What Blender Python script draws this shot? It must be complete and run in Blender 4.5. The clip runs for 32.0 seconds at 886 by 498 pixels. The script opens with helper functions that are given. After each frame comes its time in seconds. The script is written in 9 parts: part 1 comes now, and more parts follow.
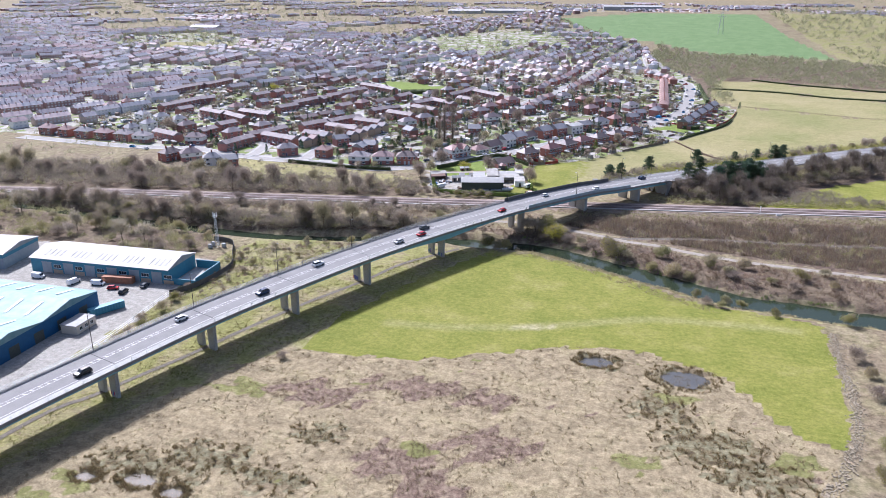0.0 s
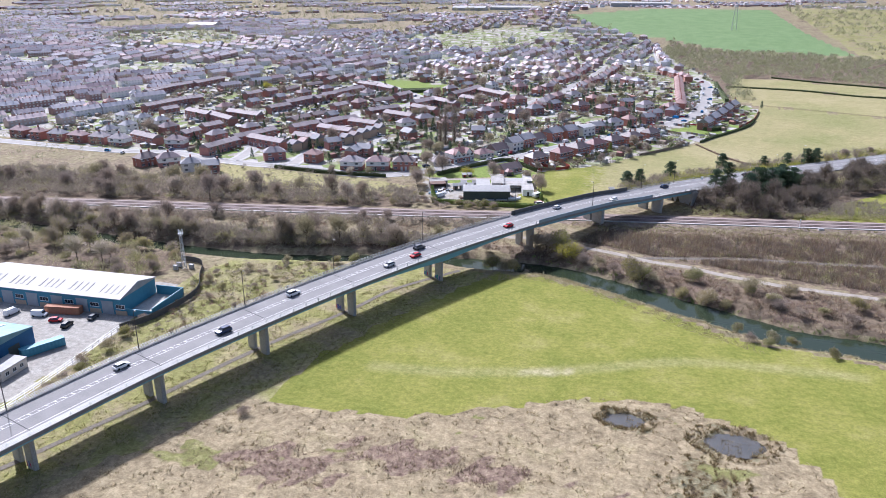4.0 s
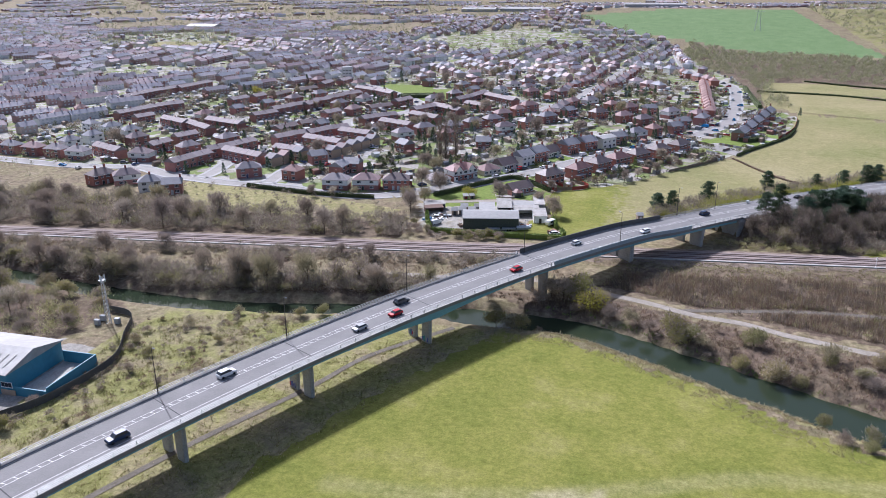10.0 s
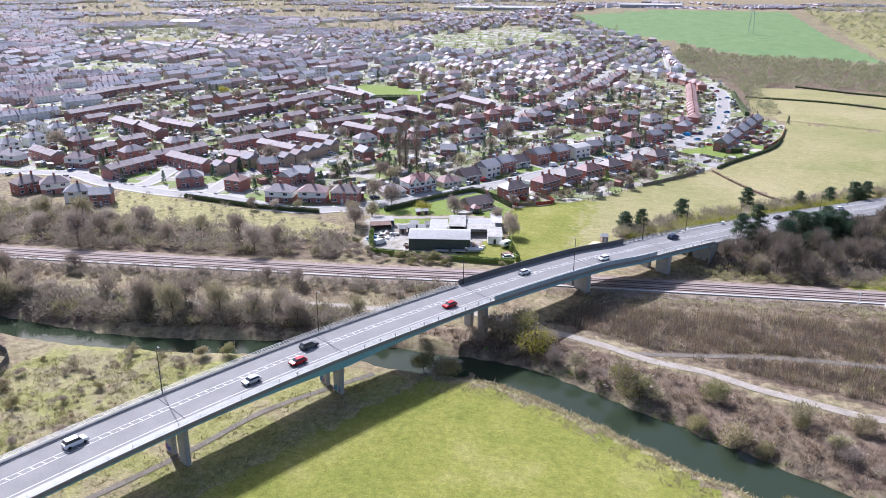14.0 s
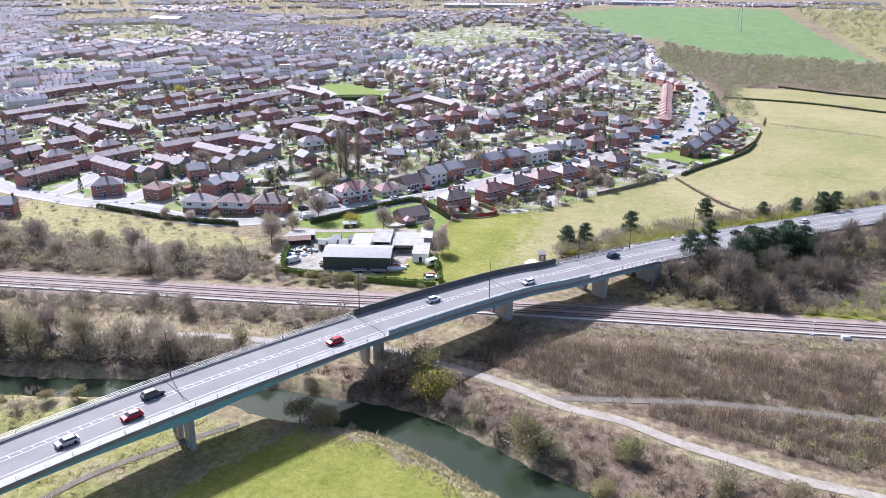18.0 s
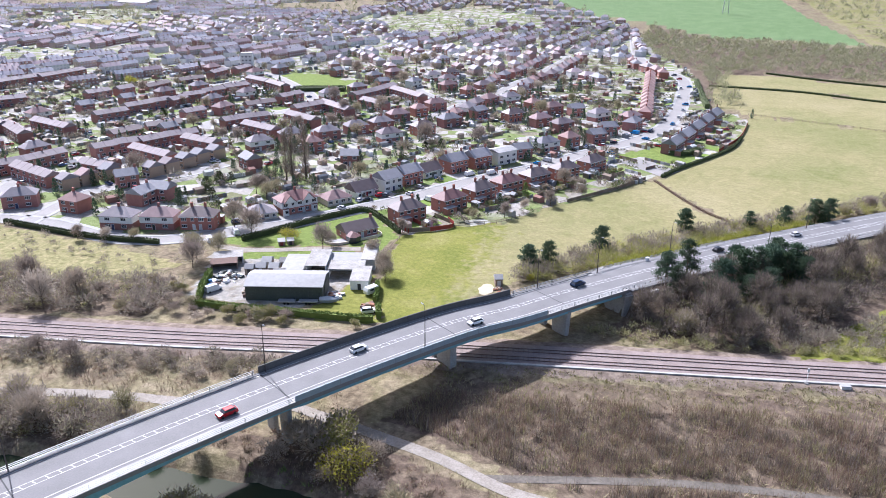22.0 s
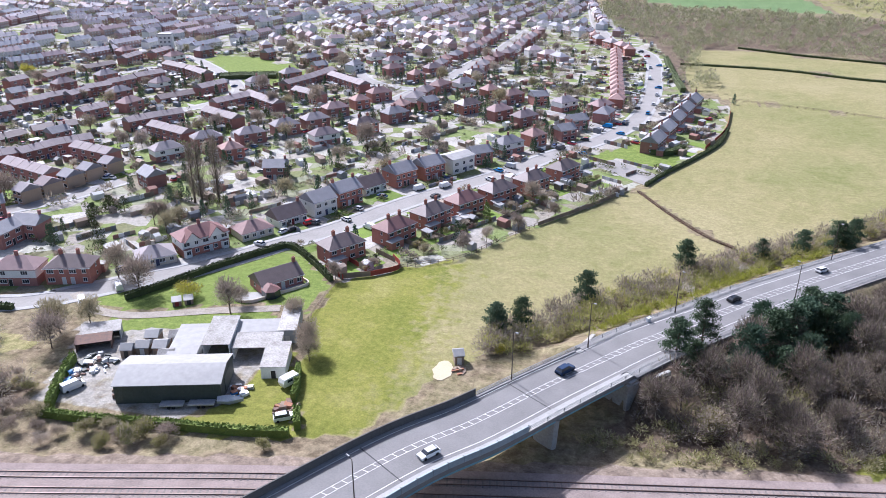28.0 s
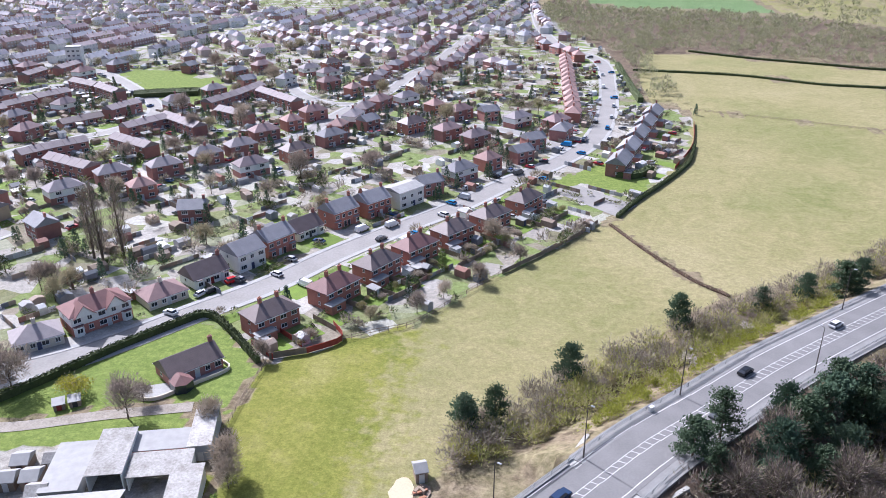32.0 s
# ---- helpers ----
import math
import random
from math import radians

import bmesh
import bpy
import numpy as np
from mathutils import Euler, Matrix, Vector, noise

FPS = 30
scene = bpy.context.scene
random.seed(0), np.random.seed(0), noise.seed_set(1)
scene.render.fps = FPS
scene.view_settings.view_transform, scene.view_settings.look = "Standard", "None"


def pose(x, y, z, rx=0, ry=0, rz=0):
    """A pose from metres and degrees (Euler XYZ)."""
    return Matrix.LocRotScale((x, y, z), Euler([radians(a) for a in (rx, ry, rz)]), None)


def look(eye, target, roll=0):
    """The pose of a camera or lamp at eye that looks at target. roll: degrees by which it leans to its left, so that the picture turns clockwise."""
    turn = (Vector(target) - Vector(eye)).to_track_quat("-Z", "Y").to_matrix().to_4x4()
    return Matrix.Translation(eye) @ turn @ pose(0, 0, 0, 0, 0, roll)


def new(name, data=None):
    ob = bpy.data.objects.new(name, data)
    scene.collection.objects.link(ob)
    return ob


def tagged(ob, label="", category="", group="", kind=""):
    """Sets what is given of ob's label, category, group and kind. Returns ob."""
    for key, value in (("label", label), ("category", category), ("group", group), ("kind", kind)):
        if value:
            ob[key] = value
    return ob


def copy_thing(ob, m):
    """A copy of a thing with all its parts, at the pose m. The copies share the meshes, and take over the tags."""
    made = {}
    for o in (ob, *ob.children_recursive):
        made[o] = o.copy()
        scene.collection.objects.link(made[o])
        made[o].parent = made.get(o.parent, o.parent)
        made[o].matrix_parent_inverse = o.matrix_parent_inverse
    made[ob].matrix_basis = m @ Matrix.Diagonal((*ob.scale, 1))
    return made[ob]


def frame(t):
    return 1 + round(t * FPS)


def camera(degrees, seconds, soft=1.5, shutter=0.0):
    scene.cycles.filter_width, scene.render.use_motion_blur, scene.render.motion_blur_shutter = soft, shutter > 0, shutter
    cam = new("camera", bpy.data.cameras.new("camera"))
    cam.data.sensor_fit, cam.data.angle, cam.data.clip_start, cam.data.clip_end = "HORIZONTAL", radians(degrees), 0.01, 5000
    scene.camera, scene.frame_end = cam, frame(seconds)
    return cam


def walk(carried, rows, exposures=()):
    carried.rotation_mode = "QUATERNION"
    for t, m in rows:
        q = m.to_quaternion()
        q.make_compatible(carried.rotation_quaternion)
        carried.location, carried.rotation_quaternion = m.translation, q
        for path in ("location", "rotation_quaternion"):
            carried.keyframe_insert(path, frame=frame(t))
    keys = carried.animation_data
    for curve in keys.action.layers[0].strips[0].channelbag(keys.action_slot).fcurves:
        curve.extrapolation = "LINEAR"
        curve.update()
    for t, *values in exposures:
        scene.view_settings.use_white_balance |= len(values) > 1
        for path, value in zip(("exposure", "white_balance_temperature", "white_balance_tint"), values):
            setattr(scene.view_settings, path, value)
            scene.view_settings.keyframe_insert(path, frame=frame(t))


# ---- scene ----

# camera and walk
cam = camera(61.1, 32.0, soft=0.7)
PATH = [
    (0, (15.428, -36.741, 109.03), (14.932, -34.929, 108.346), -0.0),
    (1, (13.268, -26.807, 107.913), (12.77, -24.996, 107.226), 0.0),
    (2, (11.312, -17.205, 106.369), (10.811, -15.394, 105.682), -0.0),
    (3, (9.192, -7.098, 105.014), (8.688, -5.289, 104.326), -0.1),
    (3.5, (8.279, -2.024, 104.386), (7.772, -0.216, 103.697), -0.1),
    (5.5, (3.545, 18.203, 100.323), (3.031, 20.011, 99.64), -0.3),
    (6, (2.661, 23.109, 99.62), (2.144, 24.916, 98.938), -0.3),
    (7, (0.388, 33.153, 98.06), (-0.134, 34.96, 97.379), -0.4),
    (8, (-2.228, 43.411, 96.947), (-2.752, 45.217, 96.264), -0.3),
    (9, (-3.23, 53.256, 96.983), (-3.764, 55.058, 96.301), -0.3),
    (10, (-3.24, 62.298, 96.796), (-3.776, 64.1, 96.115), -0.3),
    (11, (-2.199, 71.122, 96.548), (-2.732, 72.926, 95.866), -0.1),
    (12, (0.322, 79.952, 96.266), (-0.21, 81.755, 95.584), 0.1),
    (13, (3.88, 87.749, 96.264), (3.348, 89.553, 95.581), 0.2),
    (14, (7.241, 96.191, 96.088), (6.714, 97.994, 95.402), 0.4),
    (14.5, (9.361, 100.326, 95.852), (8.834, 102.13, 95.166), 0.4),
    (16.5, (18.261, 117.004, 94.712), (17.739, 118.807, 94.023), 0.5),
    (17, (20.56, 121.51, 94.231), (20.038, 123.314, 93.541), 0.5),
    (18, (25.459, 129.96, 93.903), (24.936, 131.762, 93.212), 0.5),
    (19, (29.039, 139.032, 93.561), (28.519, 140.835, 92.867), 0.4),
    (20, (30.92, 148.582, 93.627), (30.405, 150.384, 92.929), 0.3),
    (21, (30.531, 158.182, 94.315), (30.027, 159.984, 93.609), 0.4),
    (21.5, (29.943, 163.128, 94.709), (29.446, 164.929, 93.994), 0.3),
    (22, (29.423, 167.773, 94.605), (28.931, 169.567, 93.871), 0.3),
    (22.5, (29.049, 172.53, 94.813), (28.56, 174.316, 94.058), 0.1),
    (23, (28.636, 177.117, 94.899), (28.148, 178.898, 94.131), -0.1),
    (24, (26.869, 187.292, 94.891), (26.386, 189.066, 94.103), -0.1),
    (25, (24.979, 198.002, 94.221), (24.495, 199.772, 93.426), -0.3),
    (25.5, (23.139, 202.501, 94.641), (22.661, 204.27, 93.839), 0.1),
    (27.5, (18.459, 222.514, 95.341), (18.019, 224.289, 94.531), 0.1),
    (28, (17.117, 227.346, 95.35), (16.746, 229.137, 94.539), 0.0),
    (28.5, (15.826, 232.12, 94.666), (15.535, 233.927, 93.86), -0.2),
    (29, (14.313, 237.031, 94.978), (14.081, 238.845, 94.17), -0.2),
    (29.5, (13.219, 241.953, 94.84), (12.992, 243.769, 94.032), -0.2),
    (30, (12.007, 246.773, 94.95), (11.782, 248.588, 94.141), -0.2),
    (31, (9.81, 256.804, 95.088), (9.586, 258.619, 94.278), -0.1),
    (32, (8.053, 266.457, 95.152), (7.828, 268.271, 94.34), -0.2),
]
# the clip's camera darkens over the meadow and brightens again over the railway
EXPOSURES = [(t, e + 0.27, 5600, 18.2) for t, e in ((0, 0.45), (3.5, 0.45), (7, 0.22), (10, 0.14), (12, 0.27), (14, 0.54), (17, 0.64), (21, 0.61), (25, 0.53), (29, 0.45), (32, 0.44))]
walk(cam, [(t, look(eye, target, roll)) for t, eye, target, roll in PATH], EXPOSURES)

# daylight: high spring sun from behind the town, to its west
SUN_EL, SUN_FROM = radians(42.5), Vector((-0.75, 0.66))
world = bpy.data.worlds.new("world")
scene.world = world
world.use_nodes = True
wn = world.node_tree.nodes
sky = wn.new("ShaderNodeTexSky")
sky.sky_type, sky.sun_disc = "NISHITA", False
sky.sun_elevation, sky.sun_rotation = SUN_EL, math.atan2(SUN_FROM.x, SUN_FROM.y)
sky.air_density, sky.dust_density, sky.ozone_density = 1.0, 3.5, 0.6
world.node_tree.links.new(sky.outputs[0], wn["Background"].inputs[0])
wn["Background"].inputs[1].default_value = 0.1
sun_data = bpy.data.lights.new("sun", "SUN")
sun_data.energy, sun_data.angle, sun_data.color = 5.0, radians(0.6), (1.0, 0.965, 0.92)
sun = new("sun", sun_data)
sun.matrix_world = look((0, 0, 300), (-SUN_FROM.x * 300, -SUN_FROM.y * 300, 300 - 300 * math.tan(SUN_EL)))


# ---- materials ----
def shade(name, base, other=None, scale=1.0, rough=0.85, bump=0.0, fine=8.0, vary=0.0, metal=0.0, spec=0.3, space="Object", hues=None, isle=False, thin=0.0):
    """A surface with variation at two scales. vary: spread between objects; hues: colours to draw from, by object."""
    m = bpy.data.materials.new(name)
    m.use_nodes = True
    nt = m.node_tree
    n, li = nt.nodes, nt.links
    b = n["Principled BSDF"]
    b.inputs["Roughness"].default_value, b.inputs["Metallic"].default_value = rough, metal
    b.inputs["Specular IOR Level"].default_value = spec
    tc = n.new("ShaderNodeTexCoord")
    n1, n2 = n.new("ShaderNodeTexNoise"), n.new("ShaderNodeTexNoise")
    for k, sc in ((n1, scale), (n2, scale * fine)):
        k.inputs["Scale"].default_value, k.inputs["Detail"].default_value = sc, 5
        li.new(tc.outputs[space], k.inputs["Vector"])
    mix = n.new("ShaderNodeMix")
    mix.data_type = "RGBA"
    mix.inputs[6].default_value = (*base, 1)
    mix.inputs[7].default_value = (*(other or [c * 0.75 for c in base]), 1)
    ramp = n.new("ShaderNodeMapRange")
    ramp.inputs[1].default_value, ramp.inputs[2].default_value = 0.35, 0.65
    ad = n.new("ShaderNodeMath")
    ad.operation = "MULTIPLY_ADD"
    ad.inputs[1].default_value, ad.inputs[2].default_value = 0.5, 0.0
    li.new(n2.outputs[0], ad.inputs[0])
    ad2 = n.new("ShaderNodeMath")
    ad2.operation = "MULTIPLY_ADD"
    ad2.inputs[1].default_value = 0.5
    li.new(n1.outputs[0], ad2.inputs[0])
    li.new(ad.outputs[0], ad2.inputs[2])
    li.new(ad2.outputs[0], ramp.inputs[0])
    li.new(ramp.outputs[0], mix.inputs[0])
    col = mix.outputs[2]
    if hues:
        rnd = n.new("ShaderNodeNewGeometry").outputs["Random Per Island"] if isle else n.new("ShaderNodeObjectInfo").outputs["Random"]
        cr = n.new("ShaderNodeValToRGB")
        cr.color_ramp.interpolation = "CONSTANT"
        for k, c in enumerate(hues):
            e = cr.color_ramp.elements[k] if k < 2 else cr.color_ramp.elements.new(k / len(hues))
            e.position, e.color = k / len(hues), (*c, 1)
        li.new(rnd, cr.inputs[0])
        mm = n.new("ShaderNodeMix")
        mm.data_type, mm.blend_type = "RGBA", "MULTIPLY"
        mm.inputs[0].default_value = 1
        li.new(cr.outputs[0], mm.inputs[6])
        li.new(col, mm.inputs[7])
        col = mm.outputs[2]
    if vary:
        hsv = n.new("ShaderNodeHueSaturation")
        rnd = n.new("ShaderNodeNewGeometry").outputs["Random Per Island"] if isle else n.new("ShaderNodeObjectInfo").outputs["Random"]
        vr = n.new("ShaderNodeMapRange")
        vr.inputs[3].default_value, vr.inputs[4].default_value = 1 - vary, 1 + vary
        li.new(rnd, vr.inputs[0])
        li.new(vr.outputs[0], hsv.inputs["Value"])
        li.new(col, hsv.inputs["Color"])
        col = hsv.outputs[0]
    li.new(col, b.inputs["Base Color"])
    if thin:
        tl, ms = n.new("ShaderNodeBsdfTranslucent"), n.new("ShaderNodeMixShader")
        ms.inputs[0].default_value = thin
        li.new(col, tl.inputs[0])
        li.new(b.outputs[0], ms.inputs[1])
        li.new(tl.outputs[0], ms.inputs[2])
        li.new(ms.outputs[0], n["Material Output"].inputs[0])
    if bump:
        bp = n.new("ShaderNodeBump")
        bp.inputs["Strength"].default_value, bp.inputs["Distance"].default_value = bump, 0.1
        li.new(n2.outputs[0], bp.inputs["Height"])
        li.new(bp.outputs[0], b.inputs["Normal"])
    return m


def gloss(name, base, rough=0.08, metal=0.0):
    m = bpy.data.materials.new(name)
    m.use_nodes = True
    b = m.node_tree.nodes["Principled BSDF"]
    b.inputs["Base Color"].default_value = (*base, 1)
    b.inputs["Roughness"].default_value, b.inputs["Metallic"].default_value = rough, metal
    return m


M_ASPHALT = shade("asphalt", (0.20, 0.194, 0.19), (0.145, 0.14, 0.138), 0.18, 0.8, 0.05, 20, space="Object")
M_STREET = shade("street_asphalt", (0.285, 0.27, 0.255), (0.215, 0.203, 0.19), 0.12, 0.85, 0.05, 12)
M_VERGE = shade("bridge_verge", (0.24, 0.235, 0.23), (0.19, 0.185, 0.18), 0.3, 0.9)
M_LINE = shade("road_paint", (0.64, 0.63, 0.61), (0.48, 0.47, 0.45), 1.0, 0.6)
M_CONC = shade("concrete", (0.44, 0.43, 0.40), (0.29, 0.28, 0.26), 0.3, 0.85, 0.1)
M_KERB = shade("pale_edge_concrete", (0.36, 0.355, 0.345), (0.28, 0.275, 0.265), 0.4, 0.85, 0.1)
M_BLUE = shade("pale_blue_girder_paint", (0.20, 0.40, 0.47), (0.15, 0.32, 0.38), 0.2, 0.5)
M_RAILING = shade("galvanised_rail", (0.33, 0.335, 0.33), (0.25, 0.255, 0.25), 1.0, 0.5, metal=0.3)
M_DARKWALL = shade("dark_parapet_panel", (0.12, 0.115, 0.11), (0.09, 0.085, 0.08), 0.3, 0.8)
M_GREYPANEL = shade("grey_blue_parapet_panel", (0.32, 0.39, 0.42), (0.26, 0.32, 0.35), 0.4, 0.6)
M_POLE = shade("dark_lamp_pole", (0.09, 0.075, 0.065), None, 1.0, 0.6)
M_RAIL = shade("steel_rail", (0.16, 0.11, 0.09), (0.12, 0.085, 0.07), 0.5, 0.5, metal=0.3)
M_BALLAST = shade("ballast", (0.29, 0.235, 0.215), (0.19, 0.15, 0.135), 0.3, 0.95, 0.4, 12)
M_SLEEPER = shade("sleeper", (0.22, 0.19, 0.175), None, 1.0, 0.9)
M_GRAVEL = shade("gravel_track", (0.34, 0.305, 0.265), (0.20, 0.175, 0.14), 0.35, 0.95, 0.2)
M_BARK = shade("bark", (0.13, 0.10, 0.075), (0.09, 0.07, 0.05), 1.0, 0.95)
M_TWIG = shade("bare_twigs", (1, 1, 1), (0.7, 0.7, 0.7), 0.4, 0.9, hues=[(0.38, 0.31, 0.25), (0.44, 0.365, 0.28), (0.37, 0.305, 0.255), (0.38, 0.335, 0.21), (0.49, 0.42, 0.34), (0.32, 0.26, 0.21)], vary=0.15, thin=0.3)
# darker copy of the twig colours, with the wood's inner shade mixed in
M_SHADETWIG = shade("shade_darkened_twigs", (1, 1, 1), (0.65, 0.65, 0.65), 0.3, 0.9, hues=[(0.21, 0.165, 0.14), (0.25, 0.205, 0.17), (0.16, 0.125, 0.105), (0.21, 0.195, 0.115), (0.31, 0.255, 0.215)], isle=True, vary=0.2, thin=0.25)
M_BUD = shade("spring_buds", (1, 1, 1), (0.65, 0.65, 0.6), 0.5, 0.85, hues=[(0.325, 0.312, 0.111), (0.377, 0.338, 0.143), (0.286, 0.280, 0.117), (0.351, 0.293, 0.156)], vary=0.15, thin=0.4)
M_YELLOWBUD = shade("yellow_buds", (0.46, 0.42, 0.06), (0.32, 0.31, 0.05), 0.6, 0.85, thin=0.4)
M_EVER = shade("evergreen_leaves", (1, 1, 1), (0.6, 0.65, 0.6), 0.6, 0.85, hues=[(0.087, 0.131, 0.072), (0.102, 0.145, 0.087), (0.072, 0.116, 0.072)], vary=0.2, thin=0.3)
M_HEDGE = shade("hedge_leaves", (0.085, 0.105, 0.04), (0.05, 0.065, 0.025), 0.7, 0.9, vary=0.2)
M_BRIGHTHEDGE = shade("bright_hedge_leaves", (0.16, 0.21, 0.04), (0.1, 0.14, 0.03), 0.7, 0.9)
M_BLOSSOM = shade("white_blossom", (0.6, 0.54, 0.5), (0.42, 0.37, 0.33), 0.8, 0.9)
M_SCRUB = shade("brown_scrub", (1, 1, 1), (0.7, 0.7, 0.7), 0.06, 0.95, hues=[(0.27, 0.18, 0.135), (0.32, 0.225, 0.165), (0.22, 0.15, 0.12), (0.31, 0.255, 0.155), (0.38, 0.315, 0.2)], isle=True, vary=0.15, thin=0.3)
M_BUDSTUFF = shade("budding_thicket", (1, 1, 1), (0.7, 0.7, 0.65), 0.06, 0.9, hues=[(0.332, 0.326, 0.123), (0.407, 0.364, 0.197), (0.308, 0.295, 0.147), (0.443, 0.389, 0.246)], isle=True, vary=0.15, thin=0.4)
M_SPRING = shade("spring_green_thicket", (1, 1, 1), (0.7, 0.72, 0.6), 0.06, 0.9, hues=[(0.399, 0.399, 0.109), (0.448, 0.424, 0.157), (0.363, 0.327, 0.169), (0.436, 0.375, 0.230), (0.327, 0.339, 0.085)], isle=True, vary=0.15, thin=0.4)
M_YELLOWSTUFF = shade("yellow_green_thicket", (1, 1, 1), (0.7, 0.72, 0.6), 0.06, 0.9, hues=[(0.36, 0.37, 0.05), (0.32, 0.33, 0.06), (0.28, 0.27, 0.08)], isle=True, vary=0.15, thin=0.4)
M_GREENSTUFF = shade("garden_shrub_leaves", (1, 1, 1), (0.7, 0.72, 0.65), 0.06, 0.9, hues=[(0.115, 0.15, 0.055), (0.16, 0.20, 0.065), (0.09, 0.115, 0.045), (0.30, 0.25, 0.19), (0.22, 0.25, 0.09), (0.34, 0.29, 0.22)], isle=True, vary=0.2, thin=0.2)
M_GREYTWIG = shade("grey_thicket_twigs", (1, 1, 1), (0.7, 0.7, 0.7), 0.06, 0.95, hues=[(0.34, 0.29, 0.235), (0.40, 0.35, 0.275), (0.28, 0.23, 0.185), (0.34, 0.31, 0.20), (0.24, 0.20, 0.165)], isle=True, vary=0.15, thin=0.35)
M_SEDGE = shade("dead_sedge", (1, 1, 1), (0.75, 0.72, 0.7), 0.1, 0.95, hues=[(0.315, 0.244, 0.153), (0.425, 0.344, 0.230), (0.230, 0.168, 0.111), (0.136, 0.101, 0.064), (0.383, 0.302, 0.196)], isle=True, vary=0.15)
M_MARSHSTRAW = shade("marsh_straw", (1, 1, 1), (0.78, 0.75, 0.7), 0.1, 0.95, hues=[(0.36, 0.295, 0.175), (0.44, 0.365, 0.23), (0.28, 0.22, 0.125), (0.21, 0.16, 0.09), (0.38, 0.325, 0.18)], isle=True, vary=0.15, thin=0.2)
M_ROUGHGRASS = shade("rough_grass_blades", (1, 1, 1), (0.75, 0.75, 0.7), 0.1, 0.95, hues=[(0.25, 0.27, 0.08), (0.34, 0.32, 0.13), (0.20, 0.20, 0.065), (0.42, 0.36, 0.20), (0.24, 0.19, 0.11)], isle=True, vary=0.15, thin=0.3)
M_STRAWGRASS = shade("straw_grass", (0.46, 0.39, 0.25), (0.36, 0.31, 0.17), 0.5, 0.95, thin=0.2)
M_REDBRICK = shade("red_brick", (0.36, 0.175, 0.145), (0.27, 0.13, 0.115), 0.5, 0.9, 0.1, 12, vary=0.2)
M_ORANGEBRICK = shade("orange_red_brick", (0.42, 0.18, 0.135), (0.31, 0.135, 0.105), 0.5, 0.9, 0.1, 12, vary=0.1)
M_BUFFBRICK = shade("buff_brick", (0.45, 0.33, 0.23), (0.37, 0.27, 0.19), 0.5, 0.9, 0.1, 12, vary=0.15)
M_RENDER = shade("white_render", (0.78, 0.77, 0.73), (0.68, 0.67, 0.63), 0.3, 0.85, vary=0.08)
M_CREAM = shade("cream_render", (0.62, 0.55, 0.46), (0.54, 0.48, 0.40), 0.3, 0.85)
M_ROOF = shade("roof_tiles", (1, 1, 1), (0.78, 0.78, 0.8), 0.5, 0.75, 0.15, 10, hues=[(0.317, 0.256, 0.256), (0.329, 0.220, 0.207), (0.287, 0.275, 0.287), (0.336, 0.299, 0.299), (0.342, 0.244, 0.232), (0.256, 0.232, 0.238)], vary=0.18, spec=0.2)
M_ROOFRED = shade("maroon_roof_tiles", (0.24, 0.125, 0.115), (0.18, 0.095, 0.09), 0.5, 0.6, 0.15, 10, vary=0.1)
M_SLATE = shade("slate_roof", (0.29, 0.285, 0.30), (0.22, 0.215, 0.23), 0.5, 0.7, 0.15, 10, vary=0.12)
M_ROOFDARK = shade("dark_brown_roof_tiles", (0.18, 0.14, 0.135), (0.135, 0.105, 0.1), 0.5, 0.55, 0.15, 10, vary=0.1)
M_ROOFPINK = shade("weathered_pink_roof_tiles", (0.37, 0.24, 0.215), (0.30, 0.195, 0.175), 0.5, 0.8, 0.15, 10, vary=0.1)
M_ROOFLONG = shade("brown_estate_roof_tiles", (0.285, 0.24, 0.24), (0.21, 0.175, 0.178), 0.3, 0.75, 0.12, 10, vary=0.15)
M_WHITE = shade("white_frame_paint", (0.8, 0.8, 0.79), None, 1, 0.5)
M_GLASS = gloss("window_glass", (0.03, 0.035, 0.045), 0.05)
M_DOOR = shade("door_paint", (1, 1, 1), (0.9, 0.9, 0.9), 1, 0.5, hues=[(0.5, 0.5, 0.5), (0.05, 0.06, 0.12), (0.2, 0.03, 0.03), (0.04, 0.04, 0.04), (0.6, 0.6, 0.58)])
M_METALROOF = shade("pale_sheet_roof", (0.37, 0.36, 0.35), (0.28, 0.272, 0.26), 0.08, 0.6, 0.0)
M_YARDROOF = shade("stained_sheet_roof", (0.40, 0.385, 0.365), (0.20, 0.185, 0.165), 0.35, 0.75, 0.05, 6, vary=0.2)
M_GREYROOF = shade("grey_sheet_roof", (0.33, 0.325, 0.315), (0.26, 0.255, 0.25), 0.1, 0.7)
M_DARKCLAD = shade("dark_green_cladding", (0.075, 0.085, 0.075), (0.055, 0.062, 0.055), 0.2, 0.6)
M_BLUECLAD = shade("deep_blue_cladding", (0.02, 0.10, 0.22), (0.015, 0.08, 0.18), 0.1, 0.55)
M_TEALCLAD = shade("teal_cladding", (0.07, 0.24, 0.32), (0.06, 0.2, 0.27), 0.1, 0.55)
M_TEALROOF = shade("weathered_teal_sheet_roof", (0.10, 0.215, 0.24), (0.19, 0.29, 0.31), 0.05, 0.6)
M_GREYCLAD = shade("grey_cladding", (0.36, 0.37, 0.38), (0.3, 0.31, 0.32), 0.1, 0.6)
M_WOOD = shade("weathered_fence_wood", (0.26, 0.20, 0.15), (0.2, 0.155, 0.12), 0.8, 0.9, vary=0.2)
M_REDWOOD = shade("red_fence_paint", (0.36, 0.07, 0.05), (0.28, 0.055, 0.04), 0.8, 0.8)
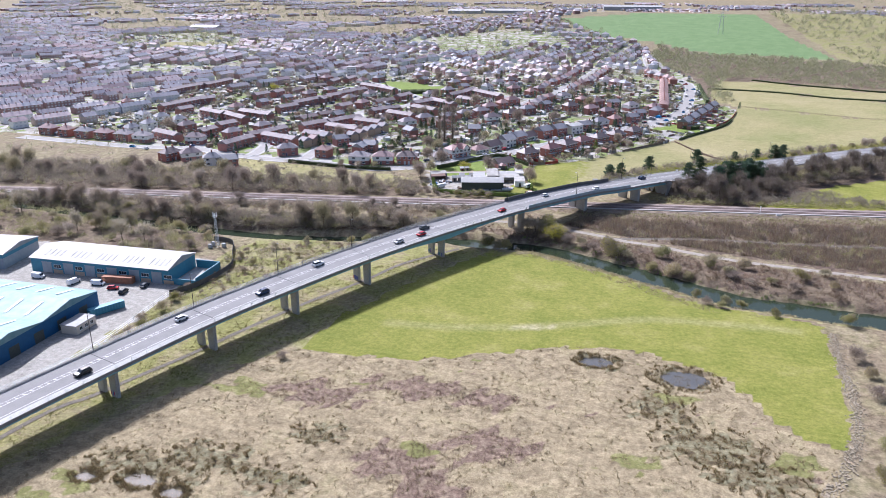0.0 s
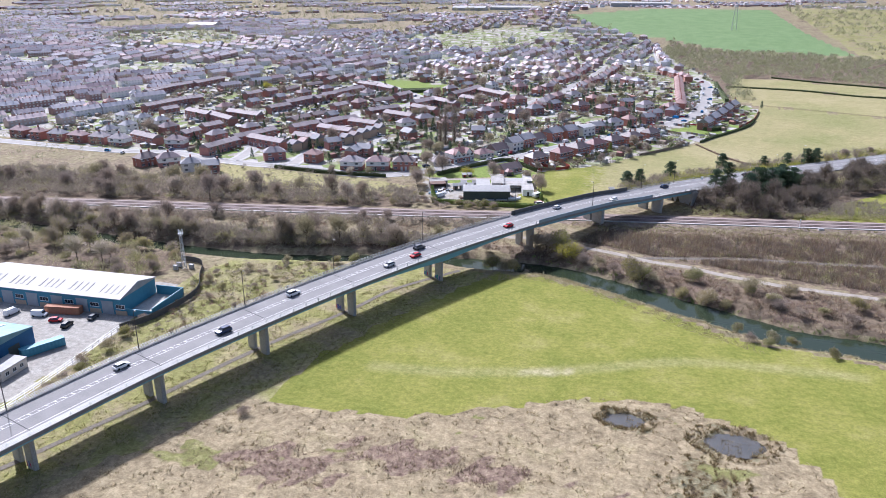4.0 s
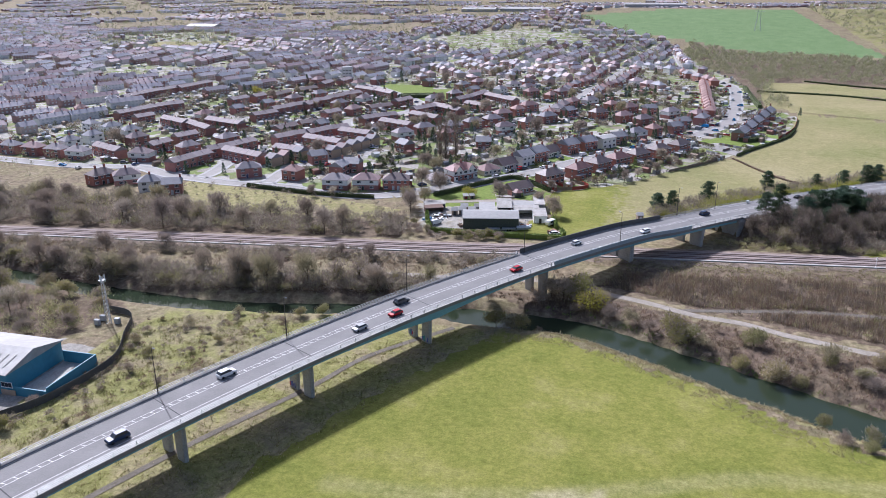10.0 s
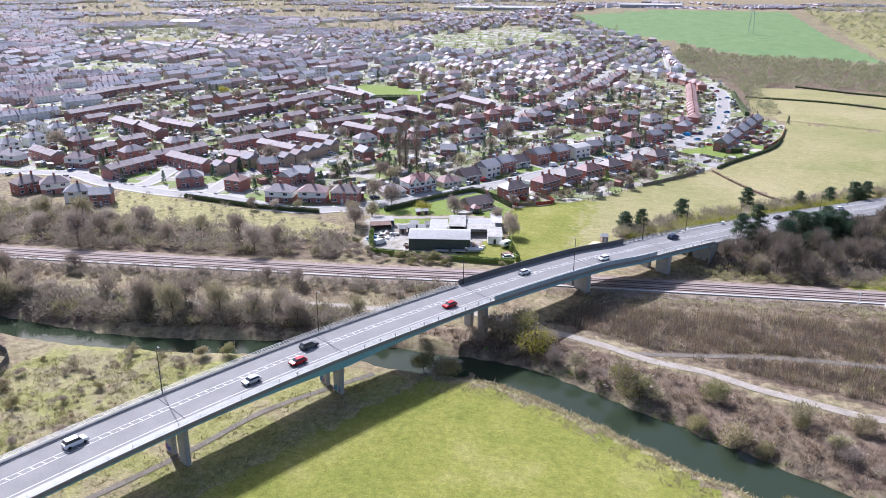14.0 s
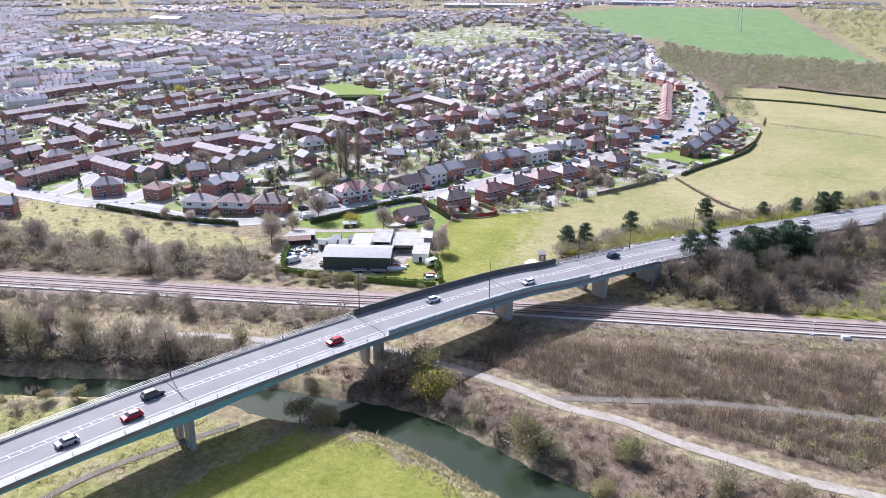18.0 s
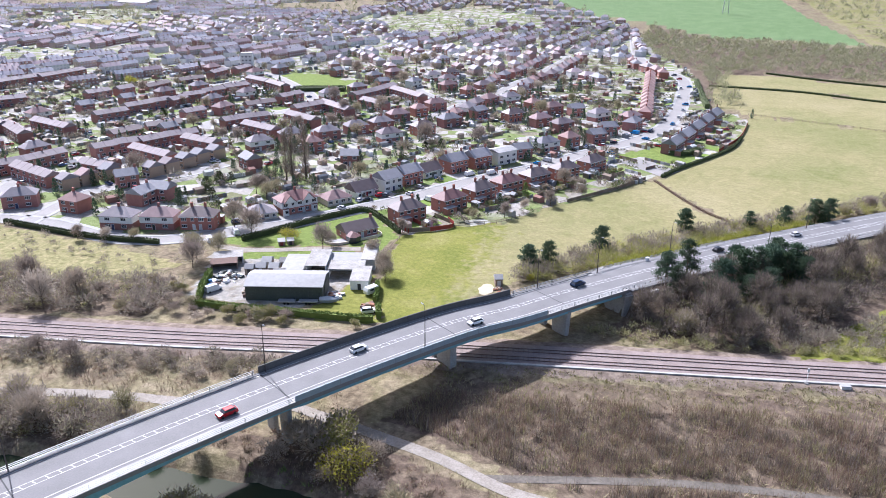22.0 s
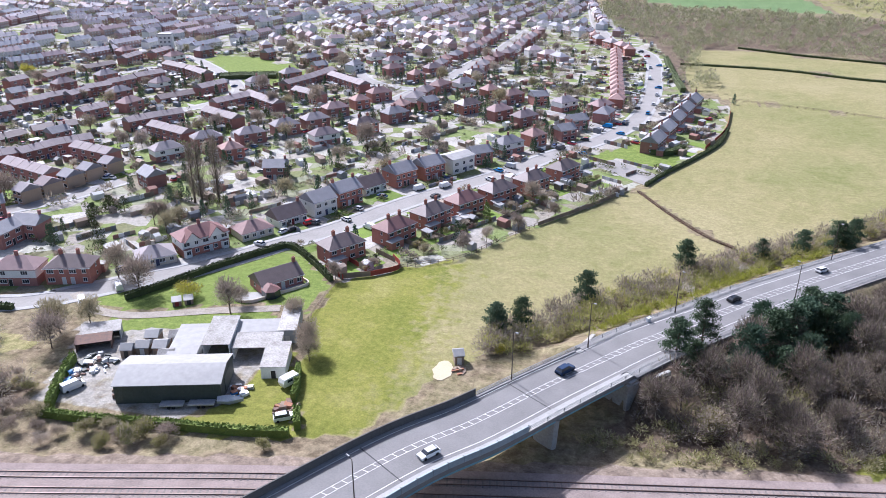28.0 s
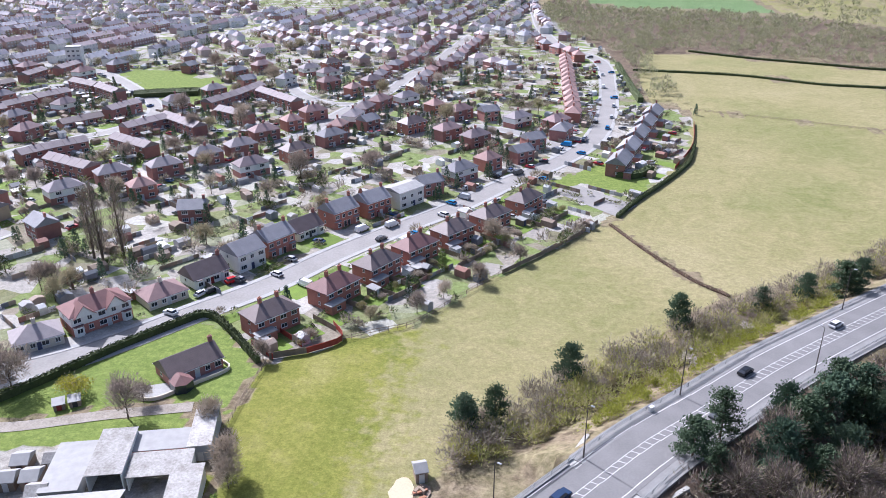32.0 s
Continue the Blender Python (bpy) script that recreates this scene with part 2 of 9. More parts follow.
M_TYRE = shade("tyre", (0.025, 0.025, 0.025), None, 1, 0.9)
M_RUST = shade("rusty_scrap", (0.2, 0.12, 0.09), (0.12, 0.09, 0.08), 1.2, 0.9)
M_TARP = shade("blue_tarpaulin", (0.06, 0.2, 0.42), None, 1, 0.6)
M_STEEL = shade("galvanised_steel", (0.5, 0.51, 0.52), None, 1, 0.45, metal=0.5)
M_ORANGE = shade("orange_oxide", (0.36, 0.17, 0.10), None, 1, 0.8)
M_SAND = shade("golf_bunker_sand", (0.50, 0.43, 0.30), (0.44, 0.37, 0.26), 0.3, 0.95)
CAR_PAINTS = [gloss("car_paint_" + k, c, 0.25, 0.1) for k, c in (("white", (0.72, 0.72, 0.72)), ("black", (0.015, 0.016, 0.018)), ("red", (0.42, 0.012, 0.02)),
              ("silver", (0.42, 0.43, 0.45)), ("navy", (0.02, 0.04, 0.09)), ("grey", (0.10, 0.105, 0.11)), ("bright_blue", (0.02, 0.22, 0.5)))]


# ---- mesh helpers ----
class Shape:
    """Collects faces for one mesh."""

    def __init__(self):
        self.v, self.f, self.mi = [], [], []

    def face(self, pts, mi=0):
        k = len(self.v)
        self.v += [tuple(p) for p in pts]
        self.f.append(tuple(range(k, k + len(pts))))
        self.mi.append(mi)
        return self

    def hull(self, rings, mi=0, caps=True):
        """Rings of equal length, joined one to the next."""
        k, n = len(self.v), len(rings[0])
        for r in rings:
            self.v += [tuple(p) for p in r]
        for a in range(len(rings) - 1):
            for b in range(n):
                c = (b + 1) % n
                self.f.append((k + a * n + b, k + a * n + c, k + a * n + n + c, k + a * n + n + b))
                self.mi.append(mi)
        if caps:
            self.f += [tuple(range(k + n - 1, k - 1, -1)), tuple(range(k + (len(rings) - 1) * n, k + len(rings) * n))]
            self.mi += [mi, mi]
        return self

    def box(self, x0, x1, y0, y1, z0, z1, mi=0, taper=0.0):
        t = taper
        return self.hull([[(x0, y0, z0), (x1, y0, z0), (x1, y1, z0), (x0, y1, z0)], [(x0 + t, y0 + t, z1), (x1 - t, y0 + t, z1), (x1 - t, y1 - t, z1), (x0 + t, y1 - t, z1)]], mi)

    def prism(self, poly, z0, z1, mi=0):
        return self.hull([[(x, y, z0) for x, y in poly], [(x, y, z1) for x, y in poly]], mi)

    def tube(self, a, b, ra, rb=None, n=6, mi=0):
        a, b = Vector(a), Vector(b)
        d = (b - a).normalized()
        u = d.orthogonal().normalized()
        w = d.cross(u)
        rb = ra if rb is None else rb
        return self.hull([[c + (u * math.cos(i * 2 * math.pi / n) + w * math.sin(i * 2 * math.pi / n)) * r for i in range(n)] for c, r in ((a, ra), (b, rb))], mi)

    def mesh(self, name, *mats, smooth=False):
        me = bpy.data.meshes.new(name)
        me.from_pydata(self.v, [], self.f)
        for m in mats:
            me.materials.append(m)
        if len(mats) > 1:
            me.polygons.foreach_set("material_index", self.mi)
        if smooth:
            me.polygons.foreach_set("use_smooth", [True] * len(self.f))
        me.update()
        return me


def part(name, sh, mats, parent, label="", at=None, smooth=False):
    """One mesh object under a thing or a part."""
    me = sh if isinstance(sh, bpy.types.Mesh) else sh.mesh(name, *(mats if isinstance(mats, (list, tuple)) else (mats,)), smooth=smooth)
    ob = new(name, me)
    ob.parent = parent
    if at is not None:
        ob.matrix_basis = at
    return tagged(ob, label)


def thing(name, label, category, group="", kind="", at=None):
    ob = new(name)
    if at is not None:
        ob.matrix_basis = at
    return tagged(ob, label, category, group, kind)


def single(name, sh, mats, label, category, group="", kind="", at=None, smooth=False):
    ob = new(name, sh if isinstance(sh, bpy.types.Mesh) else sh.mesh(name, *(mats if isinstance(mats, (list, tuple)) else (mats,)), smooth=smooth))
    if at is not None:
        ob.matrix_basis = at
    return tagged(ob, label, category, group, kind)


class Line:
    """A smooth line through points (Catmull-Rom), with lengths along it."""

    def __init__(self, pts, step=2.0):
        p = np.array(pts, float)
        p = np.vstack([2 * p[0] - p[1], p, 2 * p[-1] - p[-2]])
        out = []
        for k in range(1, len(p) - 2):
            n = max(2, int(np.linalg.norm(p[k + 1] - p[k]) / step))
            for u in np.arange(n) / n:
                a, b, c, d = p[k - 1 : k + 3]
                out.append(0.5 * (2 * b + (c - a) * u + (2 * a - 5 * b + 4 * c - d) * u**2 + (3 * b - a - 3 * c + d) * u**3))
        out.append(p[-2])
        self.p = np.array(out)
        self.s = np.r_[0, np.cumsum(np.linalg.norm(np.diff(self.p[:, :2], axis=0), axis=1))]
        self.length = self.s[-1]

    def at(self, s, off=0.0):
        """The place at s along the line and off metres to its right; its heading too."""
        q = np.array([np.interp(s, self.s, self.p[:, k]) for k in range(self.p.shape[1])])
        e = np.array([np.interp(s + 1, self.s, self.p[:, k]) - np.interp(s - 1, self.s, self.p[:, k]) for k in (0, 1)])
        e /= np.linalg.norm(e) + 1e-9
        q[0] += e[1] * off
        q[1] -= e[0] * off
        return q, math.atan2(e[1], e[0])

    def near(self, x, y):
        """The length along the line nearest to a place."""
        return self.s[np.argmin((self.p[:, 0] - x) ** 2 + (self.p[:, 1] - y) ** 2)]

    def strip(self, sh, o0, o1, z0=0.0, z1=None, s0=0.0, s1=None, step=3.0, mi=0):
        """A band between two offsets; a solid one from z0 to z1 if that is given."""
        s1 = self.length if s1 is None else s1
        ss = np.linspace(s0, s1, max(2, int((s1 - s0) / step) + 1))
        rings = []
        for s in ss:
            a, b = self.at(s, o0)[0], self.at(s, o1)[0]
            za, zb = (a[2], b[2]) if len(a) > 2 else (0, 0)
            if z1 is None:
                rings.append([(a[0], a[1], za + z0), (b[0], b[1], zb + z0)])
            else:
                rings.append([(a[0], a[1], za + z0), (b[0], b[1], zb + z0), (b[0], b[1], zb + z1), (a[0], a[1], za + z1)])
        if z1 is None:
            k = len(sh.v)
            for r in rings:
                sh.v += r
            for j in range(len(rings) - 1):
                sh.f.append((k + 2 * j, k + 2 * j + 2, k + 2 * j + 3, k + 2 * j + 1)[::-1])
                sh.mi.append(mi)
        else:
            sh.hull(rings, mi)
        return sh


# ---- the plan ----
ROAD = Line([(-151, -60, 9.6), (-146, 0, 9.8), (-139, 45, 10.0), (-132, 80, 10.2), (-122, 114.7, 10.5), (-111.2, 146.8, 11.0), (-98.1, 177.8, 11.4), (-83.6, 209.1, 11.6), (-64.5, 244.8, 11.7),
             (-38.6, 287, 11.3), (-13.4, 324.7, 9.9), (0, 340, 9.1), (10.5, 353.5, 8.4), (21, 367, 7.5), (32, 381, 6.5), (46, 396, 5.5), (62, 413, 4.7), (80, 429.5, 4.1), (99, 446, 3.8), (130, 472, 3.4),
             (170, 503, 3), (240, 550, 2.6), (340, 610, 2.4)])
S_ABUT = ROAD.near(23, 369)
RIVER = Line([(-420, 275), (-330, 266), (-250, 259), (-160, 252), (-118, 256), (-95, 262), (-70, 267), (-48, 267), (-30, 268), (-14, 264), (1, 256.5), (14, 250), (28, 243.5), (41, 237), (54, 231.5), (77, 228), (110, 224), (170, 214), (300, 195)])
RAILWAY = Line([(-420, 258), (-305, 280), (-246, 291), (-187, 300), (-132, 309), (-85, 316.5), (-41, 325), (-11, 330), (43, 338.5), (90, 346), (180, 361), (320, 385)])
MAIN = Line([(-124, 384), (-108, 398), (-95, 409), (-77, 432), (-63, 450), (-51, 471), (-35, 494), (-17, 518), (1, 548), (20, 576), (36, 612), (46, 665), (52, 735), (54, 800), (47, 838), (30, 868), (18, 922), (10, 996), (5, 1090), (0, 1200)])
WEST = Line([(-420, 400), (-329, 393), (-302, 395), (-276, 399), (-253, 390), (-233, 386), (-210, 383), (-184, 384), (-151, 377), (-134, 379), (-124, 384)])
SIDE = Line([(-108, 588), (-100, 606), (-97, 627), (-92, 654), (-85, 676), (-77, 714), (-72, 762), (-64, 794), (-57, 865), (-50, 930)])
CROSS = Line([(-87, 667), (-99, 668), (-110, 671), (-126, 687), (-139, 708), (-152, 740)])
CRESCENT = Line([(24, 594), (16, 601), (6, 613), (-3, 621), (-12, 625), (-24, 630)])
CLOSE = Line([(-191, 381), (-194, 403), (-195, 417), (-191, 428), (-184, 440), (-172, 456), (-163, 477)])
LOOP = Line([(-233, 387), (-230, 394), (-233, 412), (-238, 428), (-244, 428)])
GREENLANE = Line([(-345, 765), (-320, 760), (-295, 750), (-271, 734), (-232, 694), (-200, 655), (-190, 628), (-195, 600), (-206, 586), (-221, 560), (-214, 540)])
ESTATE_LANE = Line([(-313, 500), (-305, 525), (-295, 555), (-288, 580), (-280, 617), (-262, 650), (-250, 664)])
UPPER_LANE = Line([(-352, 540), (-340, 570), (-328, 592), (-318, 625), (-306, 655), (-294, 676), (-280, 705)])
FOOTPATH = Line([(-139, 60), (-132, 100), (-126, 111.5), (-120, 125.5), (-113, 141.5), (-106, 160.5), (-96, 184.5), (-87, 202.5), (-81.8, 213.4), (-75.6, 229.3), (-66, 243), (-57, 254)])
TRACK_E = Line([(-40, 297), (-19, 292), (-4, 288), (11, 282), (24, 280), (36, 275), (47, 272), (58, 269), (68, 268), (120, 262), (220, 250)])
TRACK_W = Line([(-220, 272), (-146, 277), (-123, 279), (-110, 284), (-83, 290), (-66, 292), (-40, 297)])
TRACK_N = Line([(6, 284.5), (18, 287.5), (30, 290.5), (44, 293.5), (60, 295.5), (78, 297), (120, 303), (240, 322)])
MEADOW_PATH = Line([(-62, 178), (-43, 180), (-14, 188), (21, 203), (45, 206), (68, 207)])
DRIVE = Line([(-120, 388), (-112, 382), (-105, 379.5), (-95, 380), (-78, 386), (-61, 391)])
TOWN_ROADS = ((MAIN, 4.0), (WEST, 3.2), (SIDE, 3.2), (CROSS, 3.0), (CLOSE, 3.0), (LOOP, 3.0), (CRESCENT, 2.8), (GREENLANE, 3.0), (ESTATE_LANE, 1.6), (UPPER_LANE, 1.6))

MARSH = [(-101, 127), (-95, 141), (-86, 152), (-66, 153), (-47, 155), (-28, 164), (-9, 174), (10, 179), (22, 178), (33, 174), (44, 169), (51, 155), (55, 147), (61, 141), (68, 138), (64, 120), (70, -60), (-152, -60), (-127, 70), (-112, 108)]
MEADOW = [(-83, 152), (-66, 153), (-47, 155), (-28, 164), (-9, 174), (10, 179), (22, 178), (33, 174), (44, 169), (51, 155), (55, 147), (61, 141), (70, 139), (74, 153), (75, 174), (77, 204), (77, 214), (45, 220), (32, 225), (17, 236), (0, 247), (-17, 255), (-30, 259), (-45, 258), (-52, 238), (-66, 212), (-78, 182)]
YARD = [(-320, 40), (-152, 60), (-146, 140), (-146, 178), (-150, 215), (-320, 216)]
GOLF = [(-36, 340), (-44, 363), (-51, 384), (-51, 409), (-36, 421), (-20, 431), (-9, 448), (1, 463), (20, 488), (31, 506), (38, 500), (50, 470), (60, 455), (36, 425), (12, 394), (-12, 372), (-24, 345)]
TAN_A = [(35, 506), (50, 480), (63, 457), (110, 480), (200, 530), (420, 640), (420, 590), (175, 639), (91, 673), (88, 662), (79, 604), (66, 569), (40, 512)]
TAN_B = [(92, 676), (175, 642), (420, 600), (420, 700), (215, 742), (135, 773), (74, 783), (72, 700)]
TAN_C = [(78, 788), (135, 777), (215, 746), (420, 706), (420, 770), (239, 802), (161, 837), (122, 864), (84, 850)]
SOUTHFIELD = [(67, 350), (80, 361), (90, 375), (104, 391), (117, 405), (152, 432), (420, 520), (420, 400), (180, 366)]
STRAW = [(-235, 384), (-198, 376), (-146, 371), (-112, 362), (-122, 346), (-164, 342), (-215, 346)]
LAWN = [(-90, 414), (-76, 427), (-68, 424), (-52, 407), (-53, 388), (-61, 394), (-78, 389), (-95, 383), (-107, 382), (-113, 386), (-104, 398)]
FARMYARD = [(-108, 374), (-97, 341), (-62, 341), (-55, 352), (-50, 372), (-58, 384), (-80, 384)]
DRIVEGRASS = [(-98, 371), (-78, 377), (-58, 384), (-61, 390), (-78, 385.5), (-95, 379), (-104, 377.5)]
FARMGRASS = [(-62, 338), (-37, 340), (-44, 363), (-50, 372), (-55, 352)]
WOODBAND = [(66, 690), (84, 790), (122, 868), (430, 775), (430, 900), (262, 1100), (90, 1150), (20, 1230), (30, 960), (66, 800)]
GREEN = [(-268, 735), (-235, 700), (-204, 664), (-190, 656), (-177, 676), (-172, 700), (-200, 736), (-254, 760)]
PLOTGREEN = [(8, 540), (38, 575), (55, 552), (48, 535), (27, 546), (14, 538)]
BANK = [tuple(map(float, RIVER.at(RIVER.near(-34, 268) + 6 * k, 7.2)[0])) for k in range(24)] + [tuple(map(float, RIVER.at(RIVER.near(-34, 268) + 6 * k, 11.0)[0])) for k in range(23, -1, -1)]
PLAYFIELD = [(-744, 1005), (-809, 1153), (-712, 1179), (-628, 1087)]
HILLFIELD = [(-77, 1305), (-164, 1463), (-4, 1560), (43, 1560), (190, 1560), (223, 1296), (264, 1122), (90, 1166), (7, 1247)]
TOWN = [(-1200, 470), (-420, 410), (-235, 388), (-207, 386), (-184, 387), (-151, 380), (-124, 388), (-100, 404), (-88, 417), (-72, 425), (-50, 410), (-36, 421), (-20, 431), (-9, 448), (1, 463), (20, 488), (31, 506), (60, 556), (76, 585), (87, 645), (88, 662),
        (68, 690), (66, 790), (60, 860), (30, 1000), (-10, 1240), (-80, 1300), (-170, 1460), (-100, 1600), (400, 1700), (900, 2600), (900, 4800), (-4000, 4800), (-4000, 2200)]


def inside(poly, x, y):
    """Whether places lie within a polygon (arrays)."""
    res = np.zeros(x.shape, bool)
    for (ax, ay), (bx, by) in zip(poly, poly[1:] + poly[:1]):
        if ay != by:
            res ^= ((ay > y) != (by > y)) & (x < (bx - ax) * (y - ay) / (by - ay) + ax)
    return res


def away(line, x, y):
    """Distance of places from a line, and the nearest index on it."""
    d, ix = np.full(x.shape, 1e9), np.zeros(x.shape, int)
    for k in range(0, len(line.p)):
        e = (x - line.p[k, 0]) ** 2 + (y - line.p[k, 1]) ** 2
        m = e < d
        d[m], ix[m] = e[m], k
    return np.sqrt(d), ix


def wavy(x, y, size, seed=0):
    """Cheap smooth noise between -1 and 1."""
    r = np.random.RandomState(seed)
    out = np.zeros(np.shape(x))
    for k in range(6):
        a, p, f = r.uniform(0, 6.28), r.uniform(0, 6.28), r.uniform(0.7, 1.6) / size * 6.28
        out = out + np.sin((x * math.cos(a) + y * math.sin(a)) * f + p)
    return out / 3.2


PONDS = [(7, 169, 4.2, 2.6), (32.5, 165, 5.6, 3.8), (-90, 84, 3.4, 2.0), (-80, 82, 2.4, 1.5), (-103, 82, 2.6, 1.4)]


# patches of the marsh: x, y, two radii
BRAMBLES = [(-66, 130, 16, 7), (-40, 140, 16, 6), (-20, 139, 9, 6), (-34, 106, 13, 9), (-14, 118, 12, 8), (-24, 98, 10, 6), (-56, 60, 14, 9), (10, 80, 14, 9), (40, 60, 14, 10), (-90, 30, 18, 12), (-20, 30, 16, 12)]
HOLLOWS = [(-92, 88, 15, 7), (-78, 96, 12, 6), (-58, 112, 7, 5), (-60, 92, 9, 5), (38, 132, 14, 10), (25, 148, 9, 9), (31, 165, 9, 6.5), (7, 169, 8, 4.5), (48, 122, 12, 7), (0, 55, 16, 9), (-60, 20, 18, 9), (50, 20, 15, 12)]
GREENS = [(-88, 127, 8, 5), (-33, 111, 5, 3), (57, 130, 7, 5), (30, 153, 8, 3), (-105, 70, 7, 12), (20, 120, 7, 4)]


def patches(spots, x, y, seed):
    """How far places lie within the patches, 0 to 1, with ragged edges."""
    m = np.zeros(np.shape(x))
    for px, py, a, b in spots:
        m = np.maximum(m, 1.5 - np.hypot((x - px) / a, (y - py) / b))
    return np.clip((m - 0.45 + 0.45 * wavy(x, y, 9, seed) + 0.3 * wavy(x, y, 4.4, seed + 1)) / 0.5, 0, 1)


def terrain(x, y):
    """The height of the ground."""
    z = np.zeros(x.shape)
    near = (np.abs(x) < 430) & (y < 760) & (y > -70)
    xn, yn = x[near], y[near]
    zn = np.zeros(xn.shape)
    m = inside(MARSH, xn, yn)
    zn = np.where(m, 0.25 * wavy(xn, yn, 7, 1) + 0.2 * wavy(xn, yn, 3.5, 2), 0.02 * wavy(xn, yn, 30, 3))
    for px, py, a, b in PONDS:
        q = ((xn - px) / a) ** 2 + ((yn - py) / b) ** 2 + 0.25 * wavy(xn, yn, 5, 4)
        zn = np.where(q < 2.2, zn - 0.9 * np.clip((2.2 - q) / 1.4, 0, 1), zn)
    d, _ = away(RIVER, xn, yn)
    half = np.where(xn < -60, 2.8, 4.3 + np.clip((xn - 4) / 14, 0, 1.1)) + 0.6 * wavy(xn, yn, 9, 5)
    zn = np.where(d < half + 5, zn - 3.4 * np.clip((half + 5 - d) / 5, 0, 1), zn)
    d, ix = away(ROAD, xn, yn)
    top = ROAD.p[ix, 2] - 0.35
    bank = np.clip(top - np.clip(d - 8.5, 0, 99) * 0.55, 0, 99)
    zn = np.where((ROAD.s[ix] > S_ABUT) & (bank > 0), np.maximum(zn, bank), zn)
    d, _ = away(RAILWAY, xn, yn)
    zn = np.where(d < 10, np.maximum(zn, 0.9 - np.clip(d - 7, 0, 9) * 0.3), zn)
    z[near] = zn
    hill = np.clip((y - 1150) * 0.1, 0, 41) * np.clip((1800 - y) / 200, 0, 1) * np.clip((x + 500) / 330, 0, 1) * np.clip((700 - x) / 300, 0, 1)
    return z + np.where(y > 1150, hill, 0)


def spread(lo, hi, fine, outer):
    """Grid coordinates, fine between lo and hi and widening outwards."""
    mid = list(np.arange(lo, hi, fine))
    a, b, g = [], [], fine
    p, q = lo, mid[-1]
    while p > -outer:
        g = min(g * 1.12, 25 if p > -1000 else 400)
        p -= g
        a.append(p)
    g = fine
    while q < outer:
        g = min(g * 1.12, 25 if q < 1900 else 400)
        q += g
        b.append(q)
    return np.array(a[::-1] + mid + b)


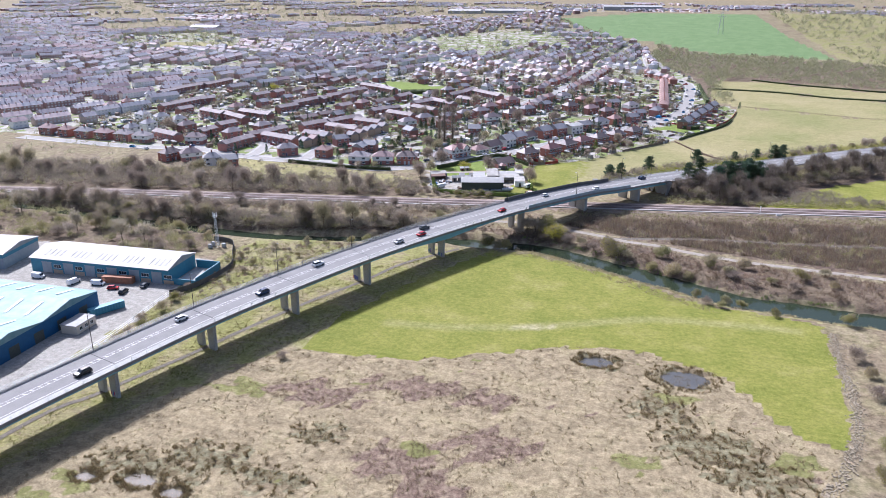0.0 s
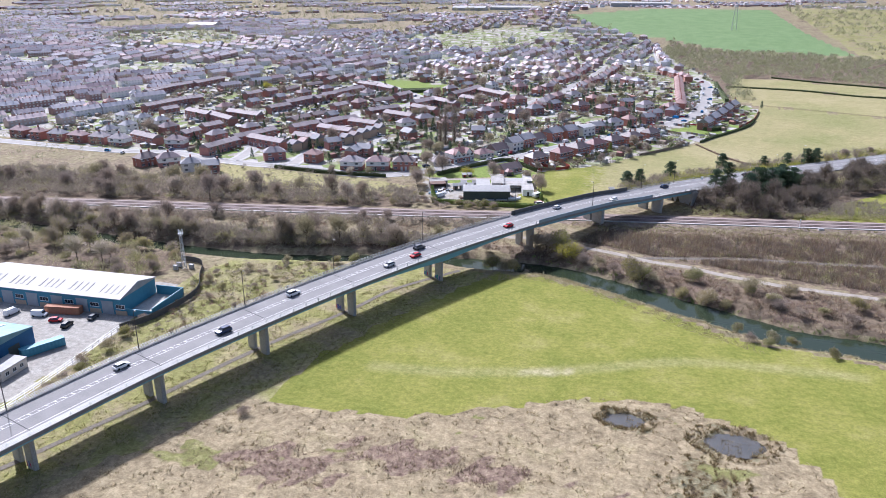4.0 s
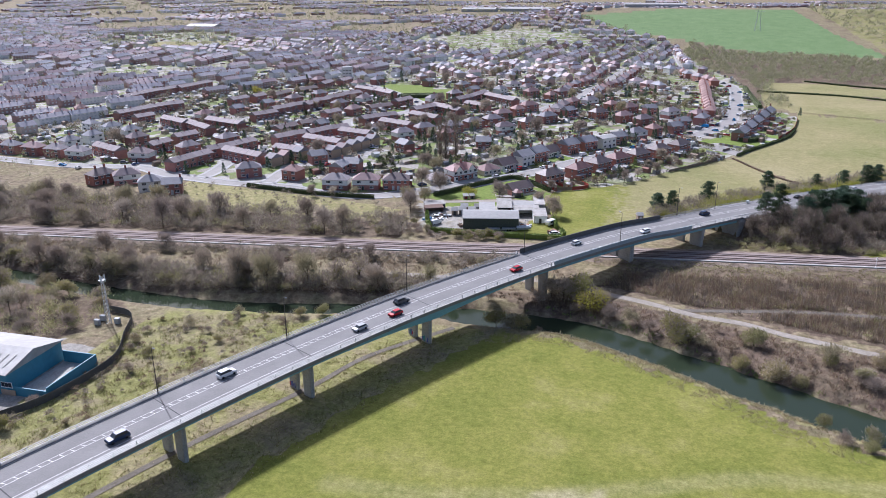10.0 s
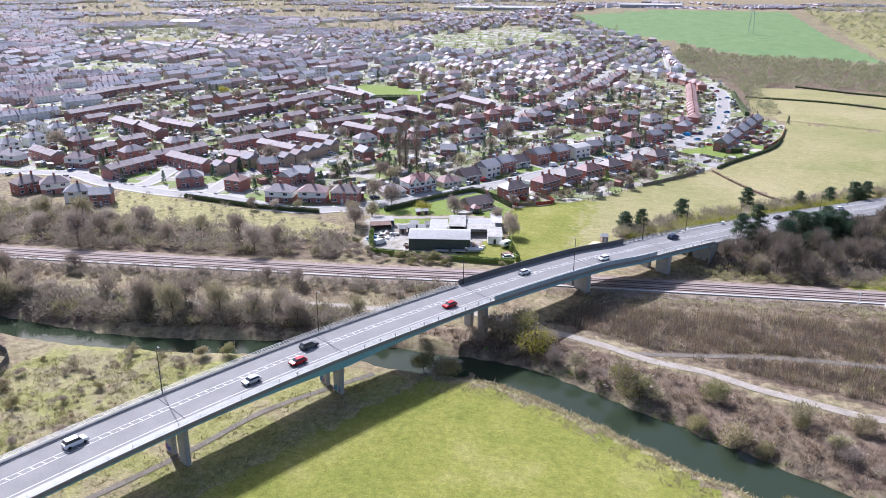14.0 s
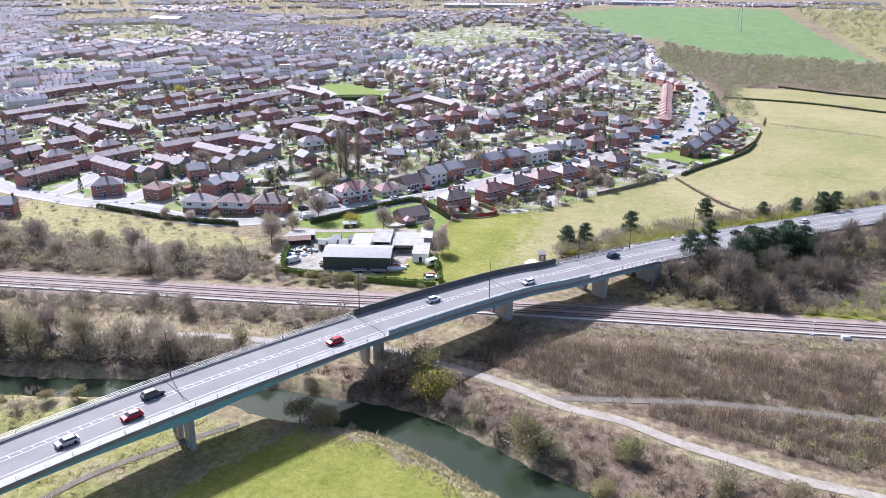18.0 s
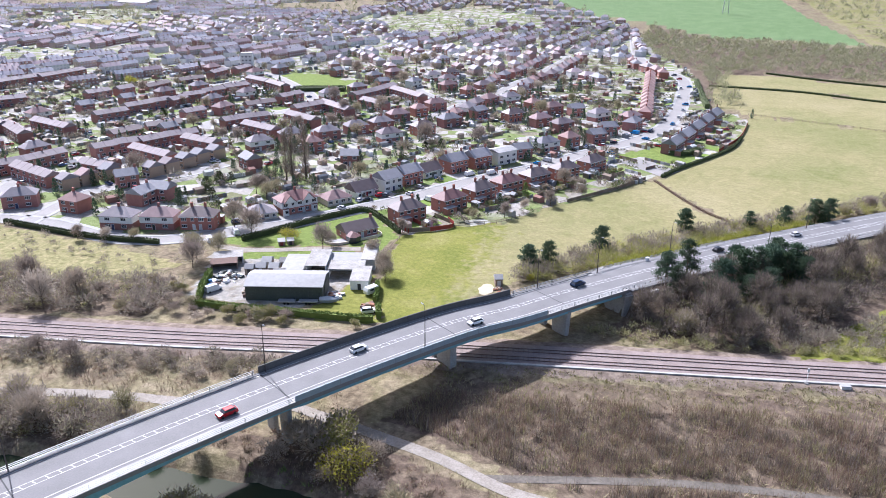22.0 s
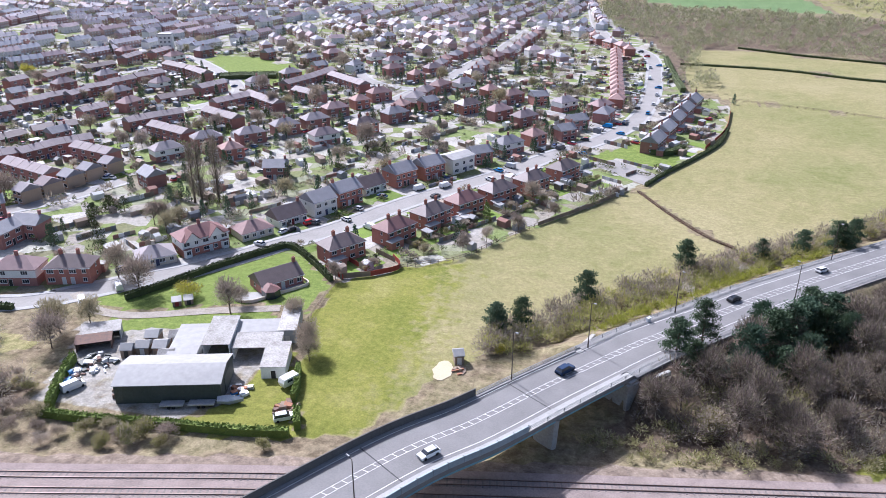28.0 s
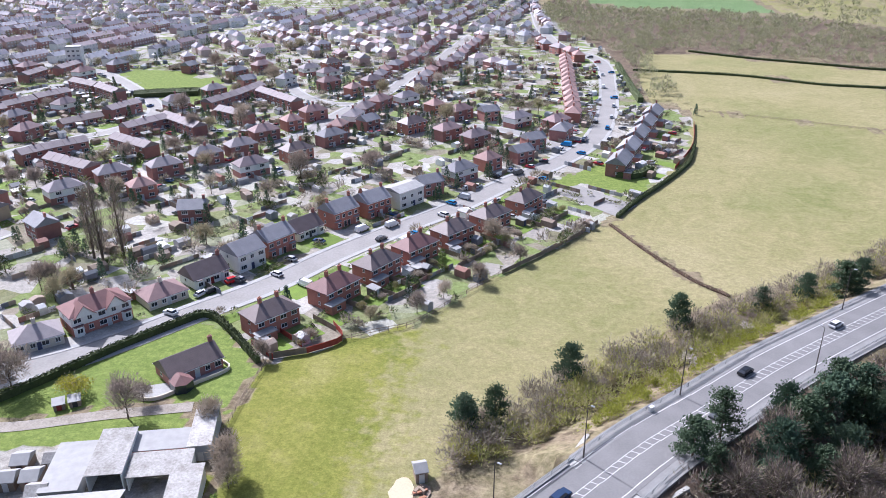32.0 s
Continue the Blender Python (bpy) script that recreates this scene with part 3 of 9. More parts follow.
def build_ground():
    gx, gy = spread(-235, 235, 2.0, 5600), spread(20, 560, 2.0, 5600)
    x, y = np.meshgrid(gx, gy)
    nx, ny = x.shape[1], x.shape[0]
    z = terrain(x, y)
    me = bpy.data.meshes.new("ground")
    idx = np.arange(nx * ny).reshape(ny, nx)
    quads = np.stack([idx[:-1, :-1], idx[:-1, 1:], idx[1:, 1:], idx[1:, :-1]], -1).reshape(-1, 4)
    me.vertices.add(nx * ny)
    me.vertices.foreach_set("co", np.stack([x, y, z], -1).ravel())
    me.loops.add(quads.size)
    me.loops.foreach_set("vertex_index", quads.ravel())
    me.polygons.add(len(quads))
    me.polygons.foreach_set("loop_start", np.arange(0, quads.size, 4))
    me.polygons.foreach_set("loop_total", np.full(len(quads), 4))
    me.polygons.foreach_set("use_smooth", np.ones(len(quads), bool))
    # what grows or lies where
    wx, wy = x + 1.2 * wavy(x, y, 9, 7), y + 1.2 * wavy(x, y, 9, 8)
    def on(*polys):
        return np.any([inside(p, wx, wy) for p in polys], axis=0).astype(float)
    near = (np.abs(x) < 430) & (y < 760) & (y > -70)
    droad = np.full(x.shape, 99.0)
    droad[near], _ = away(ROAD, x[near], y[near])
    drail = np.full(x.shape, 99.0)
    drail[near], _ = away(RAILWAY, x[near], y[near])
    masks = {
        "zone_a": (np.maximum(np.maximum(on(MEADOW, FARMGRASS, SOUTHFIELD), on(GOLF) * np.clip((8 - x) / 55, 0, 0.8)), 0 * x), on(MARSH), np.maximum(on(YARD), 0.6 * on(FARMYARD)), on(TOWN) * np.clip((1500 - y) / 300, 0.25, 1)),
        "zone_b": (on(GOLF, TAN_A, TAN_B, TAN_C), on(LAWN, GREEN, PLOTGREEN, DRIVEGRASS), on(STRAW, PLAYFIELD, BANK), on(HILLFIELD)),
    }
    driver = np.full(x.shape, 99.0)
    driver[near], _ = away(RIVER, x[near], y[near])
    masks["zone_a"] = (masks["zone_a"][0] * np.clip((driver - np.where(x < 0, 10.5, 8.0) - 2.0 * wavy(x, y, 11, 21)) / 3, 0, 1), *masks["zone_a"][1:])
    SCRUBS = ([(-20, 298), (-10, 318), (30, 326), (90, 335), (180, 349), (300, 370), (300, 258), (120, 264), (70, 272), (40, 278), (12, 287)], [(24, 352), (60, 349), (80, 352), (110, 394), (146, 426), (240, 484), (205, 496), (140, 466), (92, 426), (66, 404), (36, 380)],
              [(-430, 275), (-310, 291), (-190, 310), (-100, 326), (-100, 344), (-164, 340), (-215, 344), (-430, 330)], [(-430, 262), (-160, 257), (-92, 270), (-58, 276), (-56, 286), (-140, 276), (-430, 276)], [(-340, 217), (-165, 212), (-158, 238), (-170, 249), (-340, 257)], WOODBAND,
              [(-56, 284), (-18, 289), (10, 279), (40, 270), (120, 257), (220, 240), (220, 206), (90, 235), (50, 242), (20, 254), (-10, 272), (-45, 276)])
    WOODFLOOR = ([(215, 1640), (268, 1118), (430, 880), (1400, 900), (1400, 2400), (300, 2400)],)
    dpath = np.full(x.shape, 99.0)
    dpath[near], _ = away(MEADOW_PATH, x[near], y[near])
    masks["zone_c"] = (on(*SCRUBS), ((drail < 8.5) & (on(YARD) < 0.5)) * 1.0, ((droad < 26) & (y < 256) & (on(YARD) < 0.5) & (on(MARSH) < 0.5) & (on(MEADOW) < 0.5)) * 1.0 + on([(-146, 252), (-118, 250), (-98, 256), (-90, 240), (-128, 160), (-148, 90), (-150, 215)]) + on(*WOODFLOOR), np.maximum(0.3 * np.clip(1.6 - dpath / 2.2, 0, 1) * np.clip((85 - np.abs(x)) / 20, 0, 1), 0.95 * np.clip(1.5 - ((x + 15 + 0.6 * (y - 187)) / 8) ** 2 - ((y - 187 - 0.28 * (x + 15)) / 2.2) ** 2 + 0.5 * wavy(x, y, 6, 33), 0, 1)))
    masks["zone_d"] = (patches(BRAMBLES, x, y, 61), patches(HOLLOWS, x, y, 63), patches(GREENS, x, y, 65), 0 * x)
    for name, (r, g, b, a) in masks.items():
        at = me.color_attributes.new(name, "FLOAT_COLOR", "POINT")
        at.data.foreach_set("color", np.stack([r, g, b, a], -1).ravel())
    me.update()
    me.validate()
    m = bpy.data.materials.new("ground_cover")
    m.use_nodes = True
    nt = m.node_tree
    n, li = nt.nodes, nt.links
    bsdf = n["Principled BSDF"]
    bsdf.inputs["Roughness"].default_value, bsdf.inputs["Specular IOR Level"].default_value = 0.95, 0.1
    pos = n.new("ShaderNodeNewGeometry").outputs["Position"]

    def noisy(scale, detail=6, rough=0.6, dist=0.0):
        k = n.new("ShaderNodeTexNoise")
        k.inputs["Scale"].default_value, k.inputs["Detail"].default_value, k.inputs["Roughness"].default_value, k.inputs["Distortion"].default_value = scale, detail, rough, dist
        li.new(pos, k.inputs["Vector"])
        return k.outputs[0]

    def ramp(src, *stops):
        r = n.new("ShaderNodeValToRGB")
        for k, (p, c) in enumerate(stops):
            e = r.color_ramp.elements[k] if k < 2 else r.color_ramp.elements.new(p)
            e.position, e.color = p, (*c, 1)
        li.new(src, r.inputs[0])
        return r.outputs[0]

    def blend(fac, a, b, kind="MIX"):
        k = n.new("ShaderNodeMix")
        k.data_type, k.blend_type = "RGBA", kind
        for s, v in ((0, fac), (6, a), (7, b)):
            if isinstance(v, (int, float)):
                k.inputs[s].default_value = v
            elif isinstance(v, tuple):
                k.inputs[s].default_value = (*v, 1)
            else:
                li.new(v, k.inputs[s])
        return k.outputs[2]

    def mask(attr, ch, edge):
        a = n.new("ShaderNodeAttribute")
        a.attribute_name = attr
        if ch == 3:
            src = a.outputs["Alpha"]
        else:
            sep = n.new("ShaderNodeSeparateColor")
            li.new(a.outputs["Color"], sep.inputs[0])
            src = sep.outputs[ch]
        ad = n.new("ShaderNodeMath")
        ad.operation = "ADD"
        li.new(src, ad.inputs[0])
        sub = n.new("ShaderNodeMath")
        sub.operation = "MULTIPLY_ADD"
        sub.inputs[1].default_value, sub.inputs[2].default_value = 0.8, -0.4
        li.new(edge, sub.inputs[0])
        li.new(sub.outputs[0], ad.inputs[1])
        mr = n.new("ShaderNodeMapRange")
        mr.inputs[1].default_value, mr.inputs[2].default_value = 0.4, 0.6
        li.new(ad.outputs[0], mr.inputs[0])
        return mr.outputs[0]

    big, mid, small, tiny, edge = noisy(0.012), noisy(0.06, 8, 0.65), noisy(0.35, 6, 0.6), noisy(2.2, 4, 0.7), noisy(0.25, 3)
    # rough ground: dry grass, scrub floor and bramble
    base = ramp(mid, (0.32, (0.13, 0.105, 0.07)), (0.45, (0.24, 0.185, 0.125)), (0.56, (0.25, 0.225, 0.115)), (0.68, (0.37, 0.305, 0.21)))
    base = blend(0.5, base, ramp(small, (0.36, (0.09, 0.07, 0.045)), (0.64, (0.34, 0.28, 0.19))))
    meadow = ramp(mid, (0.28, (0.137, 0.163, 0.030)), (0.43, (0.193, 0.205, 0.042)), (0.55, (0.244, 0.24, 0.058)), (0.68, (0.325, 0.295, 0.11)))
    meadow = blend(0.35, meadow, ramp(small, (0.3, (0.122, 0.144, 0.024)), (0.7, (0.243, 0.246, 0.065))))
    marsh = ramp(noisy(0.09, 8, 0.7), (0.34, (0.15, 0.115, 0.075)), (0.44, (0.25, 0.20, 0.125)), (0.54, (0.35, 0.285, 0.18)), (0.66, (0.27, 0.235, 0.125)))
    marsh = blend(0.5, marsh, ramp(noisy(0.4, 9, 0.75), (0.36, (0.09, 0.065, 0.04)), (0.47, (0.25, 0.20, 0.125)), (0.62, (0.44, 0.37, 0.24))))
    bramble = ramp(noisy(0.5, 7, 0.7), (0.35, (0.11, 0.075, 0.055)), (0.5, (0.21, 0.15, 0.115)), (0.66, (0.34, 0.27, 0.19)))
    hollow = ramp(noisy(0.33, 7, 0.7), (0.36, (0.065, 0.048, 0.03)), (0.46, (0.16, 0.125, 0.07)), (0.56, (0.22, 0.205, 0.13)), (0.68, (0.37, 0.31, 0.19)))
    marsh = blend(mask("zone_d", 0, edge), marsh, bramble)
    marsh = blend(mask("zone_d", 1, edge), marsh, hollow)
    marsh = blend(mask("zone_d", 2, edge), marsh, ramp(noisy(0.3, 7, 0.7), (0.36, (0.17, 0.145, 0.07)), (0.5, (0.19, 0.19, 0.07)), (0.66, (0.31, 0.28, 0.14))))
    hard = blend(0.4, ramp(mid, (0.3, (0.306, 0.285, 0.255)), (0.7, (0.425, 0.404, 0.370))), ramp(small, (0.3, (0.221, 0.204, 0.178)), (0.7, (0.425, 0.408, 0.374))))
    vor = n.new("ShaderNodeTexVoronoi")
    vor.inputs["Scale"].default_value = 0.14
    li.new(pos, vor.inputs["Vector"])
    sep = n.new("ShaderNodeSeparateColor")
    li.new(vor.outputs["Color"], sep.inputs[0])
    plots = ramp(sep.outputs[0], (0.0, (0.17, 0.235, 0.06)), (0.2, (0.21, 0.27, 0.08)), (0.34, (0.19, 0.18, 0.10)), (0.42, (0.30, 0.26, 0.21)), (0.54, (0.46, 0.44, 0.42)), (0.68, (0.34, 0.31, 0.28)), (0.76, (0.56, 0.54, 0.52)), (0.93, (0.2, 0.23, 0.09)))
    plots = blend(0.22, plots, ramp(small, (0.3, (0.10, 0.09, 0.05)), (0.7, (0.34, 0.32, 0.27))))
    straw = ramp(big, (0.34, (0.20, 0.21, 0.078)), (0.5, (0.285, 0.257, 0.122)), (0.66, (0.355, 0.308, 0.172)))
    straw = blend(0.35, straw, ramp(noisy(0.09, 7, 0.65, 2.0), (0.34, (0.185, 0.186, 0.07)), (0.66, (0.385, 0.328, 0.185))))
    lawn = ramp(small, (0.3, (0.145, 0.20, 0.045)), (0.7, (0.21, 0.26, 0.07)))
    dry = ramp(small, (0.3, (0.20, 0.20, 0.075)), (0.7, (0.38, 0.325, 0.175)))
    crop = ramp(mid, (0.3, (0.13, 0.205, 0.085)), (0.7, (0.18, 0.255, 0.115)))
    scrubby = ramp(small, (0.34, (0.075, 0.055, 0.042)), (0.5, (0.145, 0.105, 0.08)), (0.66, (0.25, 0.195, 0.14)))
    scrubby = blend(0.35, scrubby, ramp(mid, (0.35, (0.12, 0.085, 0.07)), (0.65, (0.24, 0.20, 0.125))))
    rough = ramp(noisy(0.075, 8, 0.65, 0.6), (0.34, (0.19, 0.195, 0.065)), (0.44, (0.28, 0.275, 0.10)), (0.52, (0.33, 0.285, 0.17)), (0.60, (0.31, 0.24, 0.185)), (0.70, (0.25, 0.185, 0.145)))
    rough = blend(0.5, rough, ramp(noisy(0.6, 6, 0.7, 0.8), (0.34, (0.10, 0.085, 0.045)), (0.5, (0.22, 0.215, 0.08)), (0.66, (0.38, 0.34, 0.18))))
    cutting = ramp(small, (0.32, (0.17, 0.13, 0.105)), (0.68, (0.31, 0.25, 0.20)))
    col = base
    for (attr, ch), c in zip((("zone_c", 0), ("zone_c", 1), ("zone_c", 2), ("zone_a", 3), ("zone_a", 1), ("zone_b", 0), ("zone_a", 0), ("zone_b", 2), ("zone_b", 3), ("zone_a", 2), ("zone_b", 1)), (scrubby, cutting, rough, plots, marsh, straw, meadow, dry, crop, hard, lawn)):
        col = blend(mask(attr, ch, edge), col, c)
    worn = n.new("ShaderNodeAttribute")
    worn.attribute_name = "zone_c"
    col = blend(worn.outputs["Alpha"], col, ramp(small, (0.3, (0.27, 0.26, 0.12)), (0.7, (0.43, 0.38, 0.24))))
    col = blend(0.6, col, ramp(tiny, (0.3, (0.5, 0.5, 0.5)), (0.68, (1.1, 1.1, 1.1))), "MULTIPLY")
    col = blend(0.55, col, ramp(noisy(0.7, 5, 0.65), (0.32, (0.62, 0.62, 0.6)), (0.66, (1.15, 1.15, 1.12))), "MULTIPLY")
    br = n.new("ShaderNodeBrightContrast")
    br.inputs["Bright"].default_value = 0.0
    li.new(col, br.inputs[0])
    li.new(br.outputs[0], bsdf.inputs["Base Color"])
    bp = n.new("ShaderNodeBump")
    bp.inputs["Strength"].default_value, bp.inputs["Distance"].default_value = 0.6, 0.35
    li.new(noisy(1.3, 6, 0.7), bp.inputs["Height"])
    li.new(bp.outputs[0], bsdf.inputs["Normal"])
    me.materials.append(m)
    return tagged(new("ground", me), "meadow, marsh, fields and town ground, gently uneven", "ground", kind="structure")


build_ground()
GRID_X, GRID_Y = np.arange(-440, 440, 2.0), np.arange(-60, 1600, 2.0)
GRID_Z = terrain(*np.meshgrid(GRID_X, GRID_Y))


def ground_z(x, y):
    """The height of the ground at one place."""
    i, j = int((x + 440) / 2), int((y + 60) / 2)
    return float(GRID_Z[j, i]) if 0 <= i < len(GRID_X) - 1 and 0 <= j < len(GRID_Y) - 1 else 0.0


def within(poly, x, y):
    """Whether one place lies within a polygon."""
    res, (ax, ay) = False, poly[-1]
    for bx, by in poly:
        if (ay > y) != (by > y) and x < (bx - ax) * (y - ay) / (by - ay) + ax:
            res = not res
        ax, ay = bx, by
    return res

# water
M_WATER = bpy.data.materials.new("river_water")
M_WATER.use_nodes = True
wb = M_WATER.node_tree.nodes["Principled BSDF"]
wb.inputs["Base Color"].default_value = (0.024, 0.034, 0.02, 1)
wb.inputs["Specular IOR Level"].default_value = 0.15
wb.inputs["Roughness"].default_value = 0.06
wnoise, wbump = M_WATER.node_tree.nodes.new("ShaderNodeTexNoise"), M_WATER.node_tree.nodes.new("ShaderNodeBump")
wnoise.inputs["Scale"].default_value = 60
wbump.inputs["Strength"].default_value, wbump.inputs["Distance"].default_value = 0.15, 0.03
M_WATER.node_tree.links.new(wnoise.outputs[0], wbump.inputs["Height"])
M_WATER.node_tree.links.new(wbump.outputs[0], wb.inputs["Normal"])
M_POND = shade("muddy_pond_water", (0.10, 0.095, 0.085), (0.07, 0.068, 0.06), 0.3, 0.07, 0.02, 20, spec=0.6)
single("river", RIVER.strip(Shape(), -11, 11, -2.3), M_WATER, "slow dark green river between grassy banks", "river", kind="structure")
for px, py, a, b in PONDS:
    sh = Shape()
    sh.face([(px + a * 1.25 * math.cos(k * 0.2618), py + b * 1.25 * math.sin(k * 0.2618), -0.42) for k in range(24)])
    single("pond", sh, M_POND, "small shallow marsh pond ringed by dark sedge", "pond", "ponds in the marsh", "structure")

# streets and tracks
def surface(name, line, half, mat, label, z=0.1, s0=0.0, s1=None):
    return single(name, line.strip(Shape(), -half, half, z, None, s0, s1), mat, label, "road", kind="structure")


for k, (ln, half) in enumerate(TOWN_ROADS):
    surface("street", ln, half, M_STREET, "pale worn asphalt street between houses", 0.05 + 0.012 * k)
    for side in (-1, 1):
        sh = ln.strip(Shape(), side * half, side * (half + 1.7), 0.0, 0.14)
        single("pavement", sh, M_KERB, "grey paved footway beside the street", "pavement", kind="structure")
M_PATH = shade("trodden_path", (0.17, 0.15, 0.125), (0.09, 0.078, 0.062), 0.2, 0.95, 0.2)
surface("footpath", FOOTPATH, 0.85, M_PATH, "narrow gravel footpath beside the bridge piers")
surface("gravel_track", TRACK_E, 1.5, M_GRAVEL, "pale gravel track through brown scrub")
surface("dirt_track", TRACK_N, 1.1, M_PATH, "dark dirt track branching off through the scrub", 0.08)
surface("gravel_track", TRACK_W, 1.6, M_GRAVEL, "pale gravel track through brown scrub", 0.09)
surface("farm_drive", DRIVE, 1.7, M_GRAVEL, "pale gravel drive beside the bungalow lawn")


M_RUBBLE = shade("weathered_rubble", (0.34, 0.29, 0.215), (0.22, 0.185, 0.13), 0.5, 0.95)
RUBBLE = Line([(79, 208), (77.5, 190), (77, 174), (75.5, 155), (69, 133), (61, 118), (52, 100)])
rub, rr = Shape(), random.Random(8)
for s in np.arange(0, RUBBLE.length, 0.22):
    for _ in range(3):
        q, h = RUBBLE.at(s, rr.gauss(0, 0.9))
        w = rr.uniform(0.1, 0.3)
        rub.box(q[0] - w, q[0] + w * rr.uniform(0.6, 1.2), q[1] - w, q[1] + w * rr.uniform(0.6, 1.2), -0.1, rr.uniform(0.08, 0.34), taper=w * 0.35)
single("rubble_bank", rub, M_RUBBLE, "tumbled pale stones along the meadow's edge", "rubble", kind="stuff")

# ---- railway ----
single("railway_ballast", RAILWAY.strip(Shape(), -5.2, 5.2, 0.7, 1.0), M_BALLAST, "reddish grey stone ballast bed of a double track", "railway", kind="structure")
RAIL_Z = 1.0
for c in (-2.1, 2.1):
    track = thing("railway_track", "double-railed track on sleepers in reddish ballast", "railway track", "railway tracks")
    for o in (-0.75, 0.75):
        part("rail", RAILWAY.strip(Shape(), c + o - 0.06, c + o + 0.06, RAIL_Z + 0.05, RAIL_Z + 0.22), M_RAIL, track)
    sl = Shape()
    for s in np.arange(60, RAILWAY.length - 60, 1.3):
        (p, h) = RAILWAY.at(s, c)
        e, w = np.array((math.cos(h), math.sin(h))) * 0.14, np.array((math.sin(h), -math.cos(h))) * 1.25
        q = p[:2]
        sl.prism([tuple(q - e - w), tuple(q + e - w), tuple(q + e + w), tuple(q - e + w)], RAIL_Z - 0.02, RAIL_Z + 0.06)
    part("sleeper_bed", sl, M_SLEEPER, track, "dark worn sleepers")["kind"] = "stuff"
single("cable_trough", RAILWAY.strip(Shape(), 4.6, 5.3, 0.95, 1.25), M_CONC, "pale concrete cable trough along the railway", "cable trough", kind="structure")


def rail_signal(x, y):
    t = thing("railway_signal", "slim white railway signal post with a small head", "signal", at=pose(x, y, 0.8))
    part("post", Shape().tube((0, 0, 0), (0, 0, 3.4), 0.09), M_WHITE, t)
    part("head", Shape().box(-0.25, 0.25, -0.15, 0.15, 3.2, 4.1, taper=0.04), M_WHITE, t)
    part("base", Shape().box(-0.5, 0.5, -0.4, 0.4, 0, 0.35, taper=0.05), M_CONC, t)


rail_signal(71.5, 337.5)
hut = thing("relay_cabinet", "pale trackside equipment cabinet with a sloping lid", "cabinet", at=pose(80, 338, 0.0, 0, 0, 12))
part("body", Shape().box(-1.1, 1.1, -0.6, 0.6, 0, 1.4), M_RENDER, hut)
part("lid", Shape().box(-1.2, 1.2, -0.7, 0.7, 1.4, 1.55, taper=0.1), M_METALROOF, hut)

# ---- the road bridge ----
HALF = 7.5
bridge = thing("road_bridge", "long road bridge of concrete and pale blue steel on paired piers", "bridge")
part("deck", ROAD.strip(Shape(), -HALF, HALF, -0.7, -0.15, 0, S_ABUT + 2), M_CONC, bridge)
part("carriageway", ROAD.strip(Shape(), -6.7, 5.2, -0.14, 0.0, 0, S_ABUT), M_ASPHALT, bridge, "worn grey asphalt carriageway")
part("verge", ROAD.strip(Shape(), -HALF, -6.7, -0.14, 0.12, 0, S_ABUT), M_VERGE, bridge, "narrow dark kerb strip")
part("verge", ROAD.strip(Shape(), 5.2, HALF, -0.14, 0.12, 0, S_ABUT), M_KERB, bridge, "pale concrete kerb strip")
S_PIERS = [ROAD.near(*p) for p in ((-139, 45), (-132, 80), (-122, 114.7), (-111.2, 146.8), (-98.1, 177.8), (-83.6, 209.1), (-64.5, 244.8), (-38.6, 287), (-13.4, 324.7), (9, 351.5))]
S_STEP = ROAD.near(-38.6, 287)
# haunched girders: deeper over the piers beside the river
def girder(off):
    rings = []
    for s in np.arange(0, S_ABUT + 0.1, 3.0):
        near_pier = abs(s - ROAD.near(-64.5, 244.8))
        depth = (0.75 if s < S_STEP else 1.1) + 1.7 * max(0, 1 - near_pier / 44) ** 2
        p, _ = ROAD.at(s, off)
        q, _ = ROAD.at(s, off + 0.35)
        rings.append([(p[0], p[1], p[2] - 0.7 - depth), (q[0], q[1], q[2] - 0.7 - depth), (q[0], q[1], q[2] - 0.7), (p[0], p[1], p[2] - 0.7)])
    return Shape().hull(rings)


for off in (-6.9, -2.4, 2.4, 6.55):
    part("girder", girder(off), M_BLUE, bridge, "pale blue painted steel girder")
for off in (-HALF - 0.02, HALF - 0.16):
    part("fascia", ROAD.strip(Shape(), off, off + 0.18, -0.72, 0.2, 0, S_ABUT + 2), M_VERGE, bridge, "dark grey concrete edge beam")


def pier(s, wide=2.1, gap=2.9, thick=1.0):
    """Two tapered concrete leaves side by side under the deck."""
    p, h = ROAD.at(s)
    for c in (-gap, gap):
        q, _ = ROAD.at(s, c)
        top = q[2] - 1.4
        sh = Shape()
        n = 12
        rings = []
        for z, k in ((-1.2, 0.86), (top - 1.5, 1.0), (top, 1.06)):
            rings.append([(k * wide * math.cos(i * 2 * math.pi / n) ** 1 * (1 if abs(math.cos(i * 2 * math.pi / n)) < 0.6 else 0.92), thick * 0.62 * math.copysign(min(1, abs(math.sin(i * 2 * math.pi / n)) * 1.6), math.sin(i * 2 * math.pi / n)), z) for i in range(n)])
        sh.hull(rings)
        part("pier", sh, M_CONC, bridge, "stained pale concrete pier leaf", Matrix.Translation((q[0], q[1], 0)) @ Matrix.Rotation(h - math.pi / 2, 4, "Z"))


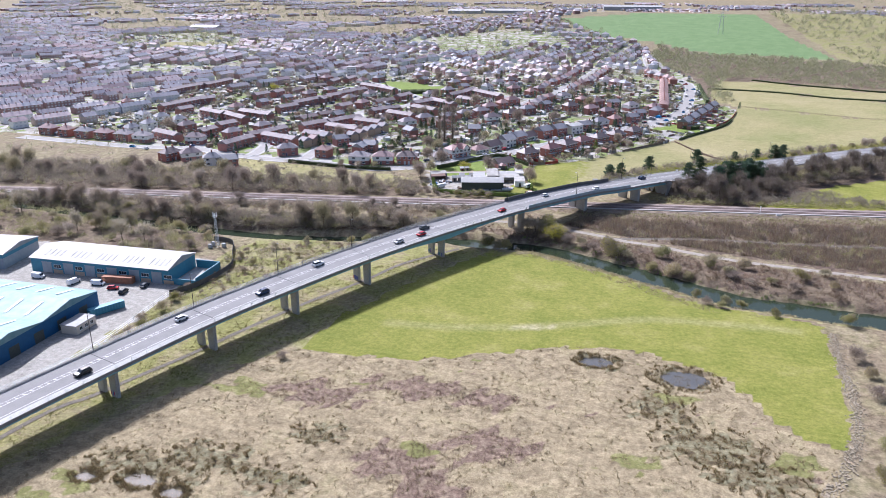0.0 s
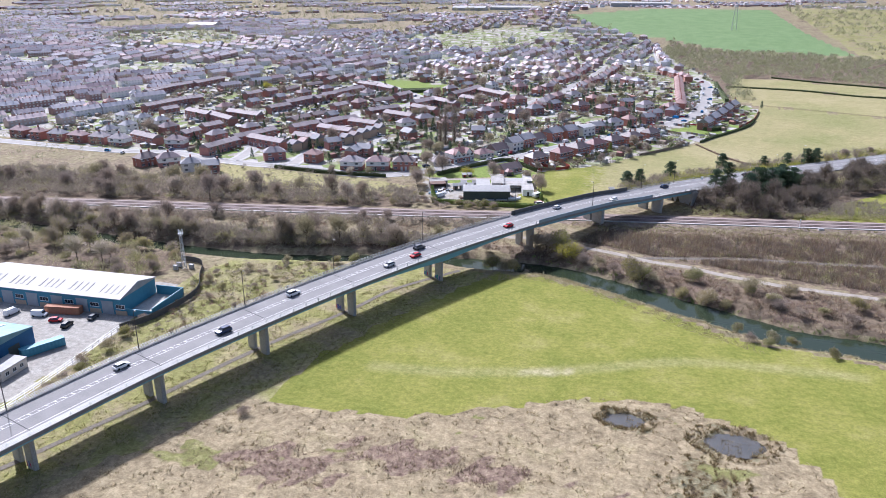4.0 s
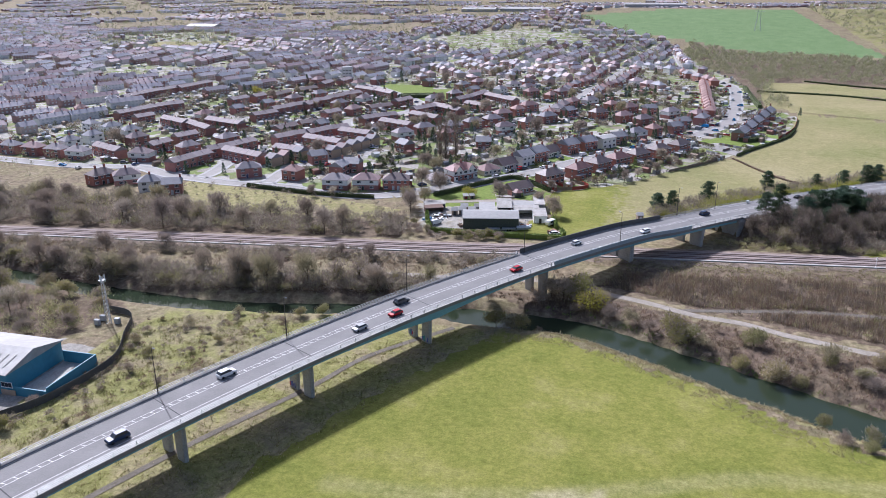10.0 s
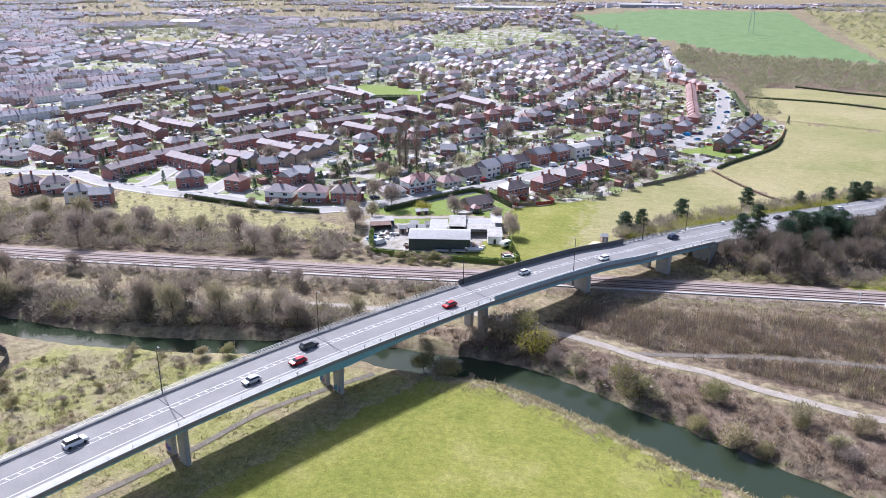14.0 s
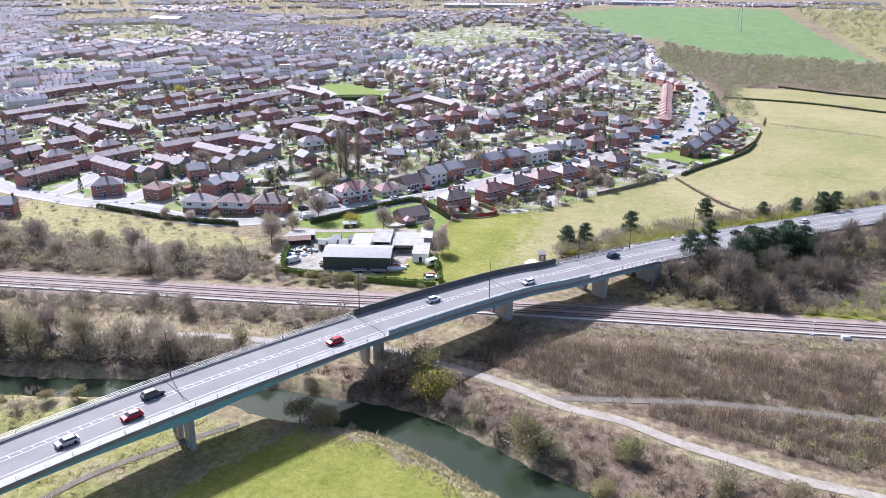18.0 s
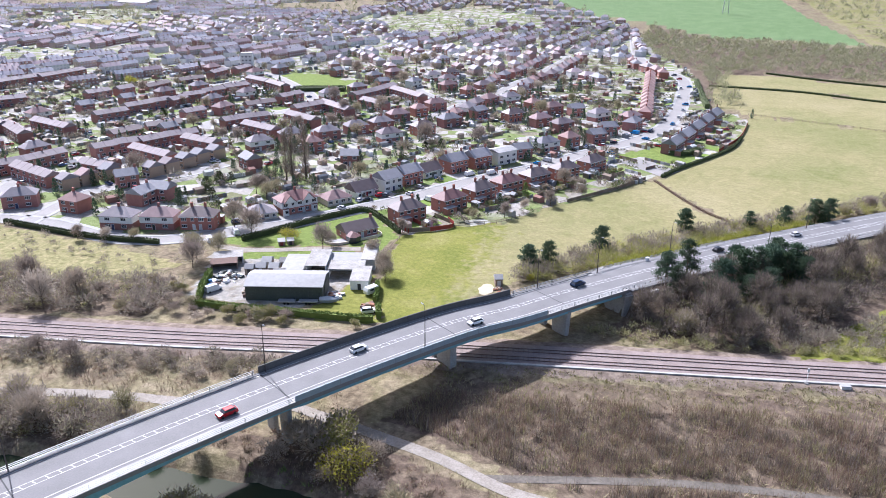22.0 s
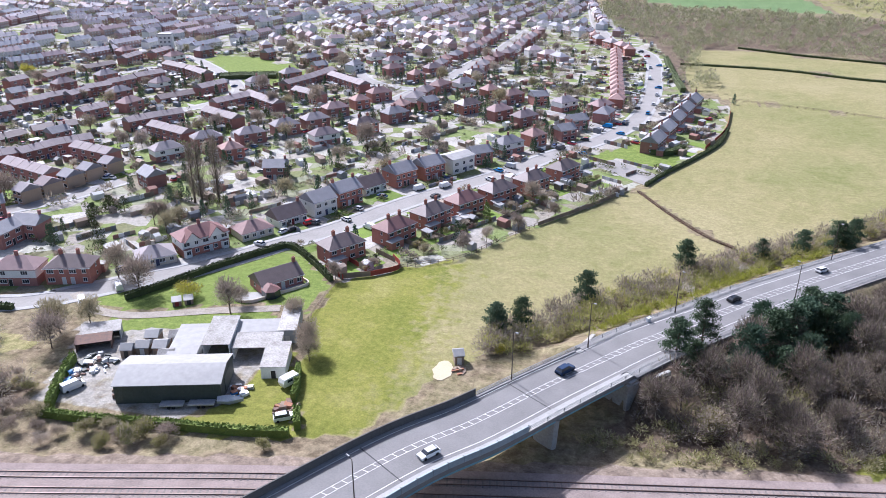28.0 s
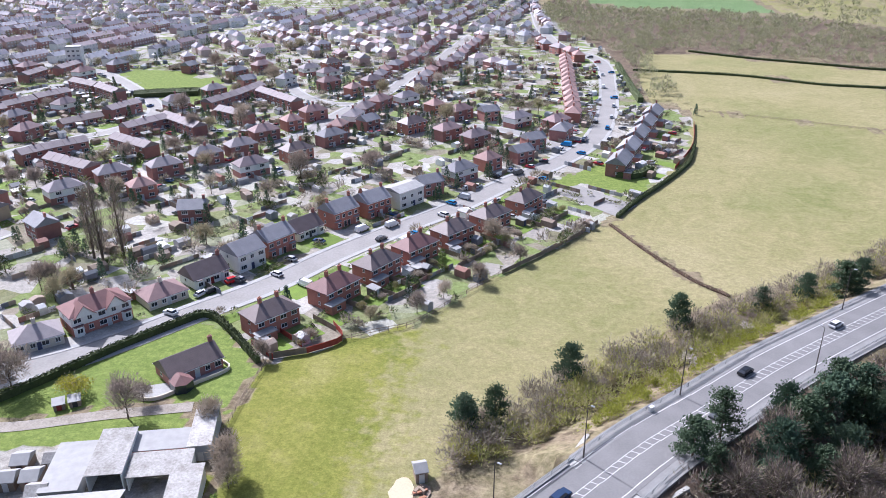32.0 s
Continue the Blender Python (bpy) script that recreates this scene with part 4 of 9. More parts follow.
for s in S_PIERS[:-2]:
    pier(s)
pier(S_PIERS[-1], 3.4, 4.0, 1.5)
p7, h7 = ROAD.at(S_PIERS[-2])
for x0, x1 in ((-6.4, -2.4), (-1.4, 4.0)):
    part("pier", Shape().box(x0, x1, -1.0, 1.0, -0.5, p7[2] - 1.9, taper=0.1), M_CONC, bridge, "broad pale concrete pier wall with graffiti", Matrix.Translation((p7[0], p7[1], 0)) @ Matrix.Rotation(h7 - math.pi / 2, 4, "Z"))
pa, ha = ROAD.at(S_ABUT + 1.2)
part("abutment", Shape().box(-8.2, 8.2, -1.4, 3.0, -0.5, pa[2] - 0.7, taper=0.05), M_CONC, bridge, "stained concrete abutment wall", Matrix.Translation((pa[0], pa[1], 0)) @ Matrix.Rotation(ha - math.pi / 2, 4, "Z"))
for o, turn in ((-9.0, 12), (9.0, -12)):
    q, _ = ROAD.at(S_ABUT + 5, o)
    part("wing_wall", Shape().box(-0.4, 0.4, -6, 6, -0.5, pa[2] - 1.2), M_CONC, bridge, "", Matrix.Translation((q[0], q[1], 0)) @ Matrix.Rotation(ha - math.pi / 2 + radians(turn), 4, "Z"))
# graffiti as loose colour bars on the pier faces
M_GRAF = shade("graffiti_paint", (1, 1, 1), None, 1, 0.7, hues=[(0.1, 0.12, 0.4), (0.05, 0.3, 0.3), (0.45, 0.05, 0.08), (0.5, 0.5, 0.5)])
for (s, c, w) in ((S_PIERS[2], 2.9, 2.0), (S_PIERS[5], -2.9, 2.0), (S_PIERS[6], 2.9, 2.0), (S_PIERS[6], -2.9, 2.0)):
    q, h = ROAD.at(s, c)
    m = Matrix.Translation((q[0], q[1], 0)) @ Matrix.Rotation(h - math.pi / 2, 4, "Z")
    for k in range(5):
        part("graffiti", Shape().box(-1.3 + k * 0.5, -0.92 + k * 0.5, -0.655, -0.64, 0.5 + 0.2 * (k % 2), 1.7 + 0.25 * (k % 3)), M_GRAF, bridge, "spray-painted marks", m)

# barriers: posts and rails, solid panels over the railway
S_PAR_A, S_PAR_B = ROAD.near(-38.6, 287), ROAD.near(3, 345)


def rails(off, s0, s1, parent, heights, posts=True, spacing=4.8):
    for z in heights:
        part("handrail" if z > 1 else "rail", ROAD.strip(Shape(), off - 0.05, off + 0.05, z, z + 0.09, s0, s1), M_RAILING, parent)
    if posts:
        me = Shape().box(-0.07, 0.07, -0.07, 0.07, 0, heights[-1] + 0.05, taper=0.01).mesh("post", M_RAILING)
        for s in np.arange(s0 + 1, s1, spacing):
            q, h = ROAD.at(s, off)
            part("post", me, None, parent, "", Matrix.Translation(q + np.array((0, 0, 0.08))) @ Matrix.Rotation(h, 4, "Z"))


left_rail = thing("bridge_parapet", "galvanised three-bar parapet along the bridge edge", "railing", "bridge parapets")
rails(-7.3, 60, S_PAR_A - 1, left_rail, (0.45, 0.8, 1.15))
right_rail = thing("bridge_parapet", "galvanised three-bar parapet along the bridge edge", "railing", "bridge parapets")
rails(7.3, 60, S_STEP, right_rail, (0.45, 0.8, 1.15))
inner = thing("crash_barrier", "low grey steel crash barrier on posts beside the carriageway", "crash barrier", "crash barriers")
rails(-6.95, 60, S_PAR_A - 2, inner, (0.35, 0.62), spacing=6.0)
solid = thing("solid_parapet", "dark solid parapet panels above the railway", "parapet", "solid parapets")
for s in np.arange(S_PAR_A, S_PAR_B, 4.0):
    part("panel", ROAD.strip(Shape(), -7.55, -7.3, 0.0, 1.75, s, min(s + 3.96, S_PAR_B)), M_DARKWALL, solid)
solid2 = thing("solid_parapet", "grey-blue ribbed metal parapet panels above the railway", "parapet", "solid parapets")
for s in np.arange(S_STEP, S_PAR_B - 2, 3.6):
    part("panel", ROAD.strip(Shape(), 7.3, 7.5, 0.05, 1.5, s, s + 3.5), M_GREYPANEL, solid2)
    q, h = ROAD.at(s + 3.55, 7.25)
    part("panel_post", Shape().box(-0.08, 0.08, -0.2, 0.1, 0, 1.65), M_RAILING, solid2, "", Matrix.Translation(q) @ Matrix.Rotation(h, 4, "Z"))
past_l = thing("bridge_parapet", "galvanised parapet leading down onto the embankment", "railing", "bridge parapets")
rails(-7.1, S_PAR_B, S_ABUT + 60, past_l, (0.45, 0.8, 1.1))
past_r = thing("bridge_parapet", "galvanised parapet leading down onto the embankment", "railing", "bridge parapets")
rails(7.3, S_PAR_B - 1, S_ABUT + 8, past_r, (0.45, 0.8, 1.1))
guard_l = thing("crash_barrier", "low grey steel crash barrier along the embankment road", "crash barrier", "crash barriers")
rails(-7.0, S_ABUT + 60, S_ABUT + 240, guard_l, (0.3, 0.6), spacing=4.8)
guard_r = thing("crash_barrier", "low grey steel crash barrier along the embankment road", "crash barrier", "crash barriers")
rails(7.0, S_ABUT + 8, S_ABUT + 240, guard_r, (0.3, 0.6), spacing=4.8)

# the road beyond the abutment, on its embankment
single("road", ROAD.strip(Shape(), -5.3, 5.3, -0.6, 0.0, S_ABUT, None), M_ASPHALT, "worn grey asphalt road on the embankment", "road", kind="structure")
for o0, o1 in ((-8.3, -5.3), (5.3, 8.3)):
    single("road_verge", ROAD.strip(Shape(), o0, o1, -0.6, -0.03, S_ABUT + 2, None), M_VERGE, "gritty grey verge beside the road", "verge", kind="structure")
# markings
marks = Shape()
s_wide0, s_wide1 = S_ABUT - 15, S_ABUT + 45


def ease(s):
    return min(1, max(0, (s - s_wide0) / (s_wide1 - s_wide0)))


def centre(s):
    """How far the hatched strip lies to the right of the road's middle."""
    return -1.15 + 1.15 * ease(s)


def width(s):
    """Half the carriageway between its edge lines."""
    return 5.3 - 0.45 * ease(s)


def hatch(s):
    return 0.62 + 0.43 * ease(s)


Z_MARK = 0.012
for s in np.arange(40, ROAD.length - 10, 6.0):
    a, c = hatch(s), centre(s)
    for o, w in ((c - width(s), 0.075), (c + width(s), 0.075), (c - a, 0.055), (c + a, 0.055)):
        ROAD.strip(marks, o - w, o + w, Z_MARK, None, s, s + 6.02)
for s in np.arange(40, ROAD.length - 10, 2.1):
    a, c = hatch(s), centre(s)
    q0, q1, q2, q3 = (ROAD.at(s, c - a)[0], ROAD.at(s + 0.17, c - a)[0], ROAD.at(s + a * 0.7 + 0.17, c + a)[0], ROAD.at(s + a * 0.7, c + a)[0])
    marks.face([(q[0], q[1], q[2] + Z_MARK + 0.004) for q in (q0, q1, q2, q3)])
single("road_markings", marks, M_LINE, "white edge lines and hatched central strip", "road markings", kind="structure")
# movement joints across the deck, over the piers
M_JOINT = shade("joint_rubber", (0.07, 0.07, 0.07), None, 1, 0.8)
for s in S_PIERS:
    part("movement_joint", ROAD.strip(Shape(), -6.6, 5.1, 0.004, 0.014, s - 0.12, s + 0.12, 0.24), M_JOINT, bridge)


# ---- lamp posts ----
def lamp_post():
    t = thing("lamp_post", "tall dark steel lamp post with a small lantern", "lamp post", "lamp posts along the road")
    part("base", Shape().tube((0, 0, 0), (0, 0, 1.6), 0.16, 0.14, 8), M_POLE, t)
    part("pole", Shape().tube((0, 0, 1.6), (0, 0, 11.2), 0.12, 0.07, 8), M_POLE, t)
    part("arm", Shape().tube((0, 0, 11.2), (0.9, 0, 11.45), 0.05, 0.045, 6), M_POLE, t)
    part("lantern", Shape().hull([[(0.6, -0.16, 11.36), (1.35, -0.16, 11.46), (1.35, 0.16, 11.46), (0.6, 0.16, 11.36)], [(0.6, -0.1, 11.52), (1.3, -0.1, 11.6), (1.3, 0.1, 11.6), (0.6, 0.1, 11.52)]]), M_GREYCLAD, t)
    return t


first = None
POSTS = [(s, -7.05, 1) for s in S_PIERS] + [(ROAD.near(-22, 313) + 2, 6.6, -1), (S_ABUT + 2, -6.2, 1), (S_ABUT + 33, -6.4, 1), (S_ABUT + 64, 6.4, -1), (S_ABUT + 98, -6.4, 1)]
POSTS = [p for k, p in enumerate(POSTS) if k not in (8,)]
for s, off, sg in POSTS:
    q, h = ROAD.at(s + 1.5, off)
    m = Matrix.Translation((q[0], q[1], q[2] + 0.05)) @ Matrix.Rotation(h + (-math.pi / 2 if sg > 0 else math.pi / 2), 4, "Z")
    if first is None:
        first = lamp_post()
        first.matrix_basis = m
    else:
        copy_thing(first, m)


# ---- houses ----
RNG = random.Random(5)
USED = []  # places of houses already standing: x, y, radius


def free(x, y, r):
    return all((x - a) ** 2 + (y - b) ** 2 > (r + c) ** 2 for a, b, c in USED)


def off_road(x, y, gap=7.0):
    for ln, half in TOWN_ROADS:
        if np.min((ln.p[:, 0] - x) ** 2 + (ln.p[:, 1] - y) ** 2) < (half + gap) ** 2:
            return False
    return True


def roof_shape(w, d, eave, rise, hip, over=0.35, thick=0.18, sag=0.0):
    """A tiled roof over a w by d plan, with its ridge along x."""
    a, b = w / 2 + over, d / 2 + over
    r = a - (b if hip else 0.0)
    r = max(r, 0.05)
    z0 = eave - 0.05
    sh = Shape()
    sh.hull([[(-a, -b, z0), (a, -b, z0), (a, b, z0), (-a, b, z0)], [(-a, -b, z0 + thick), (a, -b, z0 + thick), (a, b, z0 + thick), (-a, b, z0 + thick)], [(-r, -0.05, eave + rise), (r, -0.05, eave + rise), (r, 0.05, eave + rise), (-r, 0.05, eave + rise)]])
    return sh


def wall_shape(w, d, eave, rise, gable):
    sh = Shape().box(-w / 2, w / 2, -d / 2, d / 2, -0.4, eave)
    if gable:
        k = eave + rise * 0.93
        for x in (-w / 2, w / 2 - 0.25):
            sh.hull([[(x, -d / 2, eave), (x, d / 2, eave), (x, 0, k)], [(x + 0.25, -d / 2, eave), (x + 0.25, d / 2, eave), (x + 0.25, 0, k)]])
    return sh


WINDOWS = {}


def window_mesh(w, h):
    """A white frame round two dark panes, standing slightly proud of the wall."""
    key = (round(w, 2), round(h, 2))
    if key not in WINDOWS:
        sh = Shape().box(-w / 2, w / 2, -0.06, 0.1, 0, h).box(-w / 2 - 0.08, w / 2 + 0.08, -0.13, 0.05, -0.1, 0)
        n = 3 if w > 1.9 else 2
        for k in range(n):
            x0 = -w / 2 + 0.09 + k * (w - 0.09) / n
            sh.box(x0, x0 + (w - 0.09) / n - 0.09, -0.085, -0.05, 0.1, h - 0.1, 1)
        WINDOWS[key] = sh.mesh("window", M_WHITE, M_GLASS)
    return WINDOWS[key]


DOOR_MESH = Shape().box(-0.5, 0.5, -0.07, 0.08, 0, 2.1).box(-0.58, 0.58, -0.04, 0.08, 0, 2.2, 1).mesh("door", M_DOOR, M_WHITE)


def add_window(t, x, y, z, w, h, turn):
    part("window", window_mesh(w, h), None, t, "", Matrix.Translation((x, y, z)) @ Matrix.Rotation(radians(turn), 4, "Z"))


def chimney(t, x, y, z, h=1.7, mat=None, pots=True):
    c = part("chimney", Shape().box(x - 0.45, x + 0.45, y - 0.3, y + 0.3, z - 0.9, z + h - 0.5).box(x - 0.52, x + 0.52, y - 0.36, y + 0.36, z + h - 0.5, z + h - 0.36), mat or M_REDBRICK, t)
    for dx in (-0.22, 0.22) if pots else ():
        part("chimney_pot", Shape().tube((x + dx, y, z + h - 0.36), (x + dx, y, z + h), 0.12, 0.1, 6), M_ORANGE, c)


def house(label, w, d, eave, rise, hip, wall, roof, cols, rear=True, chimneys=1, doors=(0.0,), sides=True, storeys=2, bay=False, lean=0.0, pots=True, group="houses", low=None, fine=True):
    """A house with its front towards -y. cols: window columns; lean: depth of a rear extension; low: another wall below."""
    t = thing("house", label, "house", group)
    if not fine:
        cols, sides = 2, False
        doors = doors[:1]
    part("wall", wall_shape(w, d, eave, rise, not hip), wall, t)
    if low:
        part("wall", Shape().box(-w / 2 - 0.02, w / 2 + 0.02, -d / 2 - 0.02, d / 2 + 0.02, -0.4, eave * 0.5), low, t, "brick lower storey")
    part("roof", roof_shape(w, d, eave, rise, hip), roof, t)
    if fine:
        for y in (-d / 2 - 0.41, d / 2 + 0.41):
            part("gutter", Shape().box(-w / 2 - 0.4, w / 2 + 0.4, y - 0.07, y + 0.07, eave - 0.12, eave + 0.02), M_WHITE, t)
    for k in range(chimneys):
        x = 0.0 if chimneys == 1 and hip else (-1) ** k * (w / 2 - 2.0 if hip else w / 2 - 0.6)
        x = max(-w / 2 + (d / 2 if hip else 0.5), min(w / 2 - (d / 2 if hip else 0.5), x))
        if pots:
            chimney(t, x, 0, eave + rise, 1.7, wall if wall is not M_RENDER else M_REDBRICK, fine)
    step = w / cols
    for k in range(cols):
        x = -w / 2 + step * (k + 0.5)
        for lv in range(storeys):
            z = 0.9 + lv * 2.55
            ww = min(2.0 if (k % 2 == 0 or not fine) else 1.2, step * 0.62)
            if not (lv == 0 and any(abs(x - dd) < 0.9 for dd in doors)):
                add_window(t, x, -d / 2, z, ww, 1.25, 0)
            if rear:
                add_window(t, x, d / 2, z, min(1.7, step * 0.6), 1.15, 180)
    for dd in doors:
        part("door", DOOR_MESH, None, t, "", Matrix.Translation((dd, -d / 2, 0)))
    if sides:
        for sx, turn in ((-1, 270), (1, 90)):
            for lv in range(storeys):
                add_window(t, sx * w / 2, 0.8, 1.1 + lv * 2.5, 0.8, 1.0, turn)
    if bay:
        for x in (-w / 2 + step * 0.5, w / 2 - step * 0.5):
            b = part("bay", Shape().prism([(x - 1.3, -d / 2), (x - 0.8, -d / 2 - 0.8), (x + 0.8, -d / 2 - 0.8), (x + 1.3, -d / 2)], -0.3, 2.6), wall, t)
            part("bay_roof", Shape().prism([(x - 1.4, -d / 2), (x - 0.85, -d / 2 - 0.92), (x + 0.85, -d / 2 - 0.92), (x + 1.4, -d / 2)], 2.6, 2.8), roof, t)
            add_window(t, x, -d / 2 - 0.8, 0.9, 1.4, 1.3, 0)
    if lean:
        part("extension", Shape().box(w / 2 - 4.2, w / 2 + 0.9, d / 2 - 0.1, d / 2 + lean, -0.3, 2.5), wall, t)
        part("extension_roof", Shape().box(w / 2 - 4.4, w / 2 + 1.1, d / 2 - 0.1, d / 2 + lean + 0.2, 2.5, 2.68), M_GREYROOF, t)
        add_window(t, w / 2 - 1.6, d / 2 + lean, 0.9, 1.5, 1.1, 180)
    return t


class Kind:
    """Builds a kind of house once, then copies it."""

    def __init__(self, make, radius):
        self.make, self.radius, self.ob = make, radius, None

    def put(self, x, y, deg, z=0.0, label=None):
        m = pose(x, y, z, 0, 0, deg)
        if self.ob is None:
            self.ob = self.make()
            self.ob.matrix_basis = m
            ob = self.ob
        else:
            ob = copy_thing(self.ob, m)
        if label:
            ob["label"] = label
        USED.append((x, y, self.radius))
        return ob


def semi(label, wall, roof, low=None, lean=2.6, bay=False, chim=2, w=12.5, fine=False):
    return Kind(lambda: house(label, w, 7.6, 5.0, 2.9, True, wall, roof, 4, True, chim, (-1.2, 1.2), True, 2, bay, lean, low=low, fine=fine), 6.5)


SEMI_MAROON = semi("pair of red brick houses under a hipped maroon roof", M_ORANGEBRICK, M_ROOFRED, fine=True)
SEMI_DARK = semi("pair of red brick houses under a hipped dark roof", M_ORANGEBRICK, M_ROOFDARK, fine=True)
SEMI_MIX = semi("pair of brick houses under a hipped brown tiled roof", M_REDBRICK, M_ROOF, lean=0, chim=1)
SEMI_BAY = semi("pair of brick houses with a flat-roofed extension", M_REDBRICK, M_ROOF, lean=2.2, bay=False, chim=1)
SEMI_RENDER = semi("pair of houses with white render above red brick", M_RENDER, M_ROOF, low=M_REDBRICK, lean=0, chim=1)
WHITE_SEMI = semi("pair of white rendered houses under a grey roof", M_RENDER, M_SLATE, lean=0, chim=1, w=11.0)
SEMI_PINK = semi("pair of red brick houses under weathered pink roof tiles", M_ORANGEBRICK, M_ROOFPINK, lean=0, chim=1, w=9.0)
BUNGALOW = Kind(lambda: house("low bungalow under a hipped brown tiled roof", 11, 8.5, 2.6, 2.7, True, M_CREAM, M_ROOF, 4, True, 1, (0.0,), False, 1), 6)
WHITE_BUNG = Kind(lambda: house("white rendered bungalow with a steep dark gabled roof", 11, 8, 2.8, 3.4, False, M_RENDER, M_ROOFDARK, 4, True, 1, (0.0,), True, 1, True), 6)
WHITE_HOUSE = Kind(lambda: house("white rendered house under a pale slate gabled roof", 9.5, 9, 5.4, 3.0, False, M_RENDER, M_SLATE, 3, True, 0, (0.0,), True, 2), 6)
RED_PAIR = Kind(lambda: house("old red brick pair with white bays and slate roof", 10.5, 8.5, 5.6, 3.0, False, M_ORANGEBRICK, M_SLATE, 4, True, 2, (-0.8, 0.8), True, 2, True), 6)
DETACHED = Kind(lambda: house("narrow buff brick house with a gabled brown roof", 5.6, 7.5, 4.8, 2.2, False, M_BUFFBRICK, M_ROOF, 2, True, 0, (0.0,), False, 2, fine=False), 3.2)
GABLE = Kind(lambda: house("brick house with a gabled dark tiled roof", 9, 7.5, 5.0, 2.6, False, M_REDBRICK, M_SLATE, 3, True, 1, (0.0,), True, 2, fine=False), 4.8)
TERRACE_E = Kind(lambda: house("short brick terrace with a gabled grey slate roof", 15, 7.6, 5.2, 2.8, False, M_REDBRICK, M_SLATE, 5, True, 2, (-3, 3), True, 2, False, 2.8), 7)
FLAT_WHITE = Kind(lambda: house("large white rendered house with a shallow pale roof", 12, 9, 6.2, 1.2, False, M_RENDER, M_METALROOF, 3, True, 0, (1.0,), True, 2), 6.5)

# the row with its back gardens on the field
for k in range(7):
    s = MAIN.near(-70.5, 439) + 17.7 * k
    q, h = MAIN.at(s, 20.5)
    (SEMI_MAROON if k in (1, 3) else SEMI_DARK).put(q[0], q[1], math.degrees(h) + 180)
# across the street
ang = math.degrees(MAIN.at(MAIN.near(-70, 441))[1])
t = house("large brick house with white render, gables and maroon roof", 15, 8.5, 5.2, 3.0, True, M_RENDER, M_ROOFRED, 5, True, 1, (1.5,), True, 2, True, low=M_ORANGEBRICK)
t.matrix_basis = pose(-101, 423.5, 0, 0, 0, 51)
USED.append((-101, 423.5, 8))
for gx in (-4.2, 3.6):
    part("gable_front", Shape().hull([[(gx - 2.3, -5.0, 5.0), (gx + 2.3, -5.0, 5.0), (gx, -5.0, 7.6)], [(gx - 2.3, -0.5, 5.0), (gx + 2.3, -0.5, 5.0), (gx, -0.5, 7.6)]]), M_RENDER, t, "white rendered gable")
    for sg in (-1, 1):
        part("gable_roof", Shape().hull([[(gx, -5.3, 7.8), (gx + sg * 2.8, -5.3, 4.75), (gx + sg * 2.8, -5.3, 4.95), (gx, -5.3, 8.0)], [(gx, -0.4, 7.8), (gx + sg * 2.8, -0.4, 4.75), (gx + sg * 2.8, -0.4, 4.95), (gx, -0.4, 8.0)]]), M_ROOFRED, t)
BUNGALOW.put(-90, 437, 51)
WHITE_BUNG.put(-83.5, 450, 55)
WHITE_HOUSE.put(-76, 461, 57)
RED_PAIR.put(-70.5, 472, 58)
WHITE_BUNG.put(-65.5, 486, 57)
RED_PAIR.put(-56, 497, 54)
RED_PAIR.put(-47, 507.5, 53)
FLAT_WHITE.put(-37.5, 518, 54)
for k in range(13):
    SEMI_PINK.put(27.5 + 0.2 * math.sin(k), 645 + k * 13.4, 90 if k else 80)
for k in range(5):
    TERRACE_E.put(43 + 6 * k, 564 + 21 * k, 180 + 72)
# the bungalow on its lawn
LAWN_BUNG = house("brown brick bungalow with a dark tiled gabled roof and white windows", 12.5, 8.0, 2.7, 2.8, False, M_REDBRICK, M_ROOFDARK, 5, True, 1, (0.0,), True, 1)
LAWN_BUNG.matrix_basis = pose(-67.6, 404.4, 0, 0, 0, 50)
USED.append((-67.6, 404.4, 8))
part("conservatory", Shape().prism([(-6.7, -4.2), (-6.7, -7.2), (-4.7, -8.2), (-2.5, -7.2), (-2.5, -4.2)], 0, 2.3), M_GLASS, LAWN_BUNG)
part("conservatory_roof", Shape().hull([[(-6.9, -4.2, 2.3), (-6.9, -7.4, 2.3), (-4.7, -8.5, 2.3), (-2.3, -7.4, 2.3), (-2.3, -4.2, 2.3)], [(-4.7, -4.3, 3.6), (-4.75, -5.9, 3.6), (-4.7, -6, 3.6), (-4.65, -5.9, 3.6), (-4.65, -4.3, 3.6)]]), M_ROOFRED, LAWN_BUNG)
garden_wall = Line([(-76.5, 395.5), (-74.5, 392.6), (-70, 392.4), (-64.5, 398.5), (-58.8, 405.4), (-61.6, 408.6)], 0.8)
single("garden_wall", garden_wall.strip(Shape(), -0.16, 0.16, -0.1, 0.85, 0, None, 1.0), M_CREAM, "low pale stone wall round the bungalow's terrace", "wall", kind="structure")
single("terrace_paving", Shape().prism([(-76, 396.5), (-74.3, 393.2), (-70.2, 393), (-59.6, 405.2), (-62.5, 407.5), (-68, 400)], -0.1, 0.06), M_KERB, "pale paved terrace in front of the bungalow", "paving", kind="structure")
# the western street
BUNGALOW.put(-110, 412, 40)
for x, y, a, kd in ((-140, 392, 12, SEMI_RENDER), (-126, 396, 14, SEMI_DARK), (-154, 388, 8, SEMI_RENDER)):
    kd.put(x, y, a)
for x, y, a in ((-184, 450, 70), (-181, 458, 70), (-179, 468, 72), (-177, 477, 72), (-174, 486, 74), (-207, 423, 68), (-204, 431, 68), (-200, 441, 70)):
    DETACHED.put(x, y, a - 90)


